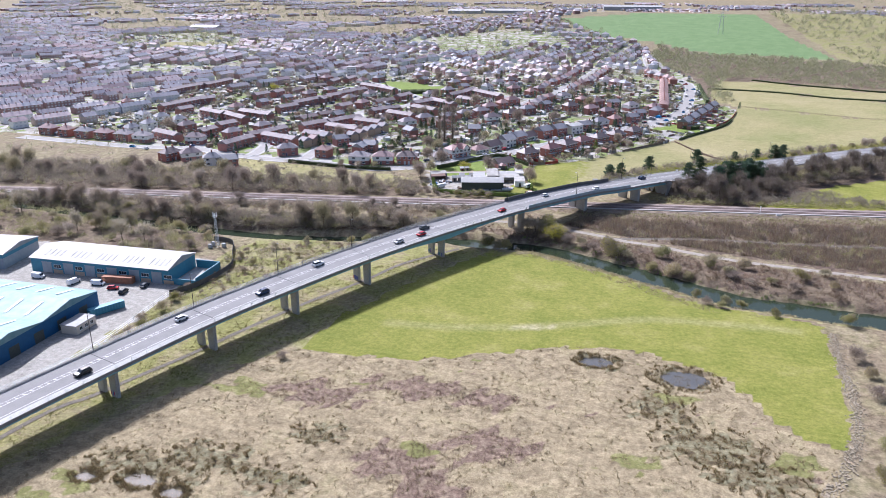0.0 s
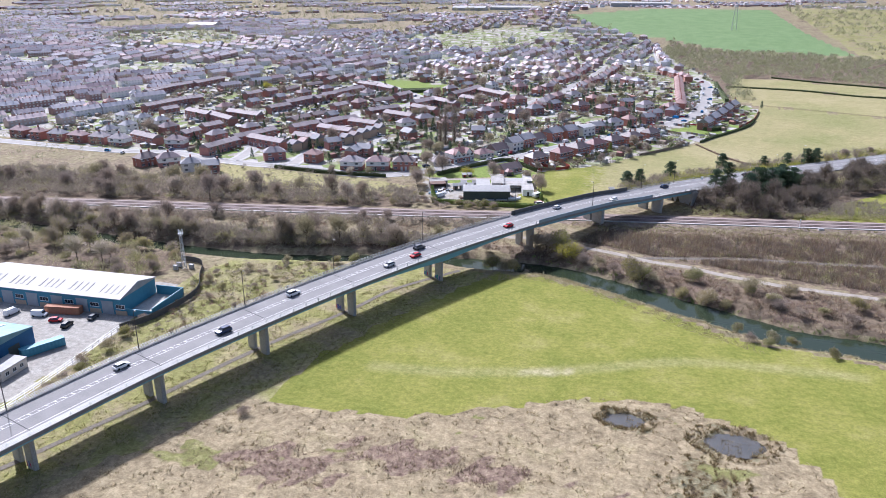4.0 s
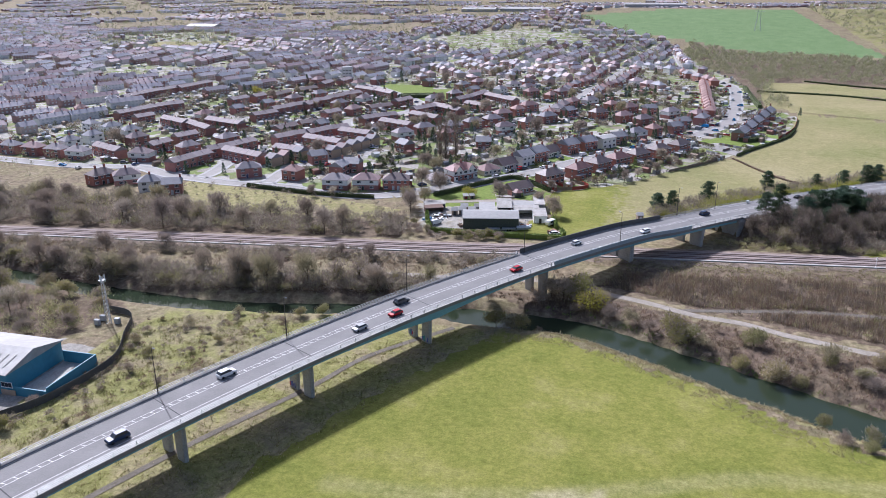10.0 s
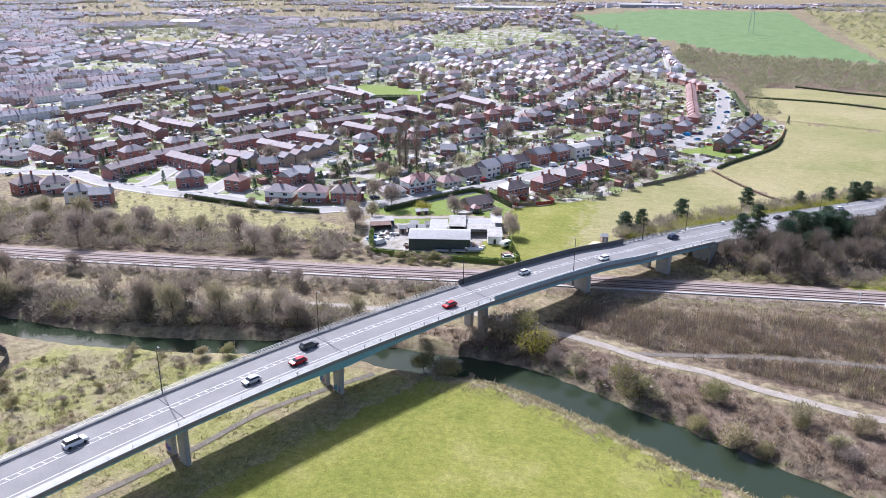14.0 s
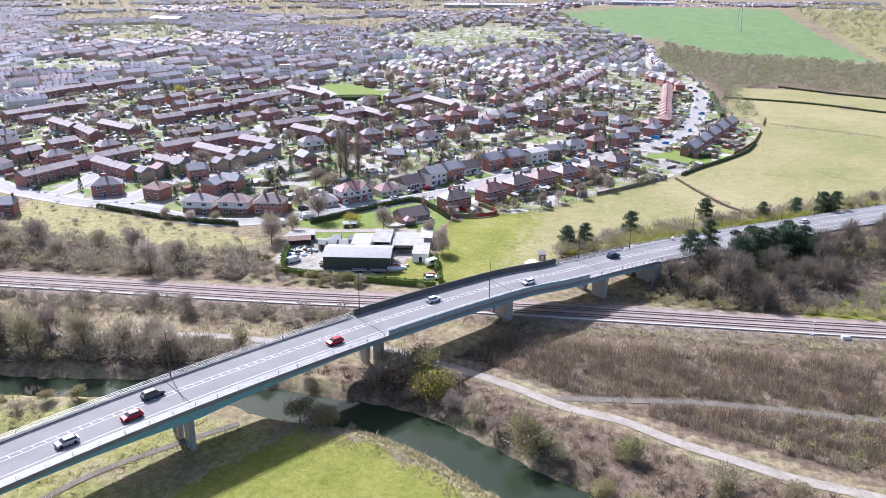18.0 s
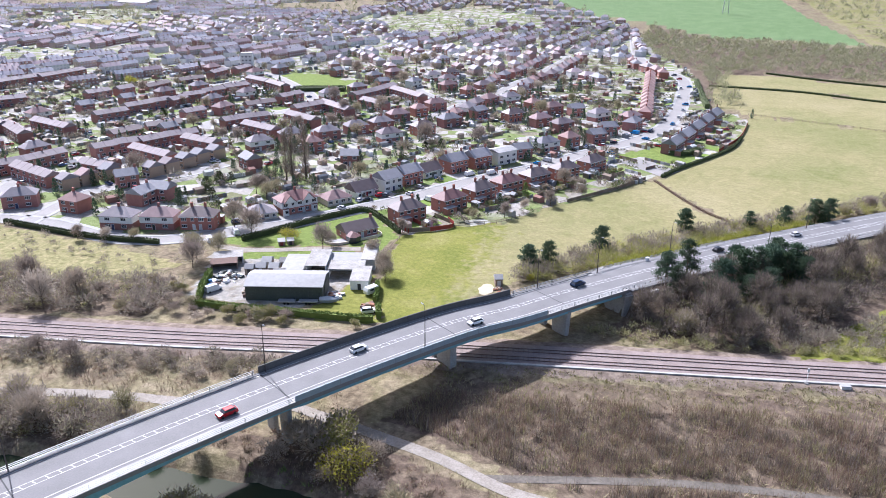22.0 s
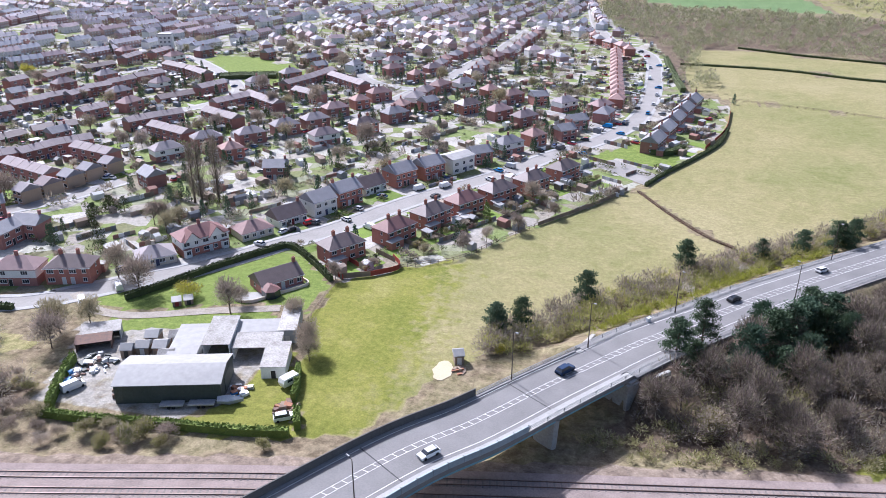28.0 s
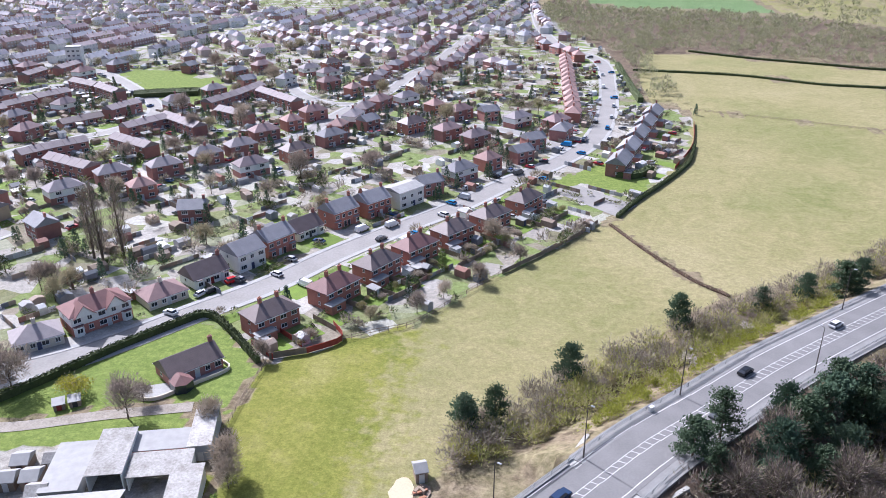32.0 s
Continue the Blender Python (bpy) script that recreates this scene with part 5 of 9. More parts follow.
# long terraces of the estate
def terrace(x0, y0, x1, y1, wall=None, roof=None, eave=5.0, label="red brick estate terrace with a long brown tiled roof", group="estate terraces"):
    """A gabled brick terrace under a ridge between two places."""
    length = math.hypot(x1 - x0, y1 - y0) + 0.5
    a = math.atan2(y1 - y0, x1 - x0)
    n = max(2, round(length / 5.6))
    cx, cy = (x0 + x1) / 2, (y0 + y1) / 2
    t = thing("terrace_house", label, "house", group, at=Matrix.Translation((cx, cy, 0)) @ Matrix.Rotation(a, 4, "Z"))
    part("wall", wall_shape(length, 7.4, eave, 2.1, True), wall or M_REDBRICK, t)
    part("roof", roof_shape(length, 7.4, eave, 2.1, False), roof or M_ROOFLONG, t)
    ribs = Shape()
    for k in range(n):
        x = -length / 2 + (k + 0.5) * length / n
        for z in ((0.9, 3.3) if eave > 4 else (0.9,)):
            add_window(t, x + (0.9 if z < 1 else 0), -3.7, z, 1.8, 1.2, 0)
        add_window(t, x, 3.7, 3.3 if eave > 4 else 0.9, 1.6, 1.1, 180)
        part("door", DOOR_MESH, None, t, "", Matrix.Translation((x - 1.5, -3.7, 0)))
        if k:
            e = -length / 2 + k * length / n
            for sg in (-1, 1):
                ribs.hull([[(e - 0.13, sg * 4.02, eave + 0.08), (e + 0.13, sg * 4.02, eave + 0.08), (e + 0.13, sg * 4.02, eave + 0.2), (e - 0.13, sg * 4.02, eave + 0.2)], [(e - 0.13, 0, eave + 2.05), (e + 0.13, 0, eave + 2.05), (e + 0.13, 0, eave + 2.2), (e - 0.13, 0, eave + 2.2)]])
    if ribs.f:
        part("party_wall_ridge", ribs, M_ROOFDARK, t)
    if length > 13:
        part("chimney", Shape().box(-0.3, 0.3, -0.3, 0.3, eave + 1.3, eave + 3.0), M_REDBRICK, t)
    for k in range(int(length / 8) + 1):
        u = k / max(1, int(length / 8))
        USED.append((x0 + (x1 - x0) * u, y0 + (y1 - y0) * u, 5.0))
    return t


ESTATE_ROWS = ((-286, 538, -278, 556), (-285, 565, -279, 581), (-280, 583, -274, 595), (-271, 591, -269, 604), (-273, 610, -266, 622), (-269, 626, -263, 642), (-264, 646, -256, 663), (-209, 623, -203, 641), (-240, 559, -235, 572), (-205, 545, -198, 557), (-198, 557, -189, 568), (-232, 470, -227, 479), (-228, 481, -221, 490), (-219, 489, -214, 502), (-214, 503, -204, 516), (-202, 504, -180, 497), (-214, 478, -187, 468), (-218, 447, -199, 443), (-293, 456, -288, 470), (-292, 430, -290, 445), (-254, 396, -251, 411), (-251, 412, -248, 423), (-253, 429, -247, 441), (-247, 441, -241, 460), (-243, 434, -214, 423))
EAST_ROWS = ((-189, 543, -165, 532), (-183, 591, -173, 611), (-174, 616, -148, 596), (-178, 575, -155, 562), (-165, 644, -158, 665), (-158, 666, -153, 692), (-147, 678, -118, 652), (-152, 631, -133, 620))
WEST_ROWS = ((-340, 597, -335, 613), (-331, 617, -328, 629), (-310, 703, -310, 723), (-302, 727, -301, 749), (-269, 692, -247, 680), (-245, 679, -225, 664), (-386, 519, -381, 544), (-381, 544, -377, 563), (-376, 563, -369, 574), (-362, 508, -358, 521), (-341, 513, -315, 501), (-317, 505, -287, 486), (-308, 517, -276, 506), (-323, 424, -299, 414), (-574, 701, -574, 728), (-435, 588, -434, 623), (-434, 623, -427, 652), (-424, 648, -420, 691))
LOW_ROWS = ((-327, 643, -325, 667), (-321, 676, -313, 696), (-223, 603, -212, 620), (-245, 530, -233, 545), (-251, 507, -246, 524))
for q in ESTATE_ROWS + EAST_ROWS + WEST_ROWS:
    terrace(*q)
for q in LOW_ROWS:
    terrace(*q, M_REDBRICK, M_ROOFDARK, 2.6, "low brick bungalow row under a dark tiled roof", "bungalow rows")
PAIRS_SOUTH = ((-228, 584, 77), (-116, 594, 45), (-109, 614, 45), (-118, 570, 45), (-104, 544, 45), (-92, 566, 50), (-104, 634, 45), (-83, 590, 50), (-96, 690, 50), (-90, 714, 46), (-62, 671, 50), (-60, 700, 46), (-138, 539, 45), (-128, 556, 45), (-135, 514, 45), (-154, 528, 45), (-139, 748, 45), (-130, 769, 45))
PAIRS_NORTH = ((-183, 734, 62), (-174, 756, 54), (-44, 654, 50), (-30, 644, 50), (0, 632, 50), (-50, 616, 50), (-32, 606, 50), (-18, 596, 50), (-10, 562, 50), (19, 628, 50), (-20, 547, 50), (-140, 392, 25), (-126, 396, 25), (-152, 387, 25), (-430, 534, 53), (-430, 513, 60), (-260, 369, 44), (-273, 366, 71), (-208, 398, 35))
GABLED = ((-149, 475, -34), (-170, 487, 14), (-186, 434, 46), (-72, 618, 56), (-106, 494, 14), (-15, 643, 35), (3, 574, 42), (8, 594, 34), (-30, 530, 38), (-164, 414, 86), (-160, 422, 2), (-227, 360, 30))
WHITE_HOMES = ((-144, 714, 68), (-348, 449, 78), (-376, 481, -17), (-356, 477, 60), (-336, 470, 65), (-349, 431, 73), (-240, 361, 33), (-438, 579, 42))
for k, (x, y, a) in enumerate(PAIRS_SOUTH + PAIRS_NORTH):
    if free(x, y, 3.5):
        (SEMI_MIX, SEMI_BAY, SEMI_PINK, SEMI_MIX, SEMI_RENDER, SEMI_DARK)[k % 6].put(x, y, a)
for x, y, a in GABLED:
    if free(x, y, 3.5):
        GABLE.put(x, y, a)
for x, y, a in WHITE_HOMES:
    if free(x, y, 3.5):
        WHITE_SEMI.put(x, y, a)

# houses between the streets
def lawful(x, y):
    return within(TOWN, x, y) and not any(within(p, x, y) for p in (LAWN, GREEN, PLOTGREEN, GOLF, PLAYFIELD, HILLFIELD))


count = 0
BACK_GARDENS = [(-58, 412), (-50, 428), (-30, 458), (0, 500), (20, 530), (36, 512), (20, 480), (-10, 440), (-36, 415)]
EAST_GARDENS = [(50, 558), (62, 600), (78, 662), (92, 664), (84, 600), (68, 565)]
for ln in (SIDE, MAIN, WEST):
    for side in (-1, 1):
        if ln is MAIN and side > 0:
            continue
        s = 12.0
        while s < ln.length - 8:
            q, h = ln.at(s, side * RNG.uniform(14, 16))
            if q[1] < 900 and q[0] > -430 and lawful(q[0], q[1]) and free(q[0], q[1], 8.5) and off_road(q[0], q[1], 6.5):
                RNG.choice((SEMI_MIX, SEMI_MIX, SEMI_BAY, SEMI_RENDER, SEMI_PINK)).put(q[0], q[1], math.degrees(h) + (0 if side < 0 else 180))
                count += 1
                s += 17.0
            else:
                s += 3.0
for row in range(40):
    ox = -560 + row * 17.0
    for k in range(60):
        s = 380 + k * 14.2 + RNG.uniform(-1, 1)
        x, y = ox + (s - 380) * 0.32, s
        if count < 60 and y < 760 and lawful(x, y) and not within(BACK_GARDENS, x, y) and not within(EAST_GARDENS, x, y) and free(x, y, 13) and off_road(x, y, 6.5) and x > -330 and not (x > -110 and y < 640):
            RNG.choice((SEMI_MIX, SEMI_MIX, SEMI_BAY, GABLE, SEMI_RENDER, GABLE)).put(x, y, RNG.choice((68, 72)) if x < -200 else 52)
            count += 1

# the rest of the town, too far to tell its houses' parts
# far walls and roofs are paled and greyed: distance haze put into their colours
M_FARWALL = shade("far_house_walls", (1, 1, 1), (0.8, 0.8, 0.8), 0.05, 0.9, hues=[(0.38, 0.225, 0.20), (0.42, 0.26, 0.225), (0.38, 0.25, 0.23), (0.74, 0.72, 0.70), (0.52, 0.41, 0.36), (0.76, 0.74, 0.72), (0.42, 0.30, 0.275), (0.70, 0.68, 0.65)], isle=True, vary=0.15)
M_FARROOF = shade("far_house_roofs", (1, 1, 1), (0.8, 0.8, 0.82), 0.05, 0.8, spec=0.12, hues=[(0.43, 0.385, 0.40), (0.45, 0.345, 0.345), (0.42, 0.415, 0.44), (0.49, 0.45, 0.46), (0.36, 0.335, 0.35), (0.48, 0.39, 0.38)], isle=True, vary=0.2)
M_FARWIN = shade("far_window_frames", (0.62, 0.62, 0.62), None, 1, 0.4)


def far_house(walls, roofs, wins, x, y, a, w, d, eave, rise, hip, z=0.0):
    c, s = math.cos(a), math.sin(a)
    P = lambda u, v, h: (x + u * c - v * s, y + u * s + v * c, z + h)  # noqa: E731
    a2, b2 = w / 2, d / 2
    walls.hull([[P(-a2, -b2, -0.5), P(a2, -b2, -0.5), P(a2, b2, -0.5), P(-a2, b2, -0.5)], [P(-a2, -b2, eave), P(a2, -b2, eave), P(a2, b2, eave), P(-a2, b2, eave)]])
    r = a2 - b2 if hip else a2
    r = max(r, 0.1)
    roofs.hull([[P(-a2 - 0.3, -b2 - 0.3, eave), P(a2 + 0.3, -b2 - 0.3, eave), P(a2 + 0.3, b2 + 0.3, eave), P(-a2 - 0.3, b2 + 0.3, eave)], [P(-r, -0.05, eave + rise), P(r, -0.05, eave + rise), P(r, 0.05, eave + rise), P(-r, 0.05, eave + rise)]])
    if y < 1500:
        for u in np.arange(-a2 + 1.6, a2 - 1, 3.1):
            for v in (-b2 - 0.06, b2 + 0.06):
                for h in (1.0, 3.5):
                    wins.face([P(u, v, h), P(u + 1.5, v, h), P(u + 1.5, v, h + 1.2), P(u, v, h + 1.2)])
        for e in np.arange(-a2 + 2.5, a2 - 1.5, 5.6) if w > 15 else (0.0,):
            walls.hull([[P(e - 0.4, -0.35, eave + rise - 0.6), P(e + 0.4, -0.35, eave + rise - 0.6), P(e + 0.4, 0.35, eave + rise - 0.6), P(e - 0.4, 0.35, eave + rise - 0.6)], [P(e - 0.4, -0.35, eave + rise + 1.1), P(e + 0.4, -0.35, eave + rise + 1.1), P(e + 0.4, 0.35, eave + rise + 1.1), P(e - 0.4, 0.35, eave + rise + 1.1)]])
        if w < 15 and (x * 7 + y * 3) % 10 < 5:
            walls.hull([[P(a2, -1, -0.5), P(a2 + 2.6, -1, -0.5), P(a2 + 2.6, b2, -0.5), P(a2, b2, -0.5)], [P(a2, -1, 2.5), P(a2 + 2.6, -1, 2.5), P(a2 + 2.6, b2, 2.5), P(a2, b2, 2.5)]])


def hill_height(x, y):
    """The height of the ground behind the town."""
    return max(0, min((y - 1150) * 0.1, 41)) * max(0, min((1800 - y) / 200, 1)) * max(0, min((x + 500) / 330, 1)) * max(0, min((700 - x) / 300, 1))


fw, fr, fwin, fstreet = Shape(), Shape(), Shape(), Shape()
cell = {}
for u in USED:
    cell.setdefault((int(u[0] // 20), int(u[1] // 20)), []).append(u)


def clear(x, y, r):
    i, j = int(x // 20), int(y // 20)
    for a in (-1, 0, 1):
        for b in (-1, 0, 1):
            for ux, uy, ur in cell.get((i + a, j + b), ()):
                if (x - ux) ** 2 + (y - uy) ** 2 < (r + ur) ** 2:
                    return False
    return True


def district(x, y):
    """The lie of the streets, by part of the town."""
    k = (math.floor(x / 260), math.floor(y / 240))
    return 1.19 + (0.55 * math.sin(k[1] * 2.1 + k[0] * 1.7) if y > 760 else 0) + (1.57 if (k[0] + 2 * k[1]) % 4 == 1 and y > 760 else 0)


far_lines = [Line([(-520, 380), (-420, 620), (-330, 900), (-250, 1250)], 10), Line([(-900, 850), (-560, 800), (-300, 800), (-50, 800)], 10), Line([(-1100, 1180), (-600, 1150), (-200, 1120), (5, 1100)], 10), Line([(-300, 800), (-240, 1000), (-160, 1300)], 10),
             Line([(-900, 860), (-740, 790), (-640, 690), (-590, 600)], 10)]


def off_far(x, y):
    return all(np.min((ln.p[:, 0] - x) ** 2 + (ln.p[:, 1] - y) ** 2) > 110 for ln in far_lines)


made = 0
MAPPED = [(-395, 390), (-400, 560), (-345, 700), (-320, 770), (-120, 790), (60, 760), (110, 700), (95, 560), (40, 490), (-30, 410), (-124, 375)]
for cu in range(-14, 6):
    for cv in range(1, 15):
        ux, uy = cu * 260 + 130, cv * 240 + 120
        a = district(ux, uy)
        long = ux < -330 - 0.25 * (uy - 700) or (uy > 1000 and (cu + cv) % 3 == 0)
        c, s = math.cos(a), math.sin(a)
        v, back = -230.0, False
        while v < 230:
            u = -240 + RNG.uniform(0, 15)
            while u < 240:
                ln = RNG.choice((11, 17, 22, 28)) if long else RNG.uniform(10, 13)
                px, py = ux + (u + ln / 2) * c - v * s, uy + (u + ln / 2) * s + v * c
                u += ln + (RNG.choice((2.5, 4, 9)) if long else RNG.uniform(4, 8))
                if math.floor(px / 260) != cu or math.floor(py / 240) != cv or py > 3300 or px < 15 - 1.12 * (py + 37) - 60 or px > (30 if py < 1300 else 120 + (py - 1300) * 0.5):
                    continue
                patch = math.sin(px * 0.011 + 1.3) * math.sin(py * 0.009 + 0.4) + 0.3 * math.sin(px * 0.031) * math.sin(py * 0.027)
                px, py = px + RNG.uniform(-1.5, 1.5), py + RNG.uniform(-2.5, 2.5)
                if RNG.random() < 0.12 or patch > (0.8 if py < 1200 else 0.2 if py < 1700 else -0.15) or not lawful(px, py) or within(MAPPED, px, py) or not off_far(px, py):
                    continue
                if not all(clear(px + d * c, py + d * s, 5.5) for d in ((-0.35 * ln, 0, 0.35 * ln) if long else (0,))) or (py < 950 and not off_road(px, py, 6)):
                    continue
                far_house(fw, fr, fwin, px, py, a + RNG.gauss(0, 0.05) + (math.pi / 2 if not long and RNG.random() < 0.2 else 0), ln, RNG.uniform(7, 8.2), RNG.choice((4.8, 5.0, 5.2)) if long or RNG.random() < 0.75 else 2.8, RNG.uniform(2.3, 3.0), not long and RNG.random() < 0.7, hill_height(px, py))
                made += 1
                if py < 2000:
                    for o, w in ((8.8, 2.6),) if back else ((-8.8, 2.6),):
                        k0, k1 = -ln / 2 - 5, ln / 2 + 5
                        fstreet.face([(px + e * c - (o + d) * s, py + e * s + (o + d) * c, hill_height(px, py) + 0.06 + 0.0004 * (made % 97)) for e, d in ((k0, -w), (k1, -w), (k1, w), (k0, w))])
            v += (17 if back else 27) * (1.0 if uy < 1500 else 1.35)
            back = not back
single("far_streets", fstreet, M_STREET, "pale streets and yards of the distant town", "streets", kind="stuff")
single("far_house_walls", fw, M_FARWALL, "brick and render walls of the distant town, paled for haze", "houses", kind="stuff")
single("far_house_roofs", fr, M_FARROOF, "brown, red and grey roofs of the distant town, paled for haze", "houses", kind="stuff")
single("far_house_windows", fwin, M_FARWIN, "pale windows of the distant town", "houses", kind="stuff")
for k, ln in enumerate(far_lines):
    surface("street", ln, 4.0, M_STREET, "pale worn asphalt street between houses", 0.11 + 0.01 * k)

# distant warehouses
for x, y, w, d, h, m in ((-240, 2500, 110, 60, 9, M_METALROOF), (-70, 2690, 190, 70, 12, M_GREYROOF), (-430, 2380, 150, 60, 8, M_METALROOF), (-560, 2330, 100, 60, 8, M_METALROOF), (-900, 1420, 60, 40, 8, M_METALROOF)):
    t = thing("warehouse", "long pale flat-roofed warehouse far across the town", "warehouse", "distant warehouses", at=pose(x, y, 0, 0, 0, 5))
    part("wall", Shape().box(-w / 2, w / 2, -d / 2, d / 2, 0, h), M_GREYCLAD, t)
    part("roof", roof_shape(w, d, h, 4, False), m, t)
tower = thing("white_tower", "white rendered tower block above the roofs", "tower", at=pose(-307, 757, 0, 0, 0, 20))
part("wall", Shape().box(-5, 5, -4, 4, 0, 14), M_RENDER, tower)
part("roof", Shape().box(-5.2, 5.2, -4.2, 4.2, 14, 14.6, taper=0.3), M_GREYROOF, tower)
for z in (2, 5, 8, 11):
    for xx in (-3, 0, 3):
        add_window(tower, xx, -4, z, 1.6, 1.3, 0)


# ---- industrial estate ----
def skylight(t, x, y, z, w, l, slope, mat):
    part("rooflight", Shape().box(-w / 2, w / 2, -l / 2, l / 2, 0, 0.06), mat, t, "", Matrix.Translation((x, y, z)) @ Matrix.Rotation(slope, 4, "X"))


M_LIGHTPANEL = shade("dull_rooflight", (0.36, 0.35, 0.32), None, 0.5, 0.6)
M_PALEPANEL = shade("pale_rooflight", (0.62, 0.68, 0.68), None, 0.5, 0.5)
unit = thing("industrial_unit", "long industrial unit with pale sheet roof and teal walls", "industrial unit", at=pose(-183, 196, 0, 0, 0, 2))
part("wall", wall_shape(60, 19, 5.6, 2.6, True), M_TEALCLAD, unit)
part("roof", roof_shape(60, 19, 5.6, 2.6, False, 0.5), M_METALROOF, unit)
sl = math.atan2(2.6, 10)
for g in range(5):
    for k in range(4):
        skylight(unit, -25 + g * 11.5 + k * 2.2, -5.2, 5.6 + 2.6 * (1 - 5.2 / 10) + 0.17, 0.7, 4.6, sl, M_LIGHTPANEL)
for k in range(6):
    x = -25 + k * 9.6
    part("roller_door", Shape().box(x, x + 4.2, -9.62, -9.45, 0, 4.2).box(x - 0.2, x + 4.4, -9.58, -9.45, 4.2, 4.5), M_GREYCLAD, unit)
    part("brick_panel", Shape().box(x + 4.8, x + 9.0, -9.6, -9.45, 0, 1.5), M_BUFFBRICK, unit)
    add_window(unit, x + 6.8, -9.5, 2.2, 3.2, 1.4, 0)
lean = thing("fenced_store", "open concrete store yard walled in dark blue sheeting", "enclosure", at=pose(-146.5, 197, 0, 0, 0, 2))
part("wall", Shape().box(4.5, 4.8, -9, 9, 0, 3.4).box(-5.5, 4.5, 8.7, 9, 0, 3.4).box(-5.5, 4.5, -9, -8.7, 0, 2.4), M_TEALCLAD, lean)
part("slab", Shape().box(-5.5, 4.5, -8.7, 8.7, 0, 0.15), M_CONC, lean)
blue = thing("industrial_unit", "deep blue twin-gabled industrial unit with weathered teal roofs", "industrial unit", at=pose(-204, 137.5, 0))
sh = Shape().box(-40, 40, -25.6, 25.6, -0.3, 6.0)
for c in (-12.8, 12.8):
    for x in (-40, 39.7):
        sh.hull([[(x, c - 12.8, 6.0), (x, c + 12.8, 6.0), (x, c, 8.2)], [(x + 0.3, c - 12.8, 6.0), (x + 0.3, c + 12.8, 6.0), (x + 0.3, c, 8.2)]])
part("wall", sh, M_BLUECLAD, blue)
for c in (-12.8, 12.8):
    rs = roof_shape(80, 25.2, 6.0, 2.4, False, 0.3)
    part("roof", rs, M_TEALROOF, blue, "", Matrix.Translation((0, c, 0)))
    for sgn in (-1, 1):
        for k in range(9):
            skylight(blue, -32 + k * 8, c + sgn * 7.0, 6.0 + 2.4 * (1 - 7.0 / 12.9) + 0.2, 1.0, 8, -sgn * math.atan2(2.4, 12.9), M_PALEPANEL)
for k in range(5):
    part("wall_band", Shape().box(40.0, 40.06, -24 + k * 10, -20 + k * 10, 0, 3.6), M_DARKCLAD, blue)
annex = thing("site_office", "grey flat-roofed site office beside the blue unit", "office", at=pose(-159, 147, 0))
part("wall", Shape().box(-3, 3, -4.5, 4.5, 0, 2.9), M_CREAM, annex)
part("roof", Shape().box(-3.2, 3.2, -4.7, 4.7, 2.9, 3.1), M_GREYROOF, annex)
for y in (-2.5, 0, 2.5):
    add_window(annex, 3, y, 1.0, 1.3, 1.2, 90)


def container(x, y, deg, mat, label):
    t = thing("shipping_container", label, "container", "containers", at=pose(x, y, 0, 0, 0, deg))
    side = [(-6 + 0.25 * k, 1.2 + (0.05 if k % 4 in (1, 2) else 0)) for k in range(49)]
    sh = Shape().prism([(x, -y) for x, y in side] + side[::-1], 0.15, 2.6)
    part("body", sh, mat, t)
    for y0 in (-1.15, 0.03):
        part("door", Shape().box(6.0, 6.06, y0, y0 + 1.1, 0.25, 2.5), mat, t)


container(-159, 160.5, 62, M_TEALCLAD, "teal ribbed shipping container with open top")
container(-172, 184, 8, M_ORANGE, "rusty orange shipping container in the yard")
side = thing("industrial_unit", "grey-walled industrial unit with pale shallow roof", "industrial unit", at=pose(-247, 192, 0, 0, 0, 8))
part("wall", wall_shape(42, 22, 6, 2, True), M_GREYCLAD, side)
part("roof", roof_shape(42, 22, 6, 2, False, 0.5), M_METALROOF, side)
part("wall_band", Shape().box(-21.1, 21.1, -11.08, 11.08, 4.4, 5.9), M_TEALCLAD, side)
for k in range(4):
    part("roller_door", Shape().box(-16 + k * 10, -12 + k * 10, -11.15, -10.9, 0, 4.2), M_GREYROOF, side)

mast = thing("telecom_mast", "galvanised lattice telecom mast with small antennas", "mast", at=pose(-157, 229, 0))
for a in range(3):
    c, s = math.cos(a * 2.094), math.sin(a * 2.094)
    part("leg", Shape().tube((0.9 * c, 0.9 * s, 0), (0.42 * c, 0.42 * s, 15), 0.09, 0.07), M_STEEL, mast)
br = Shape()
for k in range(12):
    z, r = k * 1.25, 0.9 - 0.48 * k / 12
    for a in range(3):
        p = [(r * math.cos((a + d) * 2.094), r * math.sin((a + d) * 2.094)) for d in (0, 1)]
        br.tube((*p[0], z), (*p[1], z + 1.25), 0.045, None, 4).tube((*p[0], z), (*p[1], z), 0.04, None, 4)
part("bracing", br, M_STEEL, mast)
for a in range(3):
    c, s = math.cos(a * 2.094 + 1), math.sin(a * 2.094 + 1)
    part("antenna", Shape().box(-0.17, 0.17, -0.1, 0.1, 13.2, 15.4, taper=0.03), M_WHITE, mast, "", Matrix.Translation((0.75 * c, 0.75 * s, 0)))
part("headframe", Shape().box(-0.8, 0.8, -0.8, 0.8, 13.9, 14.0), M_STEEL, mast)
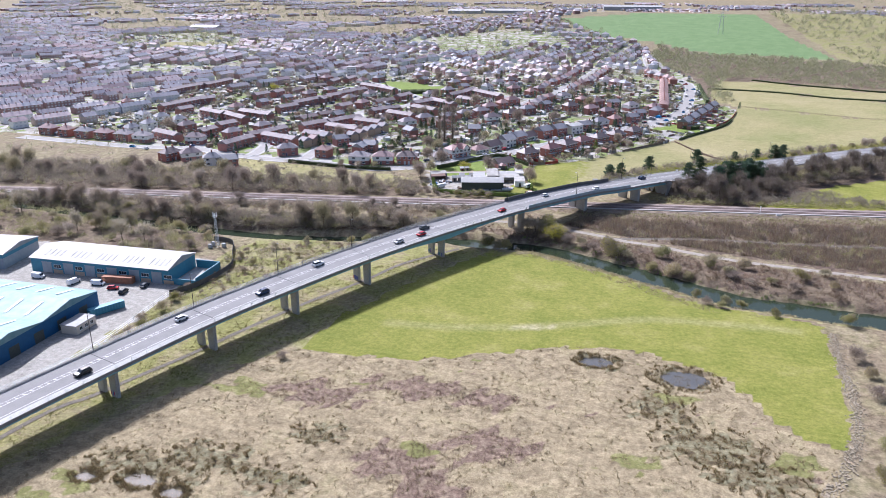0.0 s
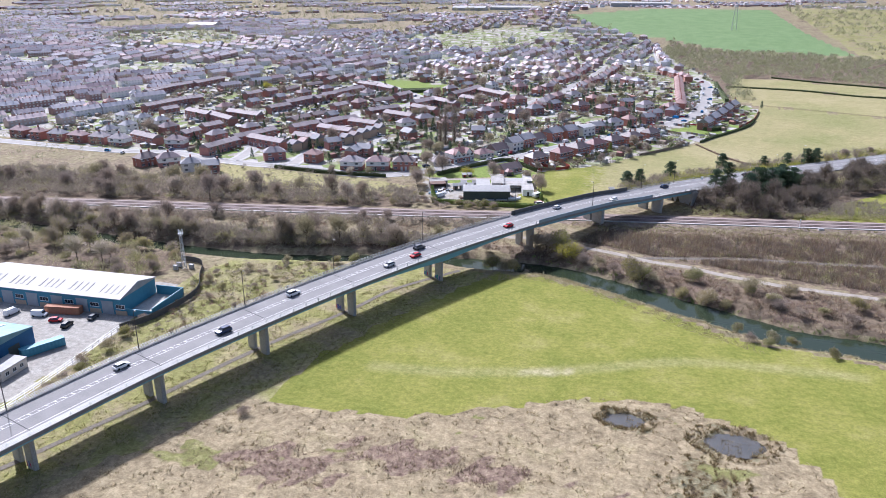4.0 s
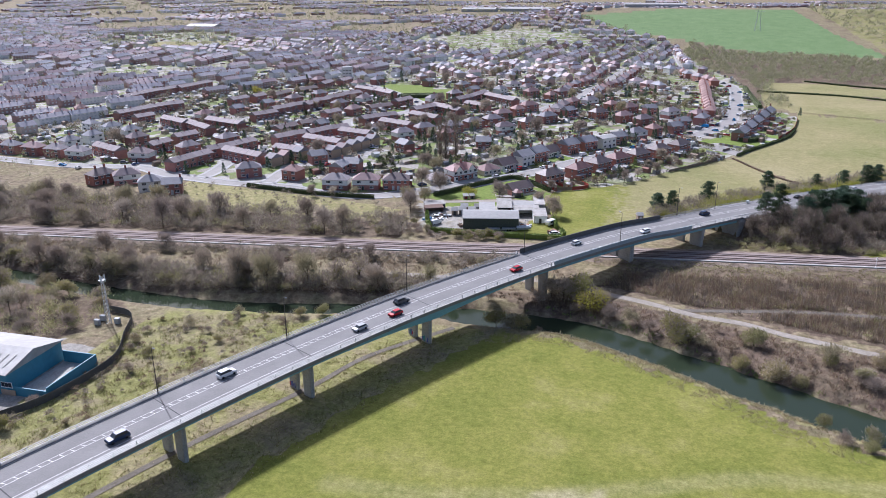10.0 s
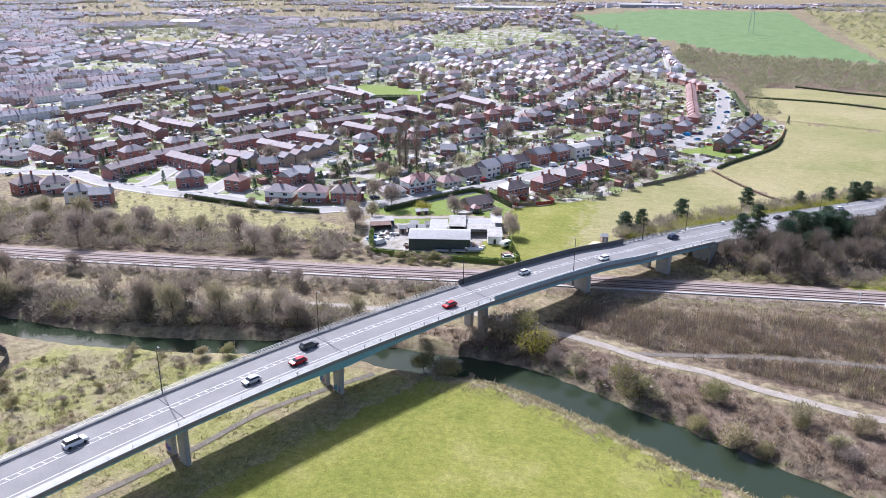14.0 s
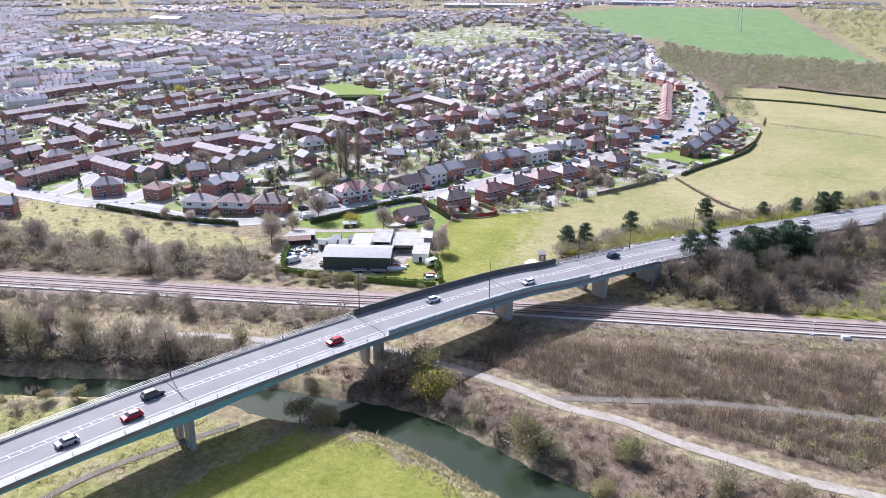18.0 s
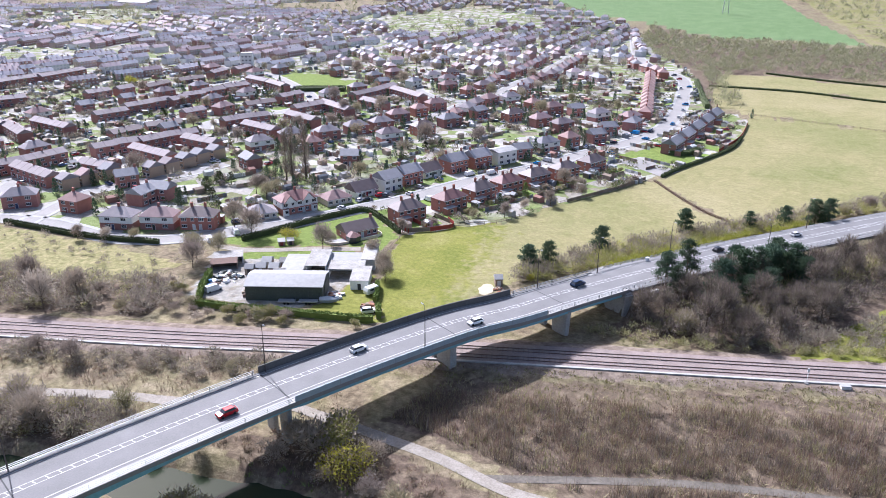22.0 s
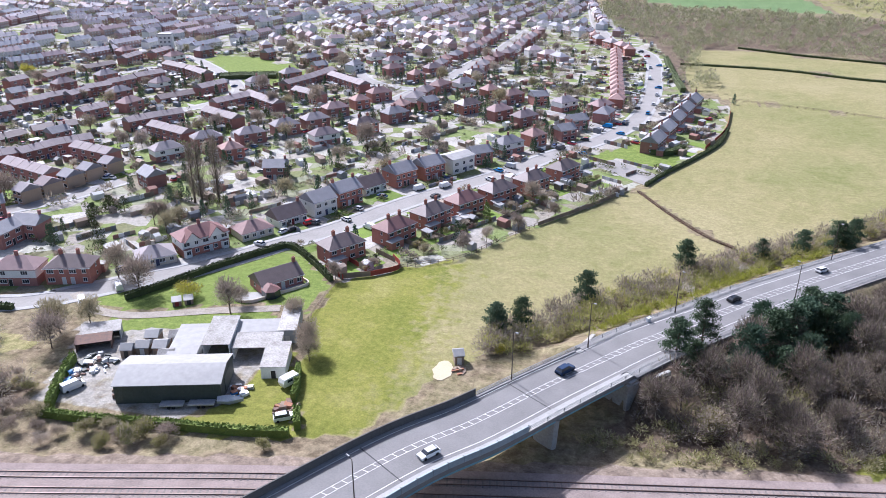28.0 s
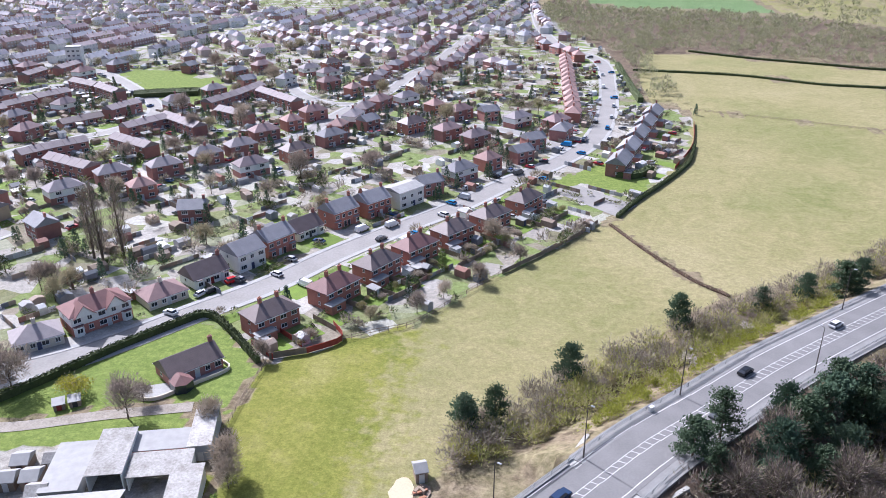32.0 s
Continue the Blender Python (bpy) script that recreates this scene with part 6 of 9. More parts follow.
for dx, dy in ((-3, 1), (-2.5, -2), (2.6, 0.5)):
    cab = thing("equipment_cabinet", "pale grey telecom equipment cabinet in the compound", "cabinet", "telecom cabinets", at=pose(-157 + dx, 229 + dy, 0))
    part("body", Shape().box(-0.8, 0.8, -0.5, 0.5, 0.1, 1.8), M_GREYCLAD, cab)
    part("door", Shape().box(-0.7, 0.7, -0.54, -0.5, 0.2, 1.7), M_STEEL, cab)


def fence(pts, label, mat, h=1.5, step=2.5, group="fences", rails=2, solid=False):
    """Posts with rails or boards between them, along a line of places."""
    t = thing("fence", label, "fence", group)
    ln = Line(pts, 2.0)
    me = Shape().box(-0.06, 0.06, -0.06, 0.06, -0.1, h + 0.08).mesh("post", mat)
    for s in np.arange(0, ln.length, step):
        q, a = ln.at(s)
        part("post", me, None, t, "", Matrix.Translation((q[0], q[1], 0)) @ Matrix.Rotation(a, 4, "Z"))
        if solid:
            part("board_panel", ln.strip(Shape(), -0.03, 0.03, 0.08, h, s + 0.06, min(s + step - 0.06, ln.length), 3), mat, t)
    if not solid:
        for k in range(rails):
            part("rail", ln.strip(Shape(), -0.04, 0.04, h * (k + 1) / rails - 0.12, h * (k + 1) / rails, 0, None, 3), mat, t)
    return t


fence([(-146, 178), (-141, 188), (-139, 208), (-146, 222), (-153, 234), (-163, 236)], "dark steel palisade fence round the yard", M_DARKWALL, 2.2, 2.6, solid=True)
fence([(-150, 60), (-146, 110), (-144, 140), (-146, 178)], "grey steel mesh fence beside the yard", M_STEEL, 2.0, 3.0, rails=3)

# ---- the farmyard ----
barn = thing("barn", "large dark green barn with a shallow grey sheet roof", "barn", at=pose(-68.8, 352, 0, 0, 0, 14))
bw, bd = 22.5, 11.5
part("wall", Shape().box(-bw / 2, bw / 2, -bd / 2, bd / 2, -0.2, 4.7), M_DARKCLAD, barn)
arc = [(-bd / 2 - 0.4 + (bd + 0.8) * k / 10, 4.7 + 1.5 * (1 - abs((k - 5) / 5) ** 1.15)) for k in range(11)]
ring = lambda x: [(x, y, z) for y, z in arc] + [(x, y, z - 0.15) for y, z in arc[::-1]]  # noqa: E731
part("roof", Shape().hull([ring(-bw / 2 - 0.3), ring(0), ring(bw / 2 + 0.3)]), M_GREYROOF, barn)
for x in (-bw / 2, bw / 2 - 0.2):
    g = [(x, y, z - 0.15) for y, z in arc[1:-1]]
    part("gable", Shape().hull([[(x, -bd / 2, 4.6)] + g + [(x, bd / 2, 4.6)], [(x + 0.2, -bd / 2, 4.6)] + [(x + 0.2, b, c) for _, b, c in g] + [(x + 0.2, bd / 2, 4.6)]]), M_DARKCLAD, barn)
part("sliding_door", Shape().box(bw / 2, bw / 2 + 0.12, -2.5, 2.0, 0, 4.0), M_DARKCLAD, barn)
ribs = Shape()
for k in range(18):
    ribs.box(-bw / 2 + 0.4 + k * 1.28, -bw / 2 + 0.48 + k * 1.28, -bd / 2 - 0.04, -bd / 2, 0, 4.65)
part("cladding_ribs", ribs, M_DARKCLAD, barn)


def shed(x, y, w, d, h, deg, wall, roof, label, name="shed", rise=0.5, group="sheds", openfront=False):
    t = thing(name, label, "shed", group, at=pose(x, y, 0, 0, 0, deg))
    sh = Shape()
    if openfront:
        sh.box(-w / 2, w / 2, d / 2 - 0.2, d / 2, 0, h).box(-w / 2, -w / 2 + 0.2, -d / 2, d / 2, 0, h).box(w / 2 - 0.2, w / 2, -d / 2, d / 2, 0, h)
    else:
        sh.box(-w / 2, w / 2, -d / 2, d / 2, 0, h)
    part("wall", sh, wall, t)
    if rise > 1.0:
        part("roof", roof_shape(w, d, h, rise, False, 0.2), roof, t)
    else:
        part("roof", Shape().hull([[(-w / 2 - 0.2, -d / 2 - 0.2, h), (w / 2 + 0.2, -d / 2 - 0.2, h), (w / 2 + 0.2, d / 2 + 0.2, h + rise), (-w / 2 - 0.2, d / 2 + 0.2, h + rise)], [(-w / 2 - 0.2, -d / 2 - 0.2, h + 0.12), (w / 2 + 0.2, -d / 2 - 0.2, h + 0.12), (w / 2 + 0.2, d / 2 + 0.2, h + rise + 0.12), (-w / 2 - 0.2, d / 2 + 0.2, h + rise + 0.12)]]), roof, t)
    if not openfront:
        part("door", Shape().box(-0.5, 0.5, -d / 2 - 0.06, -d / 2, 0, min(2.0, h - 0.1)), M_DOOR, t)
    return t


shed(-67, 370.5, 6.2, 12.5, 4.0, 14, M_RENDER, M_YARDROOF, "white-roofed tall outbuilding with open front", rise=0.6, openfront=True)
shed(-73.8, 367, 6.6, 13, 2.8, 14, M_GREYCLAD, M_GREYROOF, "low outbuilding under a weathered grey sheet roof")
shed(-60, 376, 12, 5.2, 3.0, 14, M_REDBRICK, M_GREYROOF, "long brick outbuilding with dark grey roof")
shed(-57.2, 369.5, 11, 6, 3.0, 14, M_RENDER, M_YARDROOF, "white sheet-roofed open-fronted cart shed", openfront=True)
shed(-50.5, 364.5, 5.5, 10, 3.0, 14, M_RENDER, M_YARDROOF, "white sheet-roofed low outbuilding")
shed(-53.5, 380.5, 4.2, 12, 3.6, 14, M_GREYCLAD, M_YARDROOF, "narrow shed with a bright pale roof")
for x, y, w, d in ((-80, 365, 3, 4), (-79, 370, 2.5, 3.5), (-76.5, 361.5, 3.4, 3.4), (-84, 364, 3, 3.5), (-84.5, 369, 3, 4), (-87, 362, 2.6, 3)):
    shed(x, y, w, d, 2.1, 14, M_WOOD, M_YARDROOF if x > -80 else M_GREYROOF, "small weathered yard shed", rise=1.2)
shed(-98, 368, 9, 4.5, 2.6, 28, M_GREYCLAD, M_YARDROOF, "open lean-to stacked with scrap", openfront=True)
shed(-97, 363.5, 8, 3.5, 2.2, 28, M_RUST, M_RUST, "rusty lean-to beside the drive", openfront=True)


def pile(x, y, r, mats, label, n=26, name="scrap_heap", category="scrap"):
    """A heap of boards, drums and sheets."""
    t = thing(name, label, category, at=pose(x, y, 0))
    rg = random.Random(int(x * 7 + y))
    for k in range(n):
        a, d = rg.uniform(0, 6.28), r * math.sqrt(rg.random())
        w, l, h = rg.uniform(0.3, 1.6), rg.uniform(0.4, 2.2), rg.uniform(0.15, 0.9)
        z = max(0.0, 0.5 * (r - d) * rg.random() * 0.5)
        part("piece", Shape().box(-w / 2, w / 2, -l / 2, l / 2, 0, h, taper=0.05), rg.choice(mats), t, "", pose(d * math.cos(a), d * math.sin(a), z, rg.uniform(-8, 8), rg.uniform(-8, 8), rg.uniform(0, 180)))


pile(-92, 357, 4.5, (M_RUST, M_GREYCLAD, M_WHITE, M_DARKCLAD), "heap of rusty scrap and timber by the drive", 40)
pile(-95, 351, 3.5, (M_RUST, M_STEEL, M_TARP, M_WHITE), "heap of scrap metal and sheets", 30)
pile(-42, 349, 2.6, (M_RUST, M_WOOD, M_ORANGE), "bonfire heap of timber and rust-red scrap", 26)
pile(-54.5, 353, 2.6, (M_TARP, M_ORANGE, M_STEEL, M_WHITE), "blue and orange machinery parts beside the barn", 18)
pile(-79.5, 347.5, 1.8, (M_RUST, M_WOOD), "timber offcuts against the barn", 12)
for x, y, w in ((-66, 345.2, 5), (-60, 346.8, 5.5)):
    t = thing("flat_trailer", "grey flatbed trailer parked against the barn", "trailer", "flat trailers", at=pose(x, y, 0, 0, 0, 14))
    part("bed", Shape().box(-w / 2, w / 2, -1, 1, 0.7, 0.95), M_STEEL, t)
    for sx in (-0.5, 0.5):
        for sy in (-0.9, 0.9):
            part("wheel", Shape().tube((sx, sy - 0.1, 0.35), (sx, sy + 0.1, 0.35), 0.35, None, 10), M_TYRE, t)
    part("drawbar", Shape().tube((w / 2, 0, 0.7), (w / 2 + 1.3, 0, 0.45), 0.07), M_STEEL, t)
boat = thing("covered_boat", "small boat under a pale grey cover on the grass", "boat", at=pose(-54.5, 349, 0, 0, 0, 10))
part("hull", Shape().hull([[(-2.6, -0.8, 0.3), (-2.6, 0.8, 0.3), (-2.6, 1.0, 1.1), (-2.6, -1.0, 1.1)], [(0, -0.9, 0.2), (0, 0.9, 0.2), (0, 1.15, 1.2), (0, -1.15, 1.2)], [(2.8, -0.1, 0.6), (2.8, 0.1, 0.6), (2.8, 0.15, 1.3), (2.8, -0.15, 1.3)]]), M_GREYCLAD, boat)
part("cover", Shape().hull([[(-2.7, -1.05, 1.1), (-2.7, 1.05, 1.1), (-2.7, 0, 1.7)], [(0, -1.2, 1.2), (0, 1.2, 1.2), (0, 0, 2.1)], [(2.9, -0.15, 1.3), (2.9, 0.15, 1.3), (2.9, 0, 1.5)]]), M_STEEL, boat)
van = thing("caravan", "small cream touring caravan on the grass", "caravan", at=pose(-44.8, 358, 0, 0, 0, 60))
part("body", Shape().hull([[(x, -1.05, z) for x, z in ((-2.1, 0.6), (2.1, 0.6), (2.3, 1.6), (1.9, 2.5), (-1.9, 2.5), (-2.3, 1.6))], [(x, 1.05, z) for x, z in ((-2.1, 0.6), (2.1, 0.6), (2.3, 1.6), (1.9, 2.5), (-1.9, 2.5), (-2.3, 1.6))]]), M_RENDER, van)
part("window", Shape().box(-1.2, 0.2, -1.09, -1.05, 1.5, 2.1), M_GLASS, van)
for sy in (-0.95, 0.95):
    part("wheel", Shape().tube((0, sy - 0.1, 0.35), (0, sy + 0.1, 0.35), 0.35, None, 10), M_TYRE, van)
for x, y in ((-88.8, 387.2), (-86.2, 388.8)):
    shed(x, y, 2.2, 1.8, 1.4, 30, M_WOOD, M_METALROOF, "little pale-roofed hutch on the lawn", "hutch", 0.7)

# golf hut and bunker on the field
bunk = Shape()
bunk.prism([(-12.6 + 2.2 * math.cos(k * 0.45) * (1 + 0.15 * math.sin(3 * k)), 370.5 + 4.2 * math.sin(k * 0.45)) for k in range(14)], -0.2, 0.1)
single("sand_patch", bunk, M_SAND, "pale sandy patch worn in the grass", "sand", kind="structure")
shed(-9.8, 375, 2.2, 3.2, 2.4, 20, M_WOOD, M_GREYROOF, "small dark timber hut with pitched grey roof", rise=1.1)
pile(-8.8, 371, 1.6, (M_WOOD, M_ORANGE), "stack of brown timber pallets", 12, "pallet_stack", "pallets")
# road-side cabinet
cab = thing("roadside_cabinet", "small white roadside equipment cabinet", "cabinet", at=pose(33.5, 392.5, 5.7, 0, 0, 45))
part("body", Shape().box(-0.5, 0.5, -0.35, 0.35, 0, 1.3), M_WHITE, cab)
part("lid", Shape().box(-0.55, 0.55, -0.4, 0.4, 1.3, 1.38), M_WHITE, cab)

# fences and walls by the fields
fence([(-51, 384), (-51.5, 396), (-51, 409)], "weathered post and rail fence between lawn and field", M_WOOD, 1.3, 2.2)
fence([(-51, 411), (-43, 414.5)], "dark board fence at the garden end", M_WOOD, 1.8, 2.0, solid=True)
fence([(-43, 414.5), (-36, 421), (-40, 428)], "red-stained garden fence with concrete posts", M_REDWOOD, 1.7, 2.0, solid=True)
fence([(-36, 421), (-28, 426), (-20, 431), (-9, 448), (1, 463)], "grey slatted garden fence along the field", M_WOOD, 1.4, 2.4)
fence([(1, 463), (20, 488), (31, 506)], "weathered garden fence along the field", M_WOOD, 1.5, 2.6, solid=True)
fence([(90, 674), (136, 656), (175, 640), (260, 620)], "post and wire fence between two fields", M_WOOD, 1.2, 4.0)
fence([(66, 569), (79, 604), (87, 645)], "board fences at the garden ends", M_REDWOOD, 1.6, 3.0, solid=True)
car_park = Shape().prism([(15, 538), (26, 545), (46, 525), (38, 513)], -0.2, 0.07)
single("car_park", car_park, M_STREET, "empty grey tarmac parking plot", "car park", kind="structure")


# ---- cars ----
WHEEL = Shape().tube((0, -0.11, 0), (0, 0.11, 0), 0.32, None, 12).mesh("tyre", M_TYRE)
RIM = Shape().tube((0, -0.12, 0), (0, 0.12, 0), 0.2, None, 10).mesh("rim", M_STEEL)
LAMP = Shape().box(-0.03, 0.03, -0.2, 0.2, -0.08, 0.08).mesh("headlight", gloss("lamp_glass", (0.6, 0.6, 0.6), 0.1))
TAIL = Shape().box(-0.03, 0.03, -0.14, 0.14, -0.12, 0.12).mesh("tail_light", gloss("tail_glass", (0.3, 0.01, 0.01), 0.2))
BODIES = {}


def car_mesh(kind, paint):
    key = (kind, paint.name)
    if key not in BODIES:
        k = {"hatch": (2.05, 0.86, 0.95, 1.45, (-1.95, -1.35, 0.55, 1.15)), "suv": (2.25, 0.92, 1.08, 1.7, (-2.15, -1.75, 0.5, 1.15)), "van": (2.5, 0.98, 1.15, 2.05, (-2.45, -2.4, 1.05, 1.75))}[kind]
        l, w, belt, top, (r0, r1, f1, f0) = k
        prof = [(-l, 0.3), (-l - 0.03, 0.62), (-l + 0.04, belt), (f0, belt), (l - 0.15, belt - 0.16), (l, 0.66), (l - 0.03, 0.3)]
        body = Shape().hull([[(x, -w + 0.07, z) for x, z in prof], [(x, -w, min(z, 0.8) if z > 0.8 else z) for x, z in prof], [(x, w, min(z, 0.8) if z > 0.8 else z) for x, z in prof], [(x, w - 0.07, z) for x, z in prof]][0:1] + [[(x, w - 0.07, z) for x, z in prof]])
        side = Shape().hull([[(x, -w, z * (0.86 if z > 0.8 else 1)) for x, z in prof], [(x, w, z * (0.86 if z > 0.8 else 1)) for x, z in prof]])
        cabin = Shape().hull([[(r0, -w + 0.08, belt - 0.04), (f0, -w + 0.08, belt - 0.04), (f0, w - 0.08, belt - 0.04), (r0, w - 0.08, belt - 0.04)], [(r1, -w + 0.24, top - 0.06), (f1, -w + 0.24, top - 0.06), (f1, w - 0.24, top - 0.06), (r1, w - 0.24, top - 0.06)]])
        roof = Shape().box(r1 - 0.03, f1 + 0.03, -w + 0.22, w - 0.22, top - 0.07, top, taper=0.05)
        body.v, nv = body.v + side.v, len(body.v)
        body.f += [tuple(i + nv for i in q) for q in side.f]
        body.mi += side.mi
        BODIES[key] = (body.mesh("body", paint), cabin.mesh("cabin", paint if kind == "van" else M_GLASS), roof.mesh("roof_panel", paint), l, w)
    return BODIES[key]


CARS = {}
PAINT_WORDS = ("white", "black", "red", "silver", "navy", "grey", "bright blue")


def car(kind, p, m, where="parked beside a house", group="parked cars"):
    key = (kind, p)
    if key in CARS:
        ob = copy_thing(CARS[key], m)
        tagged(ob, f"{PAINT_WORDS[p]} {'van' if kind == 'van' else 'car'} {where}", "", group)
        return ob
    body, cabin, roof, l, w = car_mesh(kind, CAR_PAINTS[p])
    t = thing("van" if kind == "van" else "car", f"{PAINT_WORDS[p]} {'van' if kind == 'van' else 'car'} {where}", "van" if kind == "van" else "car", group, at=m)
    part("body", body, None, t)
    part("cabin", cabin, None, t, "dark glazed cabin" if kind != "van" else "")
    part("roof_panel", roof, None, t)
    for sx in (-l + 0.8, l - 0.8):
        for sy in (-w + 0.08, w - 0.08):
            wh = part("wheel", WHEEL, None, t, "", Matrix.Translation((sx, sy, 0.32)))
    if kind == "van":
        part("windscreen", Shape().box(1.2, 1.72, -0.75, 0.75, 1.2, 1.8, taper=0.05), M_GLASS, t)
    CARS[key] = t
    return t


for s, lane, kind, p in ((ROAD.near(-124, 108), 1, "suv", 1), (ROAD.near(-113, 140), -1, "hatch", 0), (ROAD.near(-103, 167), 1, "suv", 4), (ROAD.near(-92, 192), -1, "suv", 0), (ROAD.near(-76, 225), 1, "hatch", 3), (ROAD.near(-70, 235), 1, "hatch", 2),
                         (ROAD.near(-66, 241), -1, "suv", 5), (ROAD.near(-45, 276), 1, "hatch", 2), (ROAD.near(-27, 305), -1, "hatch", 0), (ROAD.near(-8, 331), 1, "hatch", 0), (ROAD.near(17, 362), -1, "suv", 4), (ROAD.near(44, 394), 1, "hatch", 5),
                         (ROAD.near(58, 409), -1, "hatch", 1), (ROAD.near(84, 433), -1, "hatch", 0)):
    q, h = ROAD.at(s, -2.45 * lane * -1)
    car(kind, p, Matrix.Translation((q[0], q[1], q[2] + 0.01)) @ Matrix.Rotation(h + (math.pi if lane > 0 else 0), 4, "Z"), "on the road bridge", "cars on the road")
rg = random.Random(9)
n_cars = 0
for ln, half in TOWN_ROADS:
    s = 8.0
    while s < min(ln.length - 5, 620):
        for side in (-1, 1):
            if rg.random() < 0.42 and n_cars < 52:
                q, h = ln.at(s + rg.uniform(-2, 2), side * (half - 1.0 if rg.random() < 0.35 else half + rg.uniform(3.0, 5.0)))
                inline = rg.random() < 0.5
                if free(q[0], q[1], 2.6) and q[1] < 860 and q[0] > -330 and not within(LAWN, q[0], q[1]):
                    car(rg.choice(("hatch", "hatch", "suv", "suv", "van")), rg.choice((0, 0, 1, 2, 3, 3, 4, 5, 5, 6)), Matrix.Translation((q[0], q[1], 0.15)) @ Matrix.Rotation(h + (0 if inline else math.pi / 2), 4, "Z"))
                    n_cars += 1
        s += 9.5
for x, y, d, k, p in ((-178, 180, 10, "van", 0), (-188, 179, 80, "van", 0), (-170, 178, 20, "hatch", 2), (-164, 176, 100, "suv", 1), (-205, 180, 0, "van", 0), (-91, 347, 60, "van", 0), (-41, 346, 30, "suv", 0), (-160, 183, 95, "hatch", 5)):
    car(k, p, pose(x, y, 0.02, 0, 0, d), "parked in a yard")


# cars parked all over the estate, too many to count
M_ALLCARS = shade("parked_car_paints", (1, 1, 1), (0.95, 0.95, 0.95), 1, 0.3, hues=[(0.75, 0.75, 0.75), (0.5, 0.51, 0.53), (0.03, 0.03, 0.035), (0.10, 0.105, 0.11), (0.7, 0.7, 0.7), (0.35, 0.02, 0.03), (0.04, 0.08, 0.2), (0.3, 0.31, 0.33)], isle=True, spec=0.5)
shells, cabins, rc = Shape(), Shape(), random.Random(31)
for ux, uy, ur in USED:
    if uy > 900 or ur < 3:
        continue
    for _ in range(3 if uy > 430 else 1):
        a = rc.uniform(0, 6.283)
        x, y = ux + (ur + rc.uniform(2.5, 6)) * math.cos(a), uy + (ur + rc.uniform(2.5, 6)) * math.sin(a)
        if not lawful(x, y) or not free(x, y, 2.6) or not off_road(x, y, -0.5) or rc.random() < 0.3 or within(BACK_GARDENS, x, y):
            continue
        b = district(x, y) + rc.choice((0, 1.57)) + rc.gauss(0, 0.08)
        c, s = math.cos(b), math.sin(b)
        C = lambda u, v, z: (x + u * c - v * s, y + u * s + v * c, z + 0.2)  # noqa: E731
        shells.hull([[C(u, v, 0.25) for u, v in ((-2, -0.85), (2, -0.85), (2, 0.85), (-2, 0.85))], [C(u, v, 0.7) for u, v in ((-2.05, -0.88), (2.05, -0.88), (2.05, 0.88), (-2.05, 0.88))], [C(u, v, 0.95) for u, v in ((-1.95, -0.8), (1.8, -0.78), (1.8, 0.78), (-1.95, 0.8))]])
        cabins.hull([[C(u, v, 0.94) for u, v in ((-1.8, -0.76), (1.0, -0.76), (1.0, 0.76), (-1.8, 0.76))], [C(u, v, 1.4) for u, v in ((-1.35, -0.6), (0.35, -0.6), (0.35, 0.6), (-1.35, 0.6))]])
        shells.hull([[C(u, v, 1.4) for u, v in ((-1.35, -0.6), (0.35, -0.6), (0.35, 0.6), (-1.35, 0.6))], [C(u, v, 1.47) for u, v in ((-1.25, -0.52), (0.25, -0.52), (0.25, 0.52), (-1.25, 0.52))]])
single("parked_cars", shells, M_ALLCARS, "cars of many colours parked between the houses", "cars", kind="stuff")
single("parked_car_cabins", cabins, M_GLASS, "dark glazed cabins of the parked cars", "cars", kind="stuff")


# ---- plants ----
def blades(sh, rg, cx, cy, cz, n, rx, rz, size, wid, up=0.5, mi=0, fill=0.55):
    """Thin twig-like blades over the outer part of a rounded, uneven crown."""
    for _ in range(n):
        a, e = rg.uniform(0, 6.283), math.asin(rg.uniform(-0.55, 1))
        k = rg.uniform(fill, 1.0) * (1 + 0.18 * math.sin(3 * a + e * 4))
        x, y, z = cx + rx * k * math.cos(a) * math.cos(e), cy + rx * k * math.sin(a) * math.cos(e), cz + rz * k * math.sin(e)
        dx, dy, dz = math.cos(a) * math.cos(e) + rg.gauss(0, 0.45), math.sin(a) * math.cos(e) + rg.gauss(0, 0.45), math.sin(e) + up + rg.gauss(0, 0.35)
        l = size * rg.uniform(0.6, 1.4) / (math.sqrt(dx * dx + dy * dy + dz * dz) + 0.01)
        b = rg.uniform(0, 6.283)
        wx, wy = wid * math.cos(b), wid * math.sin(b)
        sh.face([(x - wx, y - wy, z), (x + wx, y + wy, z + wid * 0.5), (x + dx * l, y + dy * l, z + dz * l)], mi)


def leaves(sh, rg, cx, cy, cz, n, rx, rz, size, mi=0, fill=0.6):
    for _ in range(n):
        a, e = rg.uniform(0, 6.283), math.asin(rg.uniform(-0.7, 1))
        k = rg.uniform(fill, 1.0)
        c = Vector((cx + rx * k * math.cos(a) * math.cos(e), cy + rx * k * math.sin(a) * math.cos(e), cz + rz * k * math.sin(e)))
        u = Vector((rg.gauss(0, 1), rg.gauss(0, 1), rg.gauss(0, 1))).normalized()
        v = u.orthogonal().normalized() * size * rg.uniform(0.5, 1.2)
        u = u * size * rg.uniform(0.5, 1.2)
        sh.face([c - u * 0.5 - v * 0.3, c + u * 0.5 - v * 0.5, c + u * 0.3 + v * 0.5], mi)


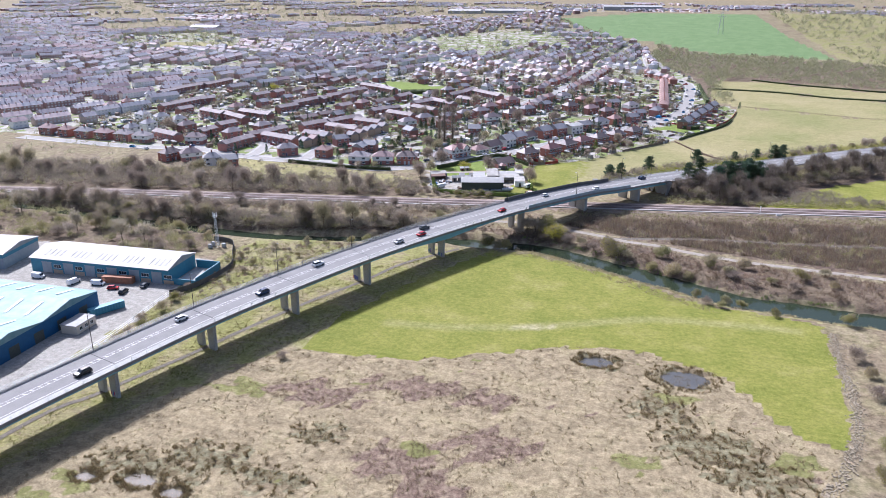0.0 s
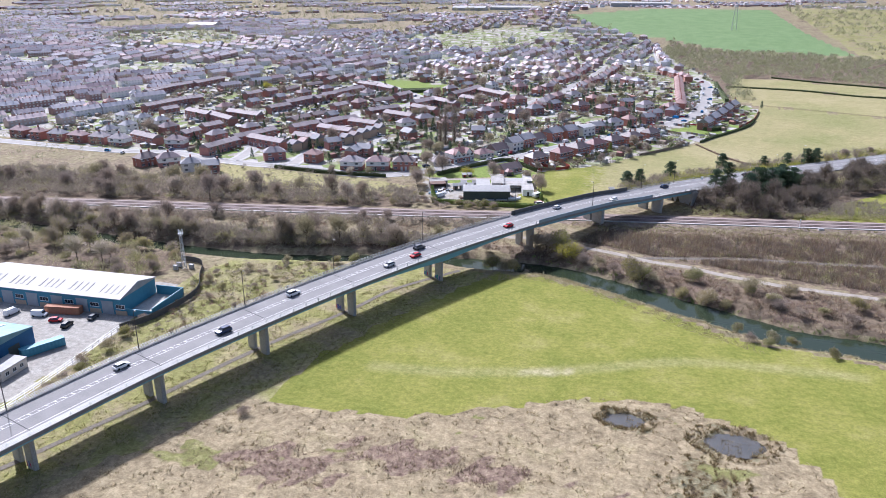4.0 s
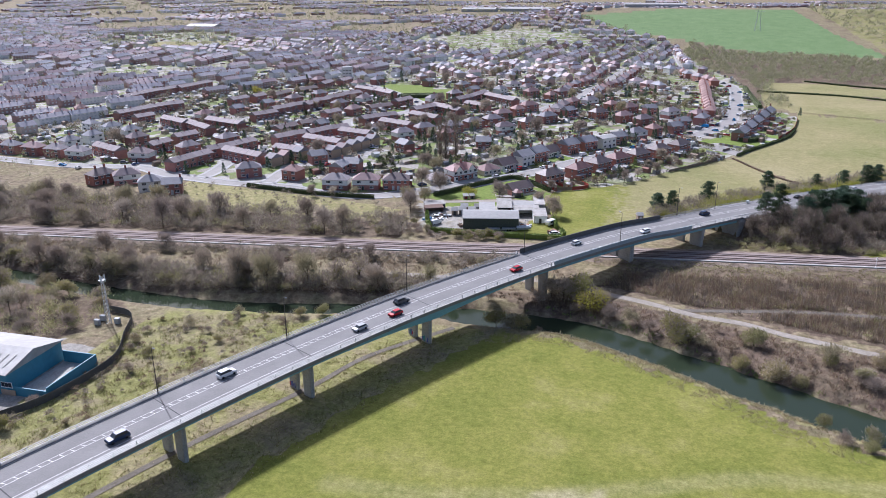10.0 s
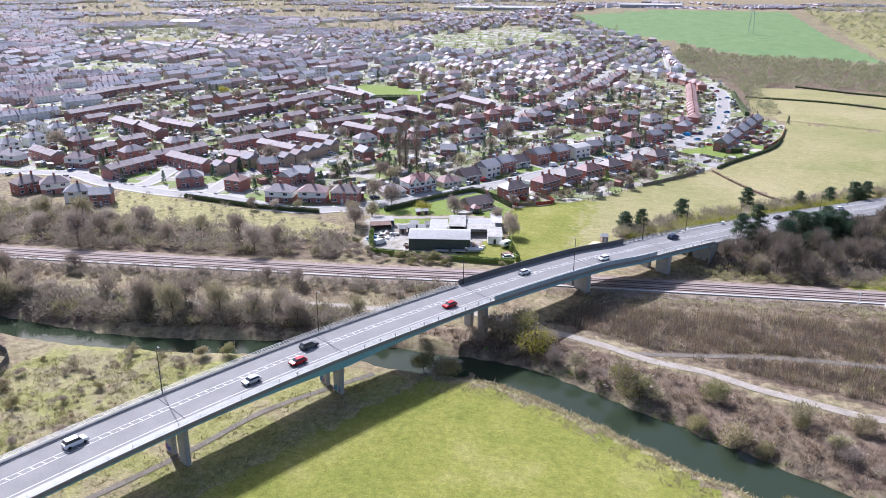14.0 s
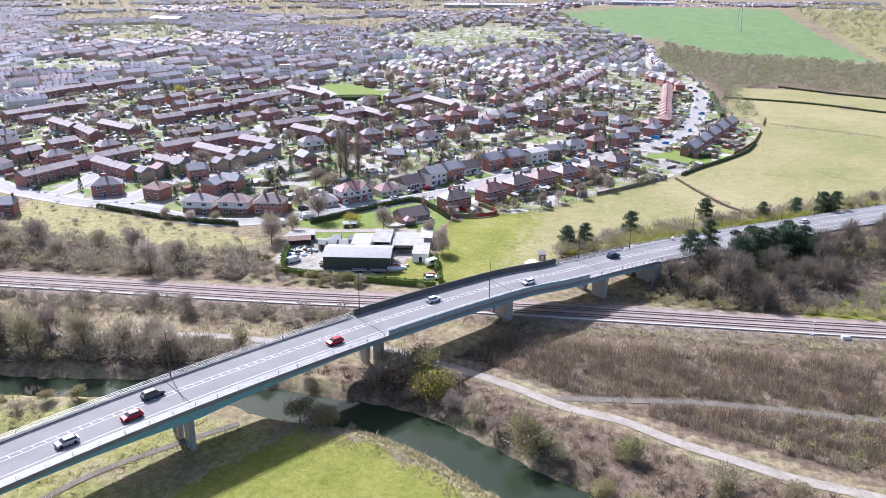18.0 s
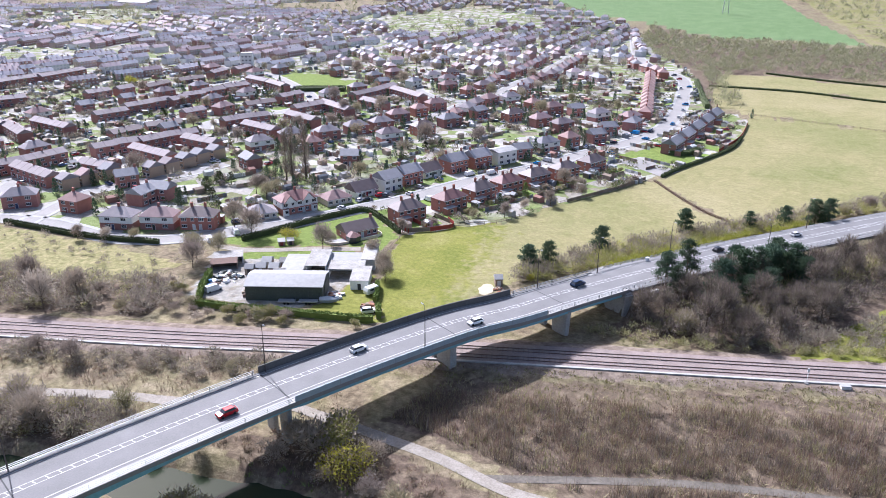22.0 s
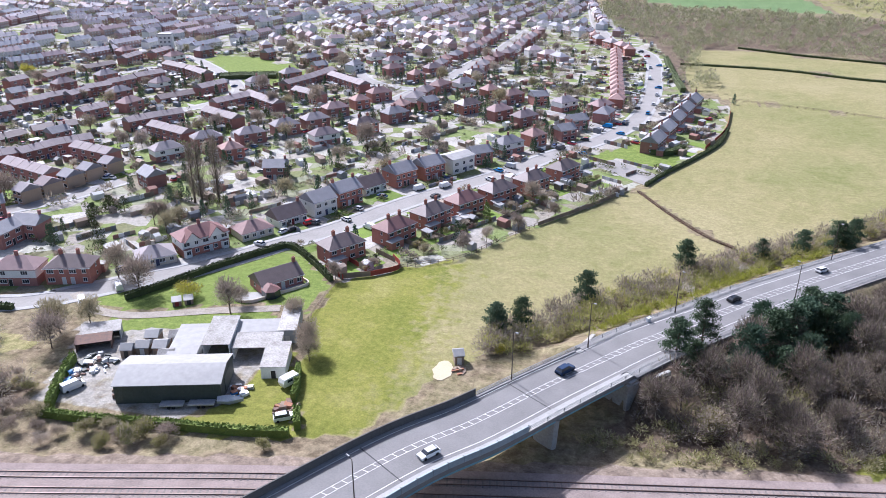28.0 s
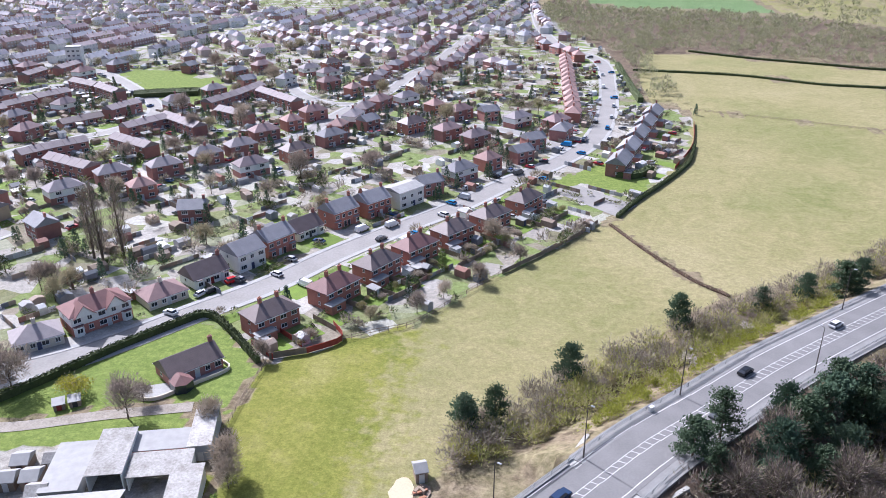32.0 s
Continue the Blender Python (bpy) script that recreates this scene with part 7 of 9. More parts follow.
def woody(rg, h, r, n=7):
    """A tapered trunk with limbs."""
    sh = Shape().tube((0, 0, -0.3), (rg.uniform(-0.2, 0.2), rg.uniform(-0.2, 0.2), h * 0.5), 0.02 * h, 0.011 * h, 7)
    for k in range(n):
        a, z = k * 2.4 + rg.uniform(-0.4, 0.4), h * rg.uniform(0.22, 0.5)
        e = (r * rg.uniform(0.45, 0.8) * math.cos(a), r * rg.uniform(0.45, 0.8) * math.sin(a), h * rg.uniform(0.65, 0.92))
        m = (e[0] * 0.45, e[1] * 0.45, z + (e[2] - z) * 0.55)
        sh.tube((0, 0, z), m, 0.009 * h, 0.006 * h, 5).tube(m, e, 0.006 * h, 0.002 * h, 4)
    return sh


class Plant:
    def __init__(self, name, label, category, make):
        rg = random.Random(sum(map(ord, name + label)))
        self.name, self.label, self.category = name, label, category
        self.trunk, self.crown = make(rg)

    def put(self, x, y, z=0.0, size=1.0, turn=0.0, group="", tall=1.0):
        ob = new(self.name, self.trunk)
        ob.matrix_basis = Matrix.LocRotScale((x, y, z), Euler((0, 0, turn)), (size, size, size * tall))
        tagged(ob, self.label, self.category, group)
        c = new("crown", self.crown)
        c.parent = ob
        return ob


def bare(h, r, n, tw=0.1, buds=0, mat=None, low=0.1, twig=None):
    """A leafless crown of many fine twigs in uneven lobes, down to low times its height."""
    def make(rg):
        sh = Shape()
        lobes = 6 + int(rg.random() * 3)
        mid = h * (1 + low) / 2
        for k in range(lobes):
            a, d = k * 2.4 + rg.uniform(-0.4, 0.4), r * rg.uniform(0.15, 0.55)
            z = mid + h * rg.uniform(-0.18, 0.24)
            blades(sh, rg, d * math.cos(a), d * math.sin(a), z, int(n * 0.8) // lobes, r * rg.uniform(0.42, 0.6), h * 0.27, h * 0.1, tw * 0.8, 0.6, fill=0.25)
            if buds:
                leaves(sh, rg, d * math.cos(a), d * math.sin(a), z, buds // lobes, r * 0.55, h * 0.27, 0.24, 1, 0.4)
        blades(sh, rg, 0, 0, mid * 0.9, int(n * 0.25), r * 0.85, h * 0.36, h * 0.11, tw * 0.8, 0.7, fill=0.3)
        return woody(rg, h, r).mesh("trunk", M_BARK), sh.mesh("crown", twig or M_TWIG, mat or M_BUD)
    return make


def pine(h, r, n):
    def make(rg):
        sh = Shape()
        tr = Shape().tube((0, 0, -0.3), (0.1, 0.05, h * 0.95), 0.025 * h, 0.006 * h, 7)
        for k in range(16):
            a, z = k * 2.4 + rg.uniform(-0.3, 0.3), h * (0.05 + 0.052 * k)
            rr = r * (1.0 - 0.042 * k) * rg.uniform(0.55, 1)
            e = (rr * math.cos(a) * 0.7, rr * math.sin(a) * 0.7, z + 0.08 * h)
            tr.tube((0, 0, z), e, 0.008 * h, 0.003 * h, 4)
            leaves(sh, rg, *e, n // 17, r * rg.uniform(0.36, 0.52), h * 0.105, 0.45, 0, 0.15)
        leaves(sh, rg, 0, 0, h * 0.95, n // 14, r * 0.32, h * 0.07, 0.45, 0, 0.2)
        return tr.mesh("trunk", M_BARK), sh.mesh("crown", M_EVER)
    return make


def cypress(h, r, n, mat):
    def make(rg):
        sh = Shape()
        for k in range(9):
            z = h * (0.1 + 0.095 * k)
            leaves(sh, rg, 0, 0, z, n // 9, r * math.sqrt(max(0.06, 1 - k / 9)), h * 0.1, 0.4, 0, 0.5)
        return Shape().tube((0, 0, -0.2), (0, 0, h * 0.9), 0.14, 0.04, 6).mesh("trunk", M_BARK), sh.mesh("crown", mat)
    return make


def poplar(rg):
    sh = Shape()
    for k in range(11):
        blades(sh, rg, 0, 0, 3 + 1.55 * k, 95, 2.3 * math.sin(0.3 + 2.5 * (k + 1) / 12), 1.8, 1.9, 0.06, 2.2, fill=0.15)
    return Shape().tube((0, 0, -0.3), (0, 0, 18), 0.4, 0.06, 7).mesh("trunk", M_BARK), sh.mesh("crown", M_SHADETWIG)


BARE_TREES = [Plant("tree", "leafless grey-brown tree among scrub", "tree", bare(8.5 + k, 4.2, 1900 + k, 0.13)) for k in range(3)]
WOOD_TREES = [Plant("tree", "grey-brown leafless tree with fine upright twigs", "tree", bare(10 + k, 3.8, 1900 + k, 0.085, twig=M_SHADETWIG)) for k in range(3)]
BUD_TREES = [Plant("tree", "tree with a haze of olive spring buds", "tree", bare(8 + k, 4.0, 900 + k, 0.13, 1200)) for k in range(3)]
BUSHES = [Plant("bush", "leafless brown bush on rough grass", "bush", bare(3.8 + 0.3 * k, 2.9, 1300 + k, 0.1, low=-0.1)) for k in range(4)]
BUD_BUSHES = [Plant("bush", "rounded bush with yellow-green spring buds", "bush", bare(4 + 0.2 * k, 2.7, 520 + k, 0.1, 1900, low=-0.1)) for k in range(3)]
YELLOW_BUSHES = [Plant("bush", "bright yellow-green budding bush", "bush", bare(3.4 + 0.2 * k, 2.6, 300 + k, 0.06, 1300, M_YELLOWBUD, -0.1)) for k in range(2)]
PINES = [Plant("pine_tree", "dark green pine with layered branches", "pine tree", pine(9 + k, 4.6, 3800 + k)) for k in range(3)]
CYPRESS = [Plant("conifer", "dark narrow garden conifer", "conifer", cypress(7 + k, 1.6 + 0.2 * k, 520, M_EVER)) for k in range(2)]
GOLD_CYPRESS = Plant("conifer", "golden-green cone-shaped garden conifer", "conifer", cypress(8, 1.9, 620, M_BRIGHTHEDGE))
EVERGREEN = [Plant("bush", "dense dark evergreen garden bush", "bush", cypress(3.2 + k, 2.0, 420, M_HEDGE)) for k in range(2)]
BLOSSOMS = Plant("tree", "small tree covered in pale blossom", "tree", bare(5, 2.6, 260, 0.04, 420, M_BLOSSOM))
POPLAR = Plant("poplar_tree", "tall narrow leafless poplar", "poplar tree", poplar)

rg = random.Random(21)


def gap_from(line, x, y):
    return math.sqrt(np.min((line.p[:, 0] - x) ** 2 + (line.p[:, 1] - y) ** 2))


def sow(kinds, poly, n, sizes, group, gap=2.0, keep=()):
    """Plants strewn over a polygon, clear of lines and of each other."""
    xs, ys = [p[0] for p in poly], [p[1] for p in poly]
    done, tries, own = 0, 0, []
    while done < n and tries < n * 12:
        tries += 1
        x, y = rg.uniform(min(xs), max(xs)), rg.uniform(min(ys), max(ys))
        if not within(poly, x, y) or any(gap_from(ln, x, y) < d for ln, d in keep) or any((x - a) ** 2 + (y - b) ** 2 < gap * gap for a, b in own):
            continue
        own.append((x, y))
        rg.choice(kinds).put(x, y, ground_z(x, y) - 0.1, rg.uniform(*sizes), rg.uniform(0, 6.28), group, rg.uniform(0.85, 1.15))
        done += 1


def thicket(name, label, poly, n, h0, h1, mat, per=110, keep=(), seed=1, wid=0.15, group=""):
    """Bushes grown into one another, too many to count."""
    r, sh, k, tries = random.Random(seed), Shape(), 0, 0
    xs, ys = [p[0] for p in poly], [p[1] for p in poly]
    while k < n and tries < n * 10:
        tries += 1
        x, y = r.uniform(min(xs), max(xs)), r.uniform(min(ys), max(ys))
        if within(poly, x, y) and not any(gap_from(ln, x, y) < d for ln, d in keep):
            h = r.uniform(h0, h1)
            blades(sh, r, x, y, ground_z(x, y) + h * 0.4, per, h * r.uniform(0.5, 0.75), h * 0.5, min(h * 0.21, 1.0), wid * 0.8, 0.6, 0, 0.2)
            k += 1
    single(name, sh, mat, label, "undergrowth", kind="stuff")


LINES = ((RAILWAY, 8.5), (TRACK_E, 3.6), (TRACK_W, 3.2), (ROAD, 11.0), (RIVER, 9.0))
MIXED = BARE_TREES + BUSHES + BUD_BUSHES + BARE_TREES
WOOD = [(26, 355), (40, 350), (62, 352), (76, 364), (87, 379), (100, 394), (113, 408), (149, 436), (230, 497), (205, 502), (140, 468), (92, 428), (66, 404), (36, 380)]
# north bank of the river and along the railway
sow(MIXED + BUD_TREES, [(-330, 270), (-160, 262), (-128, 268), (-100, 272), (-84, 280), (-110, 281), (-140, 274), (-220, 280), (-330, 276)], 34, (0.7, 1.1), "trees on the river bank", 4.2, LINES)
sow(MIXED + BUD_TREES, [(-330, 263), (-160, 259), (-122, 264), (-92, 271), (-64, 277), (-60, 284), (-100, 282), (-140, 275), (-330, 270)], 30, (0.75, 1.15), "trees on the river bank", 3.2, ((RAILWAY, 8.5), (TRACK_W, 3.4), (RIVER, 7.0), (ROAD, 12)))
thicket("thicket", "leafless grey-brown thicket along the river bank", [(-340, 262), (-160, 258), (-122, 263), (-92, 271), (-62, 277), (-58, 285), (-100, 283), (-140, 275), (-220, 270), (-340, 276)], 760, 2.2, 5.4, M_GREYTWIG, 90, ((RIVER, 5.4), (TRACK_W, 2.6), (ROAD, 11), (RAILWAY, 8)), 51, 0.19)
thicket("thicket", "budding olive bushes along the river bank", [(-340, 262), (-160, 258), (-122, 263), (-92, 271), (-62, 277), (-58, 285), (-100, 283), (-140, 275), (-340, 276)], 120, 2.4, 4.8, M_BUDSTUFF, 110, ((RIVER, 5.6), (TRACK_W, 2.6), (ROAD, 11), (RAILWAY, 8)), 70)
thicket("thicket", "leafless brown thicket north of the railway", [(-430, 275), (-310, 291), (-246, 301), (-190, 310), (-135, 320), (-100, 326), (-100, 347), (-124, 345), (-164, 341), (-215, 345), (-300, 341), (-430, 330)], 1200, 3.0, 7.2, M_GREYTWIG, 90, LINES, 52, 0.2)
thicket("thicket", "budding olive bushes north of the railway", [(-430, 275), (-310, 291), (-190, 310), (-100, 326), (-100, 347), (-164, 341), (-215, 345), (-300, 341), (-430, 330)], 240, 2.6, 5.4, M_BUDSTUFF, 100, LINES, 68)
thicket("thicket", "straggling bushes in the rough field by the street", STRAW, 70, 1.0, 3.4, M_GREYTWIG, 90, ((WEST, 6),), 72)
thicket("thicket", "brown bushes beside the railway line", [(-430, 262), (-220, 280), (-140, 290), (-100, 297), (-60, 304), (-50, 316), (-110, 307), (-190, 293), (-430, 256)], 480, 1.2, 3.4, M_GREYTWIG, 90, ((RAILWAY, 7), (TRACK_W, 2.6)), 53)
# darkened twig colours stand in for the shade between the wood's trees
thicket("thicket", "dense leafless undergrowth of the embankment wood", WOOD, 560, 2.5, 6.8, M_SHADETWIG, 150, ((ROAD, 11.5), (RAILWAY, 8.0)), 54)
thicket("thicket", "pale budding bushes between wood and railway", [(18, 350), (30, 346), (50, 347), (100, 356), (180, 369), (260, 384), (260, 388), (100, 362), (76, 357), (52, 356), (40, 362)], 220, 1.4, 3.6, M_BUDSTUFF, 110, ((RAILWAY, 6.5), (ROAD, 8)), 69)
thicket("thicket", "grey bushes at the foot of the wood", [(40, 349), (75, 355), (100, 361), (135, 369), (130, 376), (104, 386), (88, 374), (66, 360)], 170, 1.6, 4.4, M_GREYTWIG, 110, ((RAILWAY, 7.5),), 62)
thicket("thicket", "budding trees of the embankment wood", [(38, 360), (62, 366), (94, 400), (140, 440), (100, 425), (60, 388)], 90, 4.0, 7.0, M_BUDSTUFF, 150, ((ROAD, 12), (RAILWAY, 8.5)), 64)
thicket("thicket", "olive-brown bushes behind the industrial units", [(-340, 219), (-165, 213), (-160, 238), (-170, 247), (-340, 255)], 200, 3.0, 6.5, M_BUDSTUFF, 120, ((RIVER, 5.5),), 55)
thicket("thicket", "budding bushes on the road embankment", [(-6, 374), (8, 384), (20, 392), (36, 408), (60, 432), (90, 456), (140, 496), (230, 556), (225, 564), (135, 504), (86, 464), (58, 444), (34, 424), (12, 400), (-4, 388)], 560, 2.2, 5.2, M_SPRING, 110, ((ROAD, 9.8),), 56)
thicket("thicket", "yellow-green shrubs along the road edge", [(20, 384), (30, 394), (47, 410), (60, 421), (90, 448), (86, 454), (56, 428), (42, 414), (24, 398)], 130, 1.6, 3.2, M_YELLOWSTUFF, 120, ((ROAD, 9.5),), 66)
thicket("thicket", "grey-brown saplings beside the field", [(-6, 376), (8, 386), (36, 414), (90, 462), (140, 500), (135, 508), (86, 468), (34, 428), (4, 398), (-6, 390)], 220, 3.0, 6.0, M_GREYTWIG, 120, ((ROAD, 12),), 67)
thicket("thicket", "tangled bramble and bushes on the far river bank", [(-58, 284), (-40, 287), (-18, 287), (10, 277), (40, 268), (120, 255), (220, 240), (220, 208), (90, 236), (50, 243), (20, 255), (-10, 273), (-45, 277)], 330, 1.0, 2.8, M_SCRUB, 100, ((RIVER, 9.0), (TRACK_E, 2.4)), 57)
thicket("thicket", "brown saplings on waste ground below the railway", [(-16, 300), (-8, 317), (30, 319), (90, 327), (180, 341), (260, 355), (260, 264), (120, 272), (70, 279), (40, 285), (12, 292)], 1300, 1.0, 3.0, M_SCRUB, 75, ((RAILWAY, 19), (TRACK_E, 3), (TRACK_N, 2.6)), 58, 0.075)
thicket("thicket", "olive bushes on waste ground", [(48, 279), (58, 292), (90, 297), (180, 310), (260, 330), (260, 264), (120, 270)], 150, 1.6, 3.6, M_BUDSTUFF, 110, ((RAILWAY, 14), (TRACK_E, 3), (TRACK_N, 2.6)), 59)
thicket("thicket", "low bushes on rough grass by the bridge", [(-150, 232), (-115, 249), (-100, 245), (-112, 205), (-130, 165), (-142, 100), (-147, 100), (-143, 180)], 90, 0.8, 2.4, M_GREYTWIG, 90, ((ROAD, 10.5), (RIVER, 7)), 60)
thicket("thicket", "mauve-brown bramble mounds beside the bridge", [(-150, 232), (-115, 249), (-100, 245), (-112, 205), (-130, 165), (-142, 100), (-147, 100), (-143, 180)], 110, 0.8, 2.0, M_SCRUB, 100, ((ROAD, 10.5), (RIVER, 7)), 61, 0.12)
sow(BUSHES + BARE_TREES[:1] + BUSHES, [(-330, 274), (-220, 282), (-140, 288), (-100, 296), (-60, 302), (-50, 314), (-110, 305), (-190, 292), (-330, 270)], 10, (0.45, 0.85), "bushes beside the railway", 2.8, LINES)
# north of the railway
sow(BARE_TREES + BUSHES + BUD_TREES[:1], [(-420, 275), (-310, 292), (-246, 302), (-190, 311), (-135, 321), (-102, 327), (-100, 350), (-124, 346), (-164, 342), (-215, 346), (-300, 340), (-420, 325)], 80, (0.8, 1.25), "trees north of the railway", 4.0, LINES)
sow(BUSHES + BUD_BUSHES, [(-112, 325), (-60, 332), (-30, 337), (-36, 340), (-64, 337), (-92, 336), (-104, 350), (-112, 352)], 30, (0.6, 1.05), "bushes below the farmyard", 2.8, LINES)
# the wood on the embankment
sow(WOOD_TREES + WOOD_TREES + BUD_TREES[:1], WOOD, 84, (0.8, 1.2), "trees of the embankment wood", 3.6, ((ROAD, 12.5), (RAILWAY, 9)))
for x, y, s in ((39, 379, 1.0), (45, 385, 1.05), (42, 374, 0.8), (55, 383, 1.15), (61, 388, 1.25), (66, 394, 1.2), (70, 399, 1.3), (74, 396, 1.2), (78, 405, 1.2), (68, 386, 1.15), (72, 404, 1.2), (62, 380, 1.0), (52, 377, 0.9), (59, 394, 0.95), (80, 399, 1.1)):
    rg.choice(PINES).put(x, y, ground_z(x, y) - 0.2, s, rg.uniform(0, 6), "pines of the embankment wood")
# bushes and pines between the golf field and the road
for x, y, s in ((-3, 390, 0.95), (3, 392.5, 0.85), (18.3, 409, 0.95), (46, 436, 0.95), (69, 447, 0.8), (93, 459, 1.15), (98, 462, 0.9), (82, 455, 0.8)):
    rg.choice(PINES).put(x, y, ground_z(x, y) - 0.2, s, rg.uniform(0, 6), "pines beside the field")
sow(BUD_BUSHES + YELLOW_BUSHES + BUSHES + BUD_BUSHES, [(-6, 372), (8, 384), (20, 392), (36, 408), (60, 432), (90, 458), (86, 464), (58, 444), (34, 424), (12, 400), (-4, 388)], 34, (0.5, 0.95), "bushes beside the road", 2.3, ((ROAD, 10),))
sow(BARE_TREES + BUSHES, [(95, 462), (140, 495), (230, 556), (225, 566), (135, 506), (92, 476)], 34, (0.6, 0.9), "trees beside the road", 3.0, ((ROAD, 11),))
BLOSSOMS.put(45, 415, ground_z(45, 415), 0.9)
BLOSSOMS.put(62, 433, ground_z(62, 433), 0.8)
# by the river, east of the bridge
for x, y, s, k in ((-29, 282, 2.3, 0), (-25, 286, 2.2, 1), (-20, 278.5, 2.5, 2), (-36, 279, 1.2, 0), (-46, 261.5, 1.6, 1), (-41, 260.5, 1.4, 1), (-38, 259.5, 1.1, 1), (5, 264, 2.2, 1), (9, 265, 1.4, 1), (-17, 284, 1.3, 0), (30, 251, 1.6, 1), (-14, 274, 1.1, 0), (-8, 272, 1.2, 0), (-2, 268, 1.0, 0), (12, 262, 1.0, 0), (-24, 276, 1.0, 0), (22, 255, 1.05, 1), (-52, 277, 0.9, 0), (-14, 274, 0.7, 0), (14, 259, 0.6, 0), (36, 249, 0.9, 1), (41, 222, 0.75, 0), (46, 220, 0.7, 1), (63, 217, 0.8, 1),
                   (-33, 260.5, 0.4, 0), (58, 244, 1.0, 0), (50, 251, 1.1, 0), (-104, 249, 0.9, 1), (-98, 252, 1.0, 1), (-82, 257, 0.8, 0), (82, 190, 1.3, 0), (83, 168, 1.2, 0), (84, 155, 1.1, 1), (84, 180, 0.9, 1), (80, 142, 1.2, 1), (75, 128, 1.1, 1), (86, 217, 1.2, 1), (48, 227, 1.0, 1), (53, 223, 0.9, 1), (38, 229, 0.8, 1), (26, 266, 1.4, 1), (45, 262, 1.6, 0), (51, 252, 1.2, 1), (77, 254, 1.4, 1), (-85, 146, 0.75, 0)):
    ((BUSHES, BUD_BUSHES, YELLOW_BUSHES)[k][0 if k == 2 else int(rg.random() * 3)]).put(x, y, ground_z(x, y) - 0.2, s, rg.uniform(0, 6), "bushes by the river")
BARE_TREES[0].put(-33, 284, 0, 0.8, 1, "bushes by the river")
sow(BUSHES + BUD_BUSHES, [(-12, 270), (12, 264), (40, 248), (90, 238), (160, 232), (230, 240), (160, 256), (70, 264), (20, 278), (-10, 284)], 12, (0.8, 1.3), "bushes by the river", 3.4, LINES)
sow(BUSHES, [(70, 40), (120, 40), (140, 210), (90, 214), (80, 150)], 10, (0.7, 1.2), "bushes beyond the meadow", 4.0)
# rough land beside the yard and the bridge
sow(BUSHES + BUD_BUSHES, [(-150, 236), (-115, 250), (-100, 244), (-112, 205), (-128, 170), (-136, 175), (-135, 205)], 18, (0.35, 0.75), "bushes on rough grass", 4.0, ((ROAD, 12), (RIVER, 8)))
sow(BUSHES + BUSHES + BUD_BUSHES, [(-144, 190), (-132, 170), (-134, 130), (-144, 90), (-148, 90), (-145, 140)], 14, (0.5, 0.95), "bushes between yard and bridge", 2.6, ((ROAD, 10.5),))
sow(BUD_TREES + BUD_BUSHES + BUSHES, [(-330, 220), (-165, 214), (-160, 236), (-170, 246), (-330, 254)], 46, (0.95, 1.4), "trees behind the industrial units", 3.6, ((RIVER, 6),))

# scrub, sedge and reeds: too many to count
def strewn(name, label, poly, n, hmin, hmax, wid, mat, per=6, keep=(), lump=12.0, seed=1, spread_r=0.8, lean=0.35, dense=0.0):
    r = np.random.RandomState(seed)
    xs, ys = np.array(poly)[:, 0], np.array(poly)[:, 1]
    x, y = r.uniform(xs.min(), xs.max(), n * 5), r.uniform(ys.min(), ys.max(), n * 5)
    ok = inside(poly, x, y) & (wavy(x, y, lump, seed) + 0.6 * wavy(x, y, lump / 3, seed + 1) > dense + r.uniform(-0.6, 0.6, x.size))
    for ln, d in keep:
        ok &= away(ln, x, y)[0] > d
    x, y = x[ok][:n], y[ok][:n]
    z = terrain(x, y)
    sh = Shape()
    for px, py, pz in zip(x, y, z):
        for _ in range(per):
            a, b = r.uniform(0, 6.28), r.uniform(0, 6.28)
            qx, qy = px + spread_r * math.cos(a) * r.rand(), py + spread_r * math.sin(a) * r.rand()
            h = r.uniform(hmin, hmax)
            wx, wy = wid * math.cos(b), wid * math.sin(b)
            sh.face([(qx - wx, qy - wy, pz - 0.1), (qx + wx, qy + wy, pz - 0.1), (qx + lean * h * r.normal(), qy + lean * h * r.normal(), pz + h)])
    return single(name, sh, mat, label, "undergrowth", kind="stuff")


E_SCRUB = [(-18, 299), (-10, 318), (30, 324), (90, 333), (180, 347), (260, 360), (260, 262), (120, 268), (70, 275), (40, 281), (12, 289)]
strewn("scrub", "dense leafless brown scrub on waste ground", E_SCRUB, 15000, 0.8, 2.6, 0.05, M_SCRUB, 7, ((RAILWAY, 18), (TRACK_E, 2.4), (TRACK_N, 2.2)), 22, 3, 1.1, 0.2, -0.35)
# extra twigs in darkened colours carry the scrub's self-shadow
strewn("scrub", "purple-brown twiggy thicket within the scrub, darkened for self-shadow", [(-18, 299), (-10, 312), (30, 318), (90, 327), (180, 340), (200, 343), (200, 266), (120, 268), (70, 275), (40, 281), (12, 289)], 6500, 1.2, 2.8, 0.045, M_SHADETWIG, 7, ((RAILWAY, 21), (TRACK_E, 2.6), (TRACK_N, 2.4)), 13, 71, 1.0, 0.16, 0.1)
strewn("grass_tufts", "mossy yellow-green grass between railway and scrub", [(-24, 316), (30, 323), (90, 331), (180, 345), (220, 351), (220, 366), (90, 342), (-22, 326)], 3600, 0.15, 0.5, 0.1, M_ROUGHGRASS, 5, ((RAILWAY, 6.5),), 10, 73, 0.8, 0.8, -0.4)
strewn("scrub", "olive and straw-coloured patches in the scrub", E_SCRUB, 4200, 0.5, 1.9, 0.07, M_BUDSTUFF, 7, ((RAILWAY, 14), (TRACK_E, 2.2), (TRACK_N, 2.0)), 17, 35, 1.1, 0.3, 0.05)
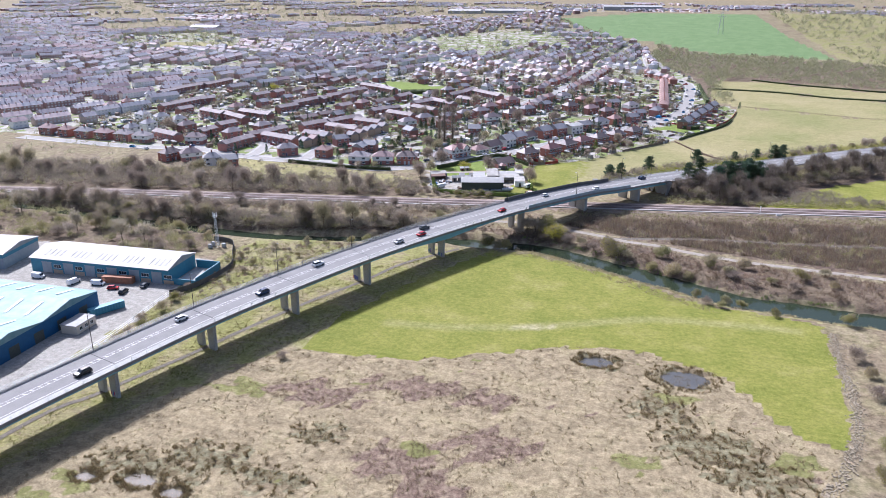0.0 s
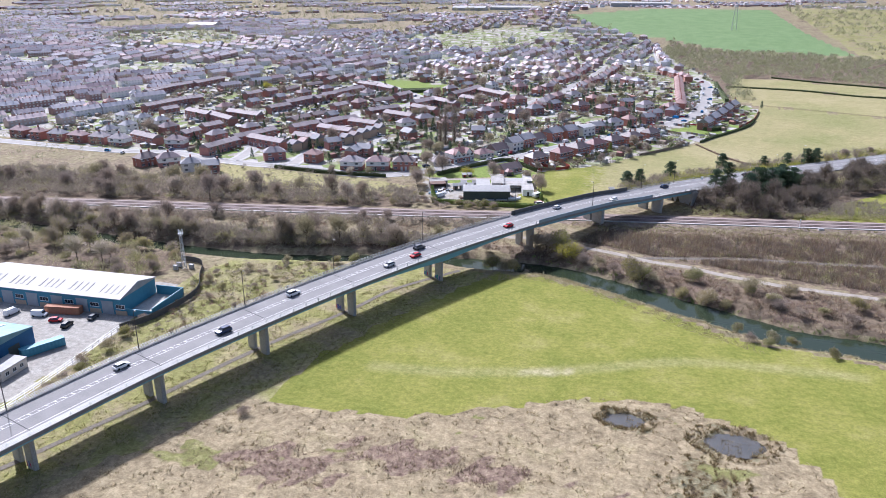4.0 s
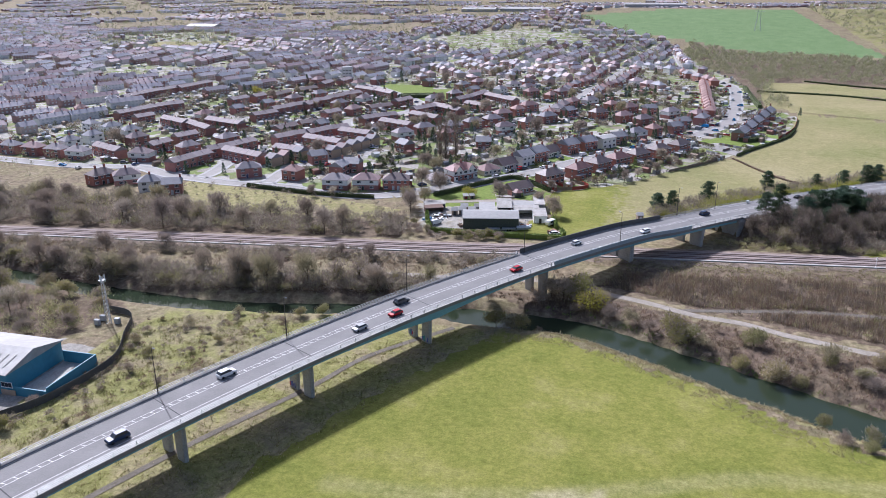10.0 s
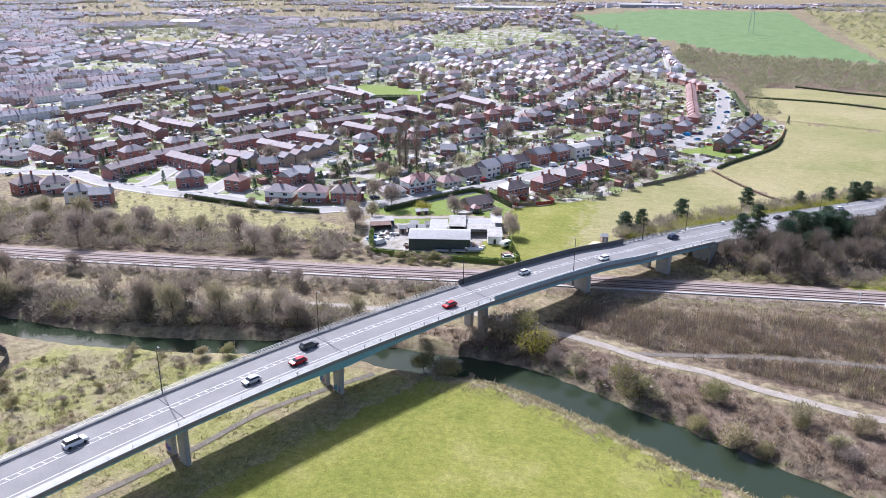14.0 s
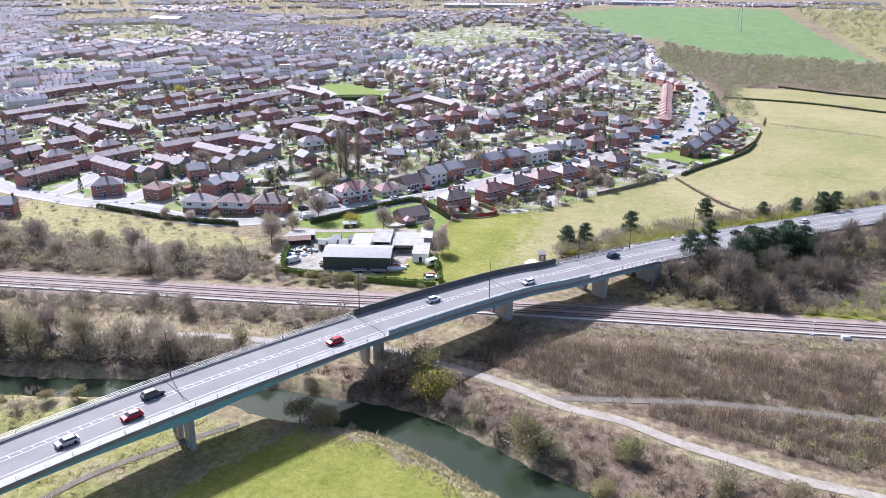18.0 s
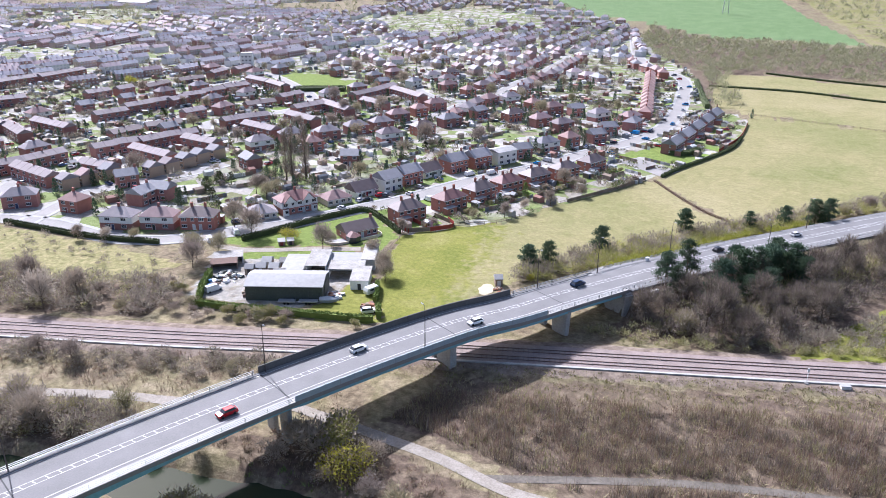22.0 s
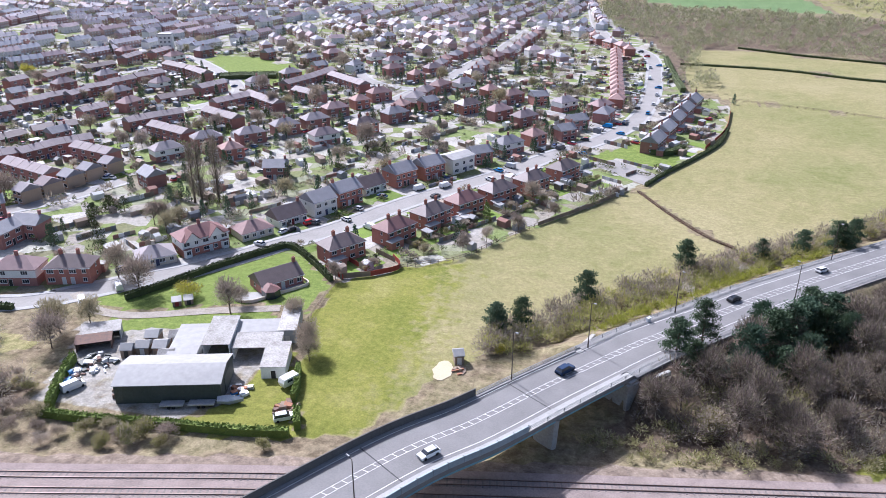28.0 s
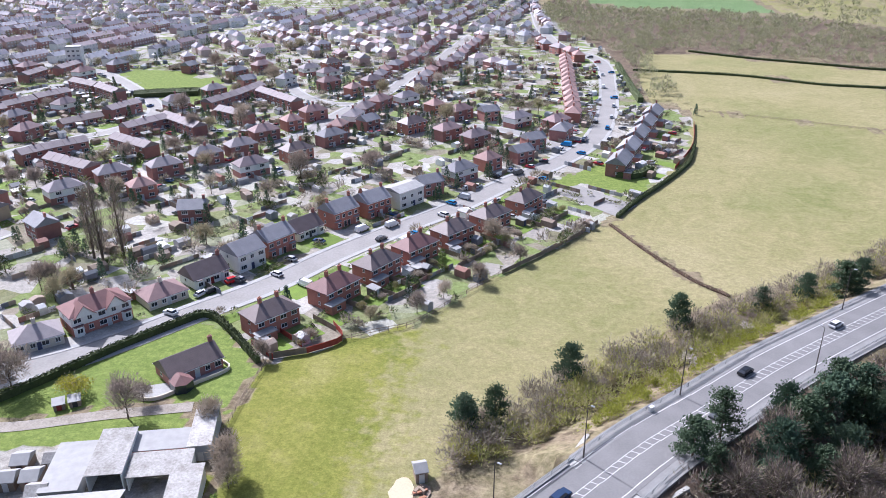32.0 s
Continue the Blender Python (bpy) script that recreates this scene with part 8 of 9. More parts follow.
strewn("grass_tufts", "straw-pale grass among the scrub", E_SCRUB, 3000, 0.25, 0.8, 0.12, M_STRAWGRASS, 6, ((RAILWAY, 10), (TRACK_E, 2.0), (TRACK_N, 2.0)), 19, 37, 1.0, 0.7, 0.35)
strewn("saplings", "slim pale birch saplings in the scrub", E_SCRUB, 420, 2.6, 4.6, 0.045, shade("birch_stems", (0.42, 0.37, 0.34), (0.28, 0.23, 0.21), 0.6, 0.9), 3, ((RAILWAY, 20), (TRACK_E, 4), (TRACK_N, 3)), 24, 39, 0.8, 0.08, 0.2)
strewn("grass_tufts", "pale dead grass between railway and scrub", [(-10, 316), (30, 322), (90, 331), (180, 345), (260, 358), (260, 372), (90, 342), (-8, 326)], 1500, 0.2, 0.6, 0.09, M_SEDGE, 5, ((RAILWAY, 6.5),), 12, 23, 0.8, 0.7, -0.5)
for ln, o in ((TRACK_E, 1.5), (TRACK_W, 1.6), (TRACK_N, 1.1), (FOOTPATH, 0.85)):
    ribbon = [tuple(map(float, ln.at(s, -o - 0.9)[0])) for s in np.arange(0, ln.length, 6)] + [tuple(map(float, ln.at(s, o + 0.9)[0])) for s in np.arange(ln.length, 0, -6)]
    strewn("grass_tufts", "dead grass creeping over the edges of a track", ribbon, int(ln.length * 7), 0.1, 0.4, 0.12, M_STRAWGRASS, 4, ((ln, o - 0.35),), 5, 47, 0.5, 0.9, -0.4)
strewn("scrub", "low brown bramble and dead grass beside the railway", [(-330, 262), (-160, 262), (-60, 280), (-30, 300), (-40, 318), (-140, 303), (-330, 268)], 2600, 0.4, 1.4, 0.06, M_SCRUB, 7, ((RAILWAY, 7), (TRACK_W, 2.4), (RIVER, 7)), 16, 5, 1.0, 0.4, -0.1)
strewn("scrub", "tangled brown bramble on the river bank", [(-40, 290), (-18, 289), (10, 280), (40, 270), (120, 258), (220, 240), (220, 205), (90, 232), (50, 240), (20, 252), (-10, 270), (-40, 275)], 2400, 0.4, 1.5, 0.06, M_SCRUB, 7, ((RIVER, 7.5), (TRACK_E, 2.4)), 12, 7, 1.0, 0.4, -0.2)
strewn("scrub", "rough dead grass and bramble beside the yard", [(-150, 232), (-115, 250), (-100, 246), (-112, 205), (-128, 165), (-140, 100), (-147, 100), (-143, 180)], 2600, 0.25, 0.8, 0.08, M_ROUGHGRASS, 6, ((ROAD, 9),), 12, 9, 1.0, 0.6, -0.2)
strewn("grass_tufts", "rough tussocky grass below the bridge", [(-146, 60), (-128, 60), (-104, 130), (-84, 160), (-62, 215), (-50, 250), (-64, 256), (-100, 200), (-126, 140)], 4200, 0.15, 0.55, 0.1, M_ROUGHGRASS, 5, ((FOOTPATH, 1.0),), 9, 25, 0.7, 0.7, -0.3)
strewn("grass_tufts", "pale rough grass on the river edge of the meadow", [(-50, 246), (-30, 252), (-12, 247), (6, 236), (26, 222), (44, 214), (46, 222), (30, 234), (4, 254), (-16, 262), (-50, 263)], 2000, 0.15, 0.5, 0.1, M_STRAWGRASS, 5, ((RIVER, 7.0),), 9, 27, 0.7, 0.7, -0.3)
strewn("sedge", "tussocks of straw-coloured dead grass across the marsh", MARSH, 9500, 0.15, 0.6, 0.12, M_MARSHSTRAW, 6, (), 14, 11, 0.8, 0.9, -0.5)


def patch_poly(spots, k, grow=1.15):
    px, py, a, b = spots[k]
    return [(px + a * grow * math.cos(i * 0.3927), py + b * grow * math.sin(i * 0.3927)) for i in range(16)]


M_DARKSEDGE = shade("dark_sedge", (1, 1, 1), (0.7, 0.7, 0.65), 0.4, 0.95, hues=[(0.19, 0.14, 0.075), (0.28, 0.20, 0.105), (0.34, 0.26, 0.14), (0.21, 0.18, 0.085)], isle=True, vary=0.2, thin=0.35)
for k, (px, py, a, b) in enumerate(HOLLOWS):
    strewn("sedge", "dark brown rush clumps in a wet hollow of the marsh", patch_poly(HOLLOWS, k), int(a * b * 2.2), 0.25, 0.7, 0.13, M_DARKSEDGE, 9, (), 4, 120 + k, 0.5, 0.7, 0.5)
for k, (px, py, a, b) in enumerate(BRAMBLES):
    strewn("bramble", "low purple-brown bramble patch in the marsh", patch_poly(BRAMBLES, k, 1.05), int(a * b * 2.6), 0.2, 0.6, 0.07, M_SCRUB, 7, (), 7, 140 + k, 0.9, 0.5, -0.5)
for px, py, a, b in PONDS:
    strewn("sedge", "dark sedge fringing a marsh pond", [(px + a * 1.9 * math.cos(k * 0.3927), py + b * 2.1 * math.sin(k * 0.3927)) for k in range(16)], 260, 0.35, 0.9, 0.08, M_DARKSEDGE, 7, (), 3, int(px) % 50 + 60, 0.5, 0.6, -0.2)
strewn("reeds", "pale dead reeds along the river", [(p[0], p[1]) for p in [(-60, 285), (-10, 280), (30, 262), (90, 244), (90, 236), (45, 241), (20, 253), (-14, 273), (-45, 275)]], 900, 0.5, 1.3, 0.06, M_SEDGE, 6, ((RIVER, 6.0),), 6, 13, 0.6, 0.3, 0.0)
strewn("grass_tufts", "longer pale grass along the meadow edge", [(-48, 257), (-30, 259), (-17, 255), (0, 247), (17, 236), (32, 225), (45, 220), (77, 214), (77, 211), (44, 217), (31, 222), (15, 233), (-2, 244), (-18, 251), (-40, 252)], 700, 0.15, 0.45, 0.08, M_STRAWGRASS, 5, ((RIVER, 7.0),), 8, 17, 0.7, 0.8, -0.4)
NORTH_BANK = [RIVER.at(RIVER.near(-40, 268) + 6 * k, -6.4)[0] for k in range(24)] + [RIVER.at(RIVER.near(-40, 268) + 6 * k, -8.8)[0] for k in range(23, -1, -1)]
strewn("bank_plants", "fresh green nettles and ivy along the water's edge", [(float(q[0]), float(q[1])) for q in NORTH_BANK], 900, 0.3, 1.0, 0.14, shade("nettle_leaves", (0.14, 0.19, 0.05), (0.22, 0.26, 0.09), 0.6, 0.9, thin=0.3), 6, (), 5, 43, 0.7, 0.6, -0.1)
strewn("grass_tufts", "long straw-pale dead grass on the meadow bank", BANK, 2200, 0.25, 0.7, 0.12, M_STRAWGRASS, 6, (), 8, 44, 0.8, 0.9, -0.7)
WOODS = [(66, 700), (90, 690), (84, 790), (92, 852), (125, 870), (165, 842), (245, 806), (430, 770), (430, 900), (300, 985), (262, 1080), (90, 1130), (20, 1220), (10, 1100), (26, 960), (60, 880), (72, 800)]


def far_wood(poly, n, h0, h1, label, seed, mat):
    r = random.Random(seed)
    sh = Shape()
    xs, ys = [p[0] for p in poly], [p[1] for p in poly]
    k = 0
    while k < n:
        x, y = r.uniform(min(xs), max(xs)), r.uniform(min(ys), max(ys))
        if within(poly, x, y):
            h = r.uniform(h0, h1)
            z = ground_z(x, y)
            blades(sh, r, x, y, z + h * 0.5, 80 if y < 1000 and x > 0 else 30, h * 0.5, h * 0.5, h * (0.2 if y < 1000 else 0.3), 0.26 if y < 1000 else 0.6, 0.5, 0, 0.3)
            k += 1
    single("far_wood", sh, mat, label, "woodland", kind="stuff")


M_FARWOOD = shade("far_wood_twigs", (1, 1, 1), (0.75, 0.75, 0.7), 0.02, 0.95, hues=[(0.33, 0.325, 0.19), (0.35, 0.32, 0.24), (0.31, 0.33, 0.16), (0.36, 0.35, 0.22)], isle=True, vary=0.15, thin=0.3)
far_wood(WOODS, 1900, 4, 8, "leafless woodland between fields and town", 31, M_FARWOOD)
far_wood([(270, 1000), (430, 900), (760, 1000), (760, 1900), (420, 1900), (235, 1620), (215, 1540), (245, 1300), (282, 1110)], 1900, 6, 11, "leafless woodland behind the green hill", 33, M_FARWOOD)
far_wood([(-164, 1470), (-80, 1305), (-84, 1300), (-172, 1462)], 40, 4, 6, "hedge along the hill field", 35, M_FARWOOD)
far_wood([(-900, 600), (-420, 405), (-300, 402), (-300, 345), (-420, 335), (-900, 400)], 330, 4, 8, "leafless trees at the edge of town", 37, M_FARWOOD)
far_wood([(-900, 900), (-560, 620), (-400, 560), (-330, 780), (-100, 800), (20, 780), (10, 1100), (-80, 1290), (-300, 1500), (-1000, 1500)], 900, 4, 8, "trees between the streets of the town", 45, M_FARWOOD)
far_wood([(-1500, 1300), (-700, 850), (-250, 820), (0, 830), (0, 1250), (-200, 1500), (-200, 3000), (-2600, 3000)], 2600, 7, 13, "trees among the distant houses", 39, M_FARWOOD)
far_wood([(400, 2000), (1500, 2000), (2200, 4200), (600, 4200)], 500, 12, 20, "distant woodland", 41, M_FARWOOD)


# hedges
def hedge(pts, w, h, label, mat, n=30):
    """A clipped or shaggy hedge: a solid core under a skin of small leaves."""
    ln = Line(pts, 2.0)
    t = thing("hedge", label, "hedge", "hedges")
    part("core", ln.strip(Shape(), -w * 0.38, w * 0.38, -0.2, h * 0.86, 0, None, 3), mat, t)
    sh, r = Shape(), random.Random(int(pts[0][0] * 3 + pts[0][1]))
    for _ in range(int(ln.length * n)):
        s, o = r.uniform(0, ln.length), r.uniform(-w / 2, w / 2)
        q, a = ln.at(s, o)
        z = h * r.uniform(0.8, 1.08) if abs(o) < w * 0.36 else h * r.uniform(0.05, 1.0)
        c = Vector((q[0], q[1], z))
        u = Vector((r.gauss(0, 1), r.gauss(0, 1), r.gauss(0, 1))).normalized()
        v = u.orthogonal() * 0.22
        sh.face([c - u * 0.2, c + u * 0.2 + v, c + v * -1.0])
    part("leaves", sh, mat, t)


hedge([(-104, 387), (-98, 396), (-88, 412), (-80, 423), (-74, 429), (-66, 423), (-53, 409)], 1.6, 2.0, "dark clipped hedge round the bungalow lawn", M_HEDGE)
hedge([(-98, 357), (-95, 348), (-91, 339)], 1.8, 2.6, "bright green hedge beside the farmyard", M_BRIGHTHEDGE)
hedge([(-92, 337), (-81, 337), (-64, 338.5), (-48, 339.5), (-38, 341)], 1.8, 2.0, "green hedge along the farmyard", M_BRIGHTHEDGE)
hedge([(-45, 364), (-42.5, 357), (-41.5, 352)], 1.4, 2.4, "bright clipped hedge beside the field", M_BRIGHTHEDGE)
hedge([(-39, 348), (-37, 343)], 1.8, 2.6, "bright clipped hedge beside the field", M_BRIGHTHEDGE)
hedge([(38, 512), (47, 530), (61, 554), (73, 578), (80, 604)], 1.5, 1.5, "shaggy brown-green hedge along the field", M_HEDGE, 24)
hedge([(72, 785), (135, 774), (179, 750), (215, 743), (330, 722)], 1.6, 1.4, "low dark hedge between fields", M_HEDGE, 12)
hedge([(122, 866), (161, 839), (211, 815), (239, 803), (330, 786)], 1.7, 1.5, "low dark hedge between fields", M_HEDGE, 12)
hedge([(66, 690), (64, 740), (63, 800)], 4, 3.4, "tall scrubby hedge beside the road", M_HEDGE, 14)
hedge([(35, 505), (45, 483), (55, 465), (63, 456)], 1.2, 0.6, "low brambly ditch line across the field", M_SCRUB, 30)
hedge([(-222, 674), (-205, 681), (-188, 686)], 14, 3.0, "dense dark shrubbery on the green", M_HEDGE, 60)
hedge([(-198, 379), (-158, 374.5), (-130, 376)], 1.8, 1.8, "dark hedge beside the street", M_HEDGE)
hedge([(38, 560), (48, 556), (56, 566)], 3.5, 2.6, "shaggy dark garden hedge", M_HEDGE, 40)

M_LAWN = shade("garden_lawn", (0.15, 0.22, 0.035), (0.11, 0.16, 0.03), 0.3, 0.95, vary=0.25)
# verges and back gardens of the row beside the field
row0 = MAIN.near(-70.5, 439)
gr = random.Random(17)
plank = Shape().box(-0.9, 0.9, -0.03, 0.03, 0.05, 1.6).box(0.86, 0.98, -0.06, 0.06, -0.1, 1.7).mesh("fence_panel", M_WOOD)
plank_red = Shape().box(-0.9, 0.9, -0.03, 0.03, 0.05, 1.6).box(0.86, 0.98, -0.06, 0.06, -0.1, 1.7).mesh("fence_panel", M_REDWOOD)
for k in range(7):
    s = row0 + 17.7 * k
    for ds in (-4.6, 4.6):
        q, h = MAIN.at(s + ds, 9.4)
        single("lawn", Shape().box(-3.2, 3.2, -2.3, 2.3, -0.1, 0.05), M_LAWN, "mown front lawn between street and house", "lawn", "front lawns", "structure", pose(q[0], q[1], 0, 0, 0, math.degrees(h)))
        q, h = MAIN.at(s + ds, 29.6)
        if not within(GOLF, q[0], q[1]):
            single("lawn", Shape().box(-3.0, 3.0, -3.2, 3.2, -0.1, 0.05), M_LAWN, "small mown back-garden lawn", "lawn", "garden lawns", "structure", pose(q[0], q[1], 0, 0, 0, math.degrees(h)))
    side_fence = thing("garden_fence", "board fence between two back gardens", "fence", "garden fences of the row")
    for ds in (-8.8, 0.0):
        for o in np.arange(25.6, 35, 1.9):
            q, h = MAIN.at(s + ds, o)
            if not within(GOLF, q[0], q[1]):
                part("fence_panel", plank_red if k == 0 else plank, None, side_fence, "", Matrix.Translation((q[0], q[1], 0)) @ Matrix.Rotation(h - math.pi / 2, 4, "Z"))
    for _ in range(4):
        q, h = MAIN.at(s + gr.uniform(-8, 8), gr.uniform(28, 35))
        if not within(GOLF, q[0], q[1]):
            gr.choice(BUSHES + BUD_BUSHES + EVERGREEN).put(q[0], q[1], 0, gr.uniform(0.4, 0.9), gr.uniform(0, 6), "back-garden bushes of the row")
    q, h = MAIN.at(s + gr.choice((-7, 7)), 27.5)
    shed(q[0], q[1], 2.4, 3.0, 2.1, math.degrees(h), gr.choice((M_WOOD, M_RENDER)), M_GREYROOF, "small shed at a garden fence", rise=0.4, group="garden sheds of the row")
# garden lawns, hedges, sheds and trees
SHED_MESH = {}
n_shed = n_lawn = n_bush = 0
for hx, hy, hr in list(USED):
    if hy > 720 or hx < -300 or hr < 3:
        continue
    for _ in range(4):
        a, d = rg.uniform(0, 6.283), rg.uniform(hr + 2.5, hr + 11)
        x, y = hx + d * math.cos(a), hy + d * math.sin(a)
        if not lawful(x, y) or not off_road(x, y, 3.0) or not free(x, y, 1.8):
            continue
        k = rg.random()
        ang = rg.choice((55, 58, 145, 148, 68, 158))
        if k < 0.34 and n_lawn < 95:
            w, l = rg.uniform(2, 4), rg.uniform(3, 7)
            single("lawn", Shape().box(-w, w, -l, l, -0.2, 0.03 + 0.002 * (n_lawn % 9)), M_LAWN, "small mown back-garden lawn", "lawn", "garden lawns", "structure", pose(x, y, 0, 0, 0, ang))
            n_lawn += 1
        elif k < 0.56 and n_shed < 100:
            if free(x, y, 2.4):
                kk = n_shed % 5
                if kk not in SHED_MESH:
                    SHED_MESH[kk] = shed(x, y, 2.2 + 0.5 * kk, 2.4 + 0.3 * (kk % 3), 2.1, ang, (M_WOOD, M_WOOD, M_RENDER, M_REDBRICK, M_WOOD)[kk], (M_GREYROOF, M_METALROOF, M_METALROOF, M_GREYROOF, M_METALROOF)[kk], "small garden shed or garage behind a house", rise=(1.1, 0.4, 1.1, 0.3, 0.4)[kk], group="garden sheds")
                else:
                    copy_thing(SHED_MESH[kk], pose(x, y, 0, 0, 0, ang))
                n_shed += 1
        elif k < 0.8 and n_bush < 36:
            n_bush += 1
            rg.choice(BUSHES + EVERGREEN * 2 + BUD_BUSHES + BARE_TREES[:1]).put(x, y, 0, rg.uniform(0.35, 0.75), rg.uniform(0, 6), "garden bushes and trees")
        elif k < 0.84:
            rg.choice(CYPRESS).put(x, y, 0, rg.uniform(0.6, 1.1), 0, "garden bushes and trees")
for x, y, s in ((-123, 460, 1.1), (-119, 458, 1.2), (-114, 461, 1.25)):
    POPLAR.put(x, y, 0, s, x, "poplars between gardens")
for x, y, s in ((-107, 361, 1.1), (-110, 368, 1.0), (-104, 372, 0.8), (-126, 438, 0.9), (-118, 440, 0.8), (-46, 372, 0.8), (-44, 368, 0.7), (-72, 391, 0.6), (-160, 372, 0.6), (-140, 376, 0.6), (-150, 374, 0.6), (-31, 431, 0.5), (-20, 437, 0.6), (-5, 456, 0.7), (6, 472, 0.6), (-14, 446, 0.6)):
    rg.choice(BARE_TREES).put(x, y, 0, s, rg.uniform(0, 6), "trees among the gardens")
for x, y, s in ((-113, 447, 1.0), (-105, 450, 1.0), (-100, 458, 0.9), (-96, 500, 1.0), (-90, 512, 1.0), (-85, 508, 0.9), (-20, 600, 1.1), (-14, 606, 1.2), (-8, 600, 1.0), (91, 664, 0.9), (-200, 430, 1.0), (-240, 560, 1.1), (-60, 640, 1.2), (-300, 470, 1.2)):
    rg.choice(CYPRESS).put(x, y, 0, s, 0, "garden conifers")
for x, y, s in ((-262, 558, 1.3), (-257, 563, 1.5), (-259, 568, 1.2), (-177, 523, 1.3), (-173, 521, 1.2), (-156, 553, 1.2), (-151, 586, 1.4), (-152, 442, 1.5), (-148, 446, 1.6), (-143, 447, 1.5), (-147, 434, 1.2), (-138, 424, 1.5), (-130, 415, 1.3), (-100, 547, 1.2), (-72, 533, 1.5), (-80, 531, 1.4)):
    rg.choice(EVERGREEN).put(x, y, 0, s, rg.uniform(0, 6), "garden evergreens")
for x, y, s in ((-359, 651, 1.3), (-355, 655, 1.2), (-340, 735, 1.4), (-130, 463, 1.1), (-132, 459, 1.0), (-126, 461, 0.9), (-35, 725, 1.3), (-28, 727, 1.4), (-21, 728, 1.4), (-14, 730, 1.2), (-38, 731, 1.1), (-3, 786, 1.2), (-156, 625, 1.1)):
    rg.choice(CYPRESS).put(x, y, 0, s, 0, "garden conifers")
for x, y, s in ((-248, 634, 0.9), (-266, 598, 0.7), (-190, 519, 0.7), (-153, 600, 1.0), (-147, 604, 0.9), (-51, 721, 1.0), (-118, 432, 0.8), (-124, 441, 0.8)):
    rg.choice(BARE_TREES).put(x, y, 0, s, rg.uniform(0, 6), "trees among the gardens")
YELLOW_BUSHES[1].put(-354, 663, 0, 2.4, 0.3)
GOLD_CYPRESS.put(-16.5, 463, 0, 1.0)
BLOSSOMS.put(-106, 438, 0, 1.0)
BLOSSOMS.put(-57, 520, 0, 0.9)
YELLOW_BUSHES[0].put(-88.5, 392.5, 0, 1.7, 0.5)
for x, y, s in ((-102.6, 391.5, 1.25), (-72.6, 385.5, 0.95), (-54.7, 385, 0.8), (-52.4, 410.5, 0.55), (-114, 399, 1.0)):
    rg.choice(BARE_TREES).put(x, y, 0, s, rg.uniform(0, 6), "trees round the bungalow lawn")
tt = random.Random(77)
for k in range(150):
    x, y = tt.uniform(-330, 10), tt.uniform(430, 900)
    if lawful(x, y) and off_road(x, y, 2) and free(x, y, 1.5):
        (tt.choice(CYPRESS) if tt.random() < 0.45 else tt.choice(BARE_TREES + BUD_TREES)).put(x, y, 0, tt.uniform(0.7, 1.3), tt.uniform(0, 6), "trees among the houses")

# shrubs, hedges and small trees of the gardens, grown together
def garden_green(name, label, x0, x1, y0, y1, n, h0, h1, mat, per, seed, gap=1.0):
    r, sh, k, tries = random.Random(seed), Shape(), 0, 0
    while k < n and tries < n * 6:
        tries += 1
        y = r.uniform(y0, y1)
        x = r.uniform(max(x0, 15 - 1.0 * (y + 37) - 40), x1)
        if not lawful(x, y) or not off_road(x, y, 1.6) or not clear(x, y, gap):
            continue
        a, length = district(x, y) + r.choice((0, math.pi / 2)), r.choice((0, 0, 0, 5, 8))
        for j in range(1 + int(length / 1.6)):
            h = r.uniform(h0, h1) * (0.7 if length else 1.0)
            px, py = x + j * 1.6 * math.cos(a), y + j * 1.6 * math.sin(a)
            if j and (not off_road(px, py, 1.6) or not clear(px, py, gap * 0.6)):
                break
            blades(sh, r, px, py, ground_z(px, py) + h * 0.4, per, h * r.uniform(0.45, 0.65), h * 0.5, h * 0.3, 0.2, 0.5, 0, 0.3)
        k += 1
    single(name, sh, mat, label, "garden plants", kind="stuff")


garden_green("garden_shrubs", "dark green hedges and shrubs of the town gardens", -420, 90, 400, 760, 1150, 1.0, 2.8, M_GREENSTUFF, 40, 81)
garden_green("garden_shrubs", "leafless and budding garden trees of the town", -420, 80, 410, 900, 420, 3.0, 6.5, M_GREYTWIG, 80, 82, 1.6)
garden_green("garden_shrubs", "dark evergreen trees among the houses", -420, 80, 410, 900, 110, 3.0, 5.5, M_GREENSTUFF, 80, 84, 1.5)
garden_green("garden_shrubs", "evergreen shrubs among the distant houses", -1300, 60, 700, 1700, 1700, 2.0, 7.0, M_GREENSTUFF, 24, 83, 1.5)

# small sheds, greenhouses and fence panels crowded between the houses
M_CLUTTER = shade("garden_shed_boards", (1, 1, 1), (0.85, 0.85, 0.85), 0.3, 0.85, hues=[(0.62, 0.62, 0.61), (0.26, 0.2, 0.15), (0.40, 0.39, 0.38), (0.28, 0.15, 0.12), (0.72, 0.72, 0.71), (0.34, 0.27, 0.22), (0.17, 0.18, 0.2), (0.22, 0.17, 0.13)], isle=True, vary=0.15)


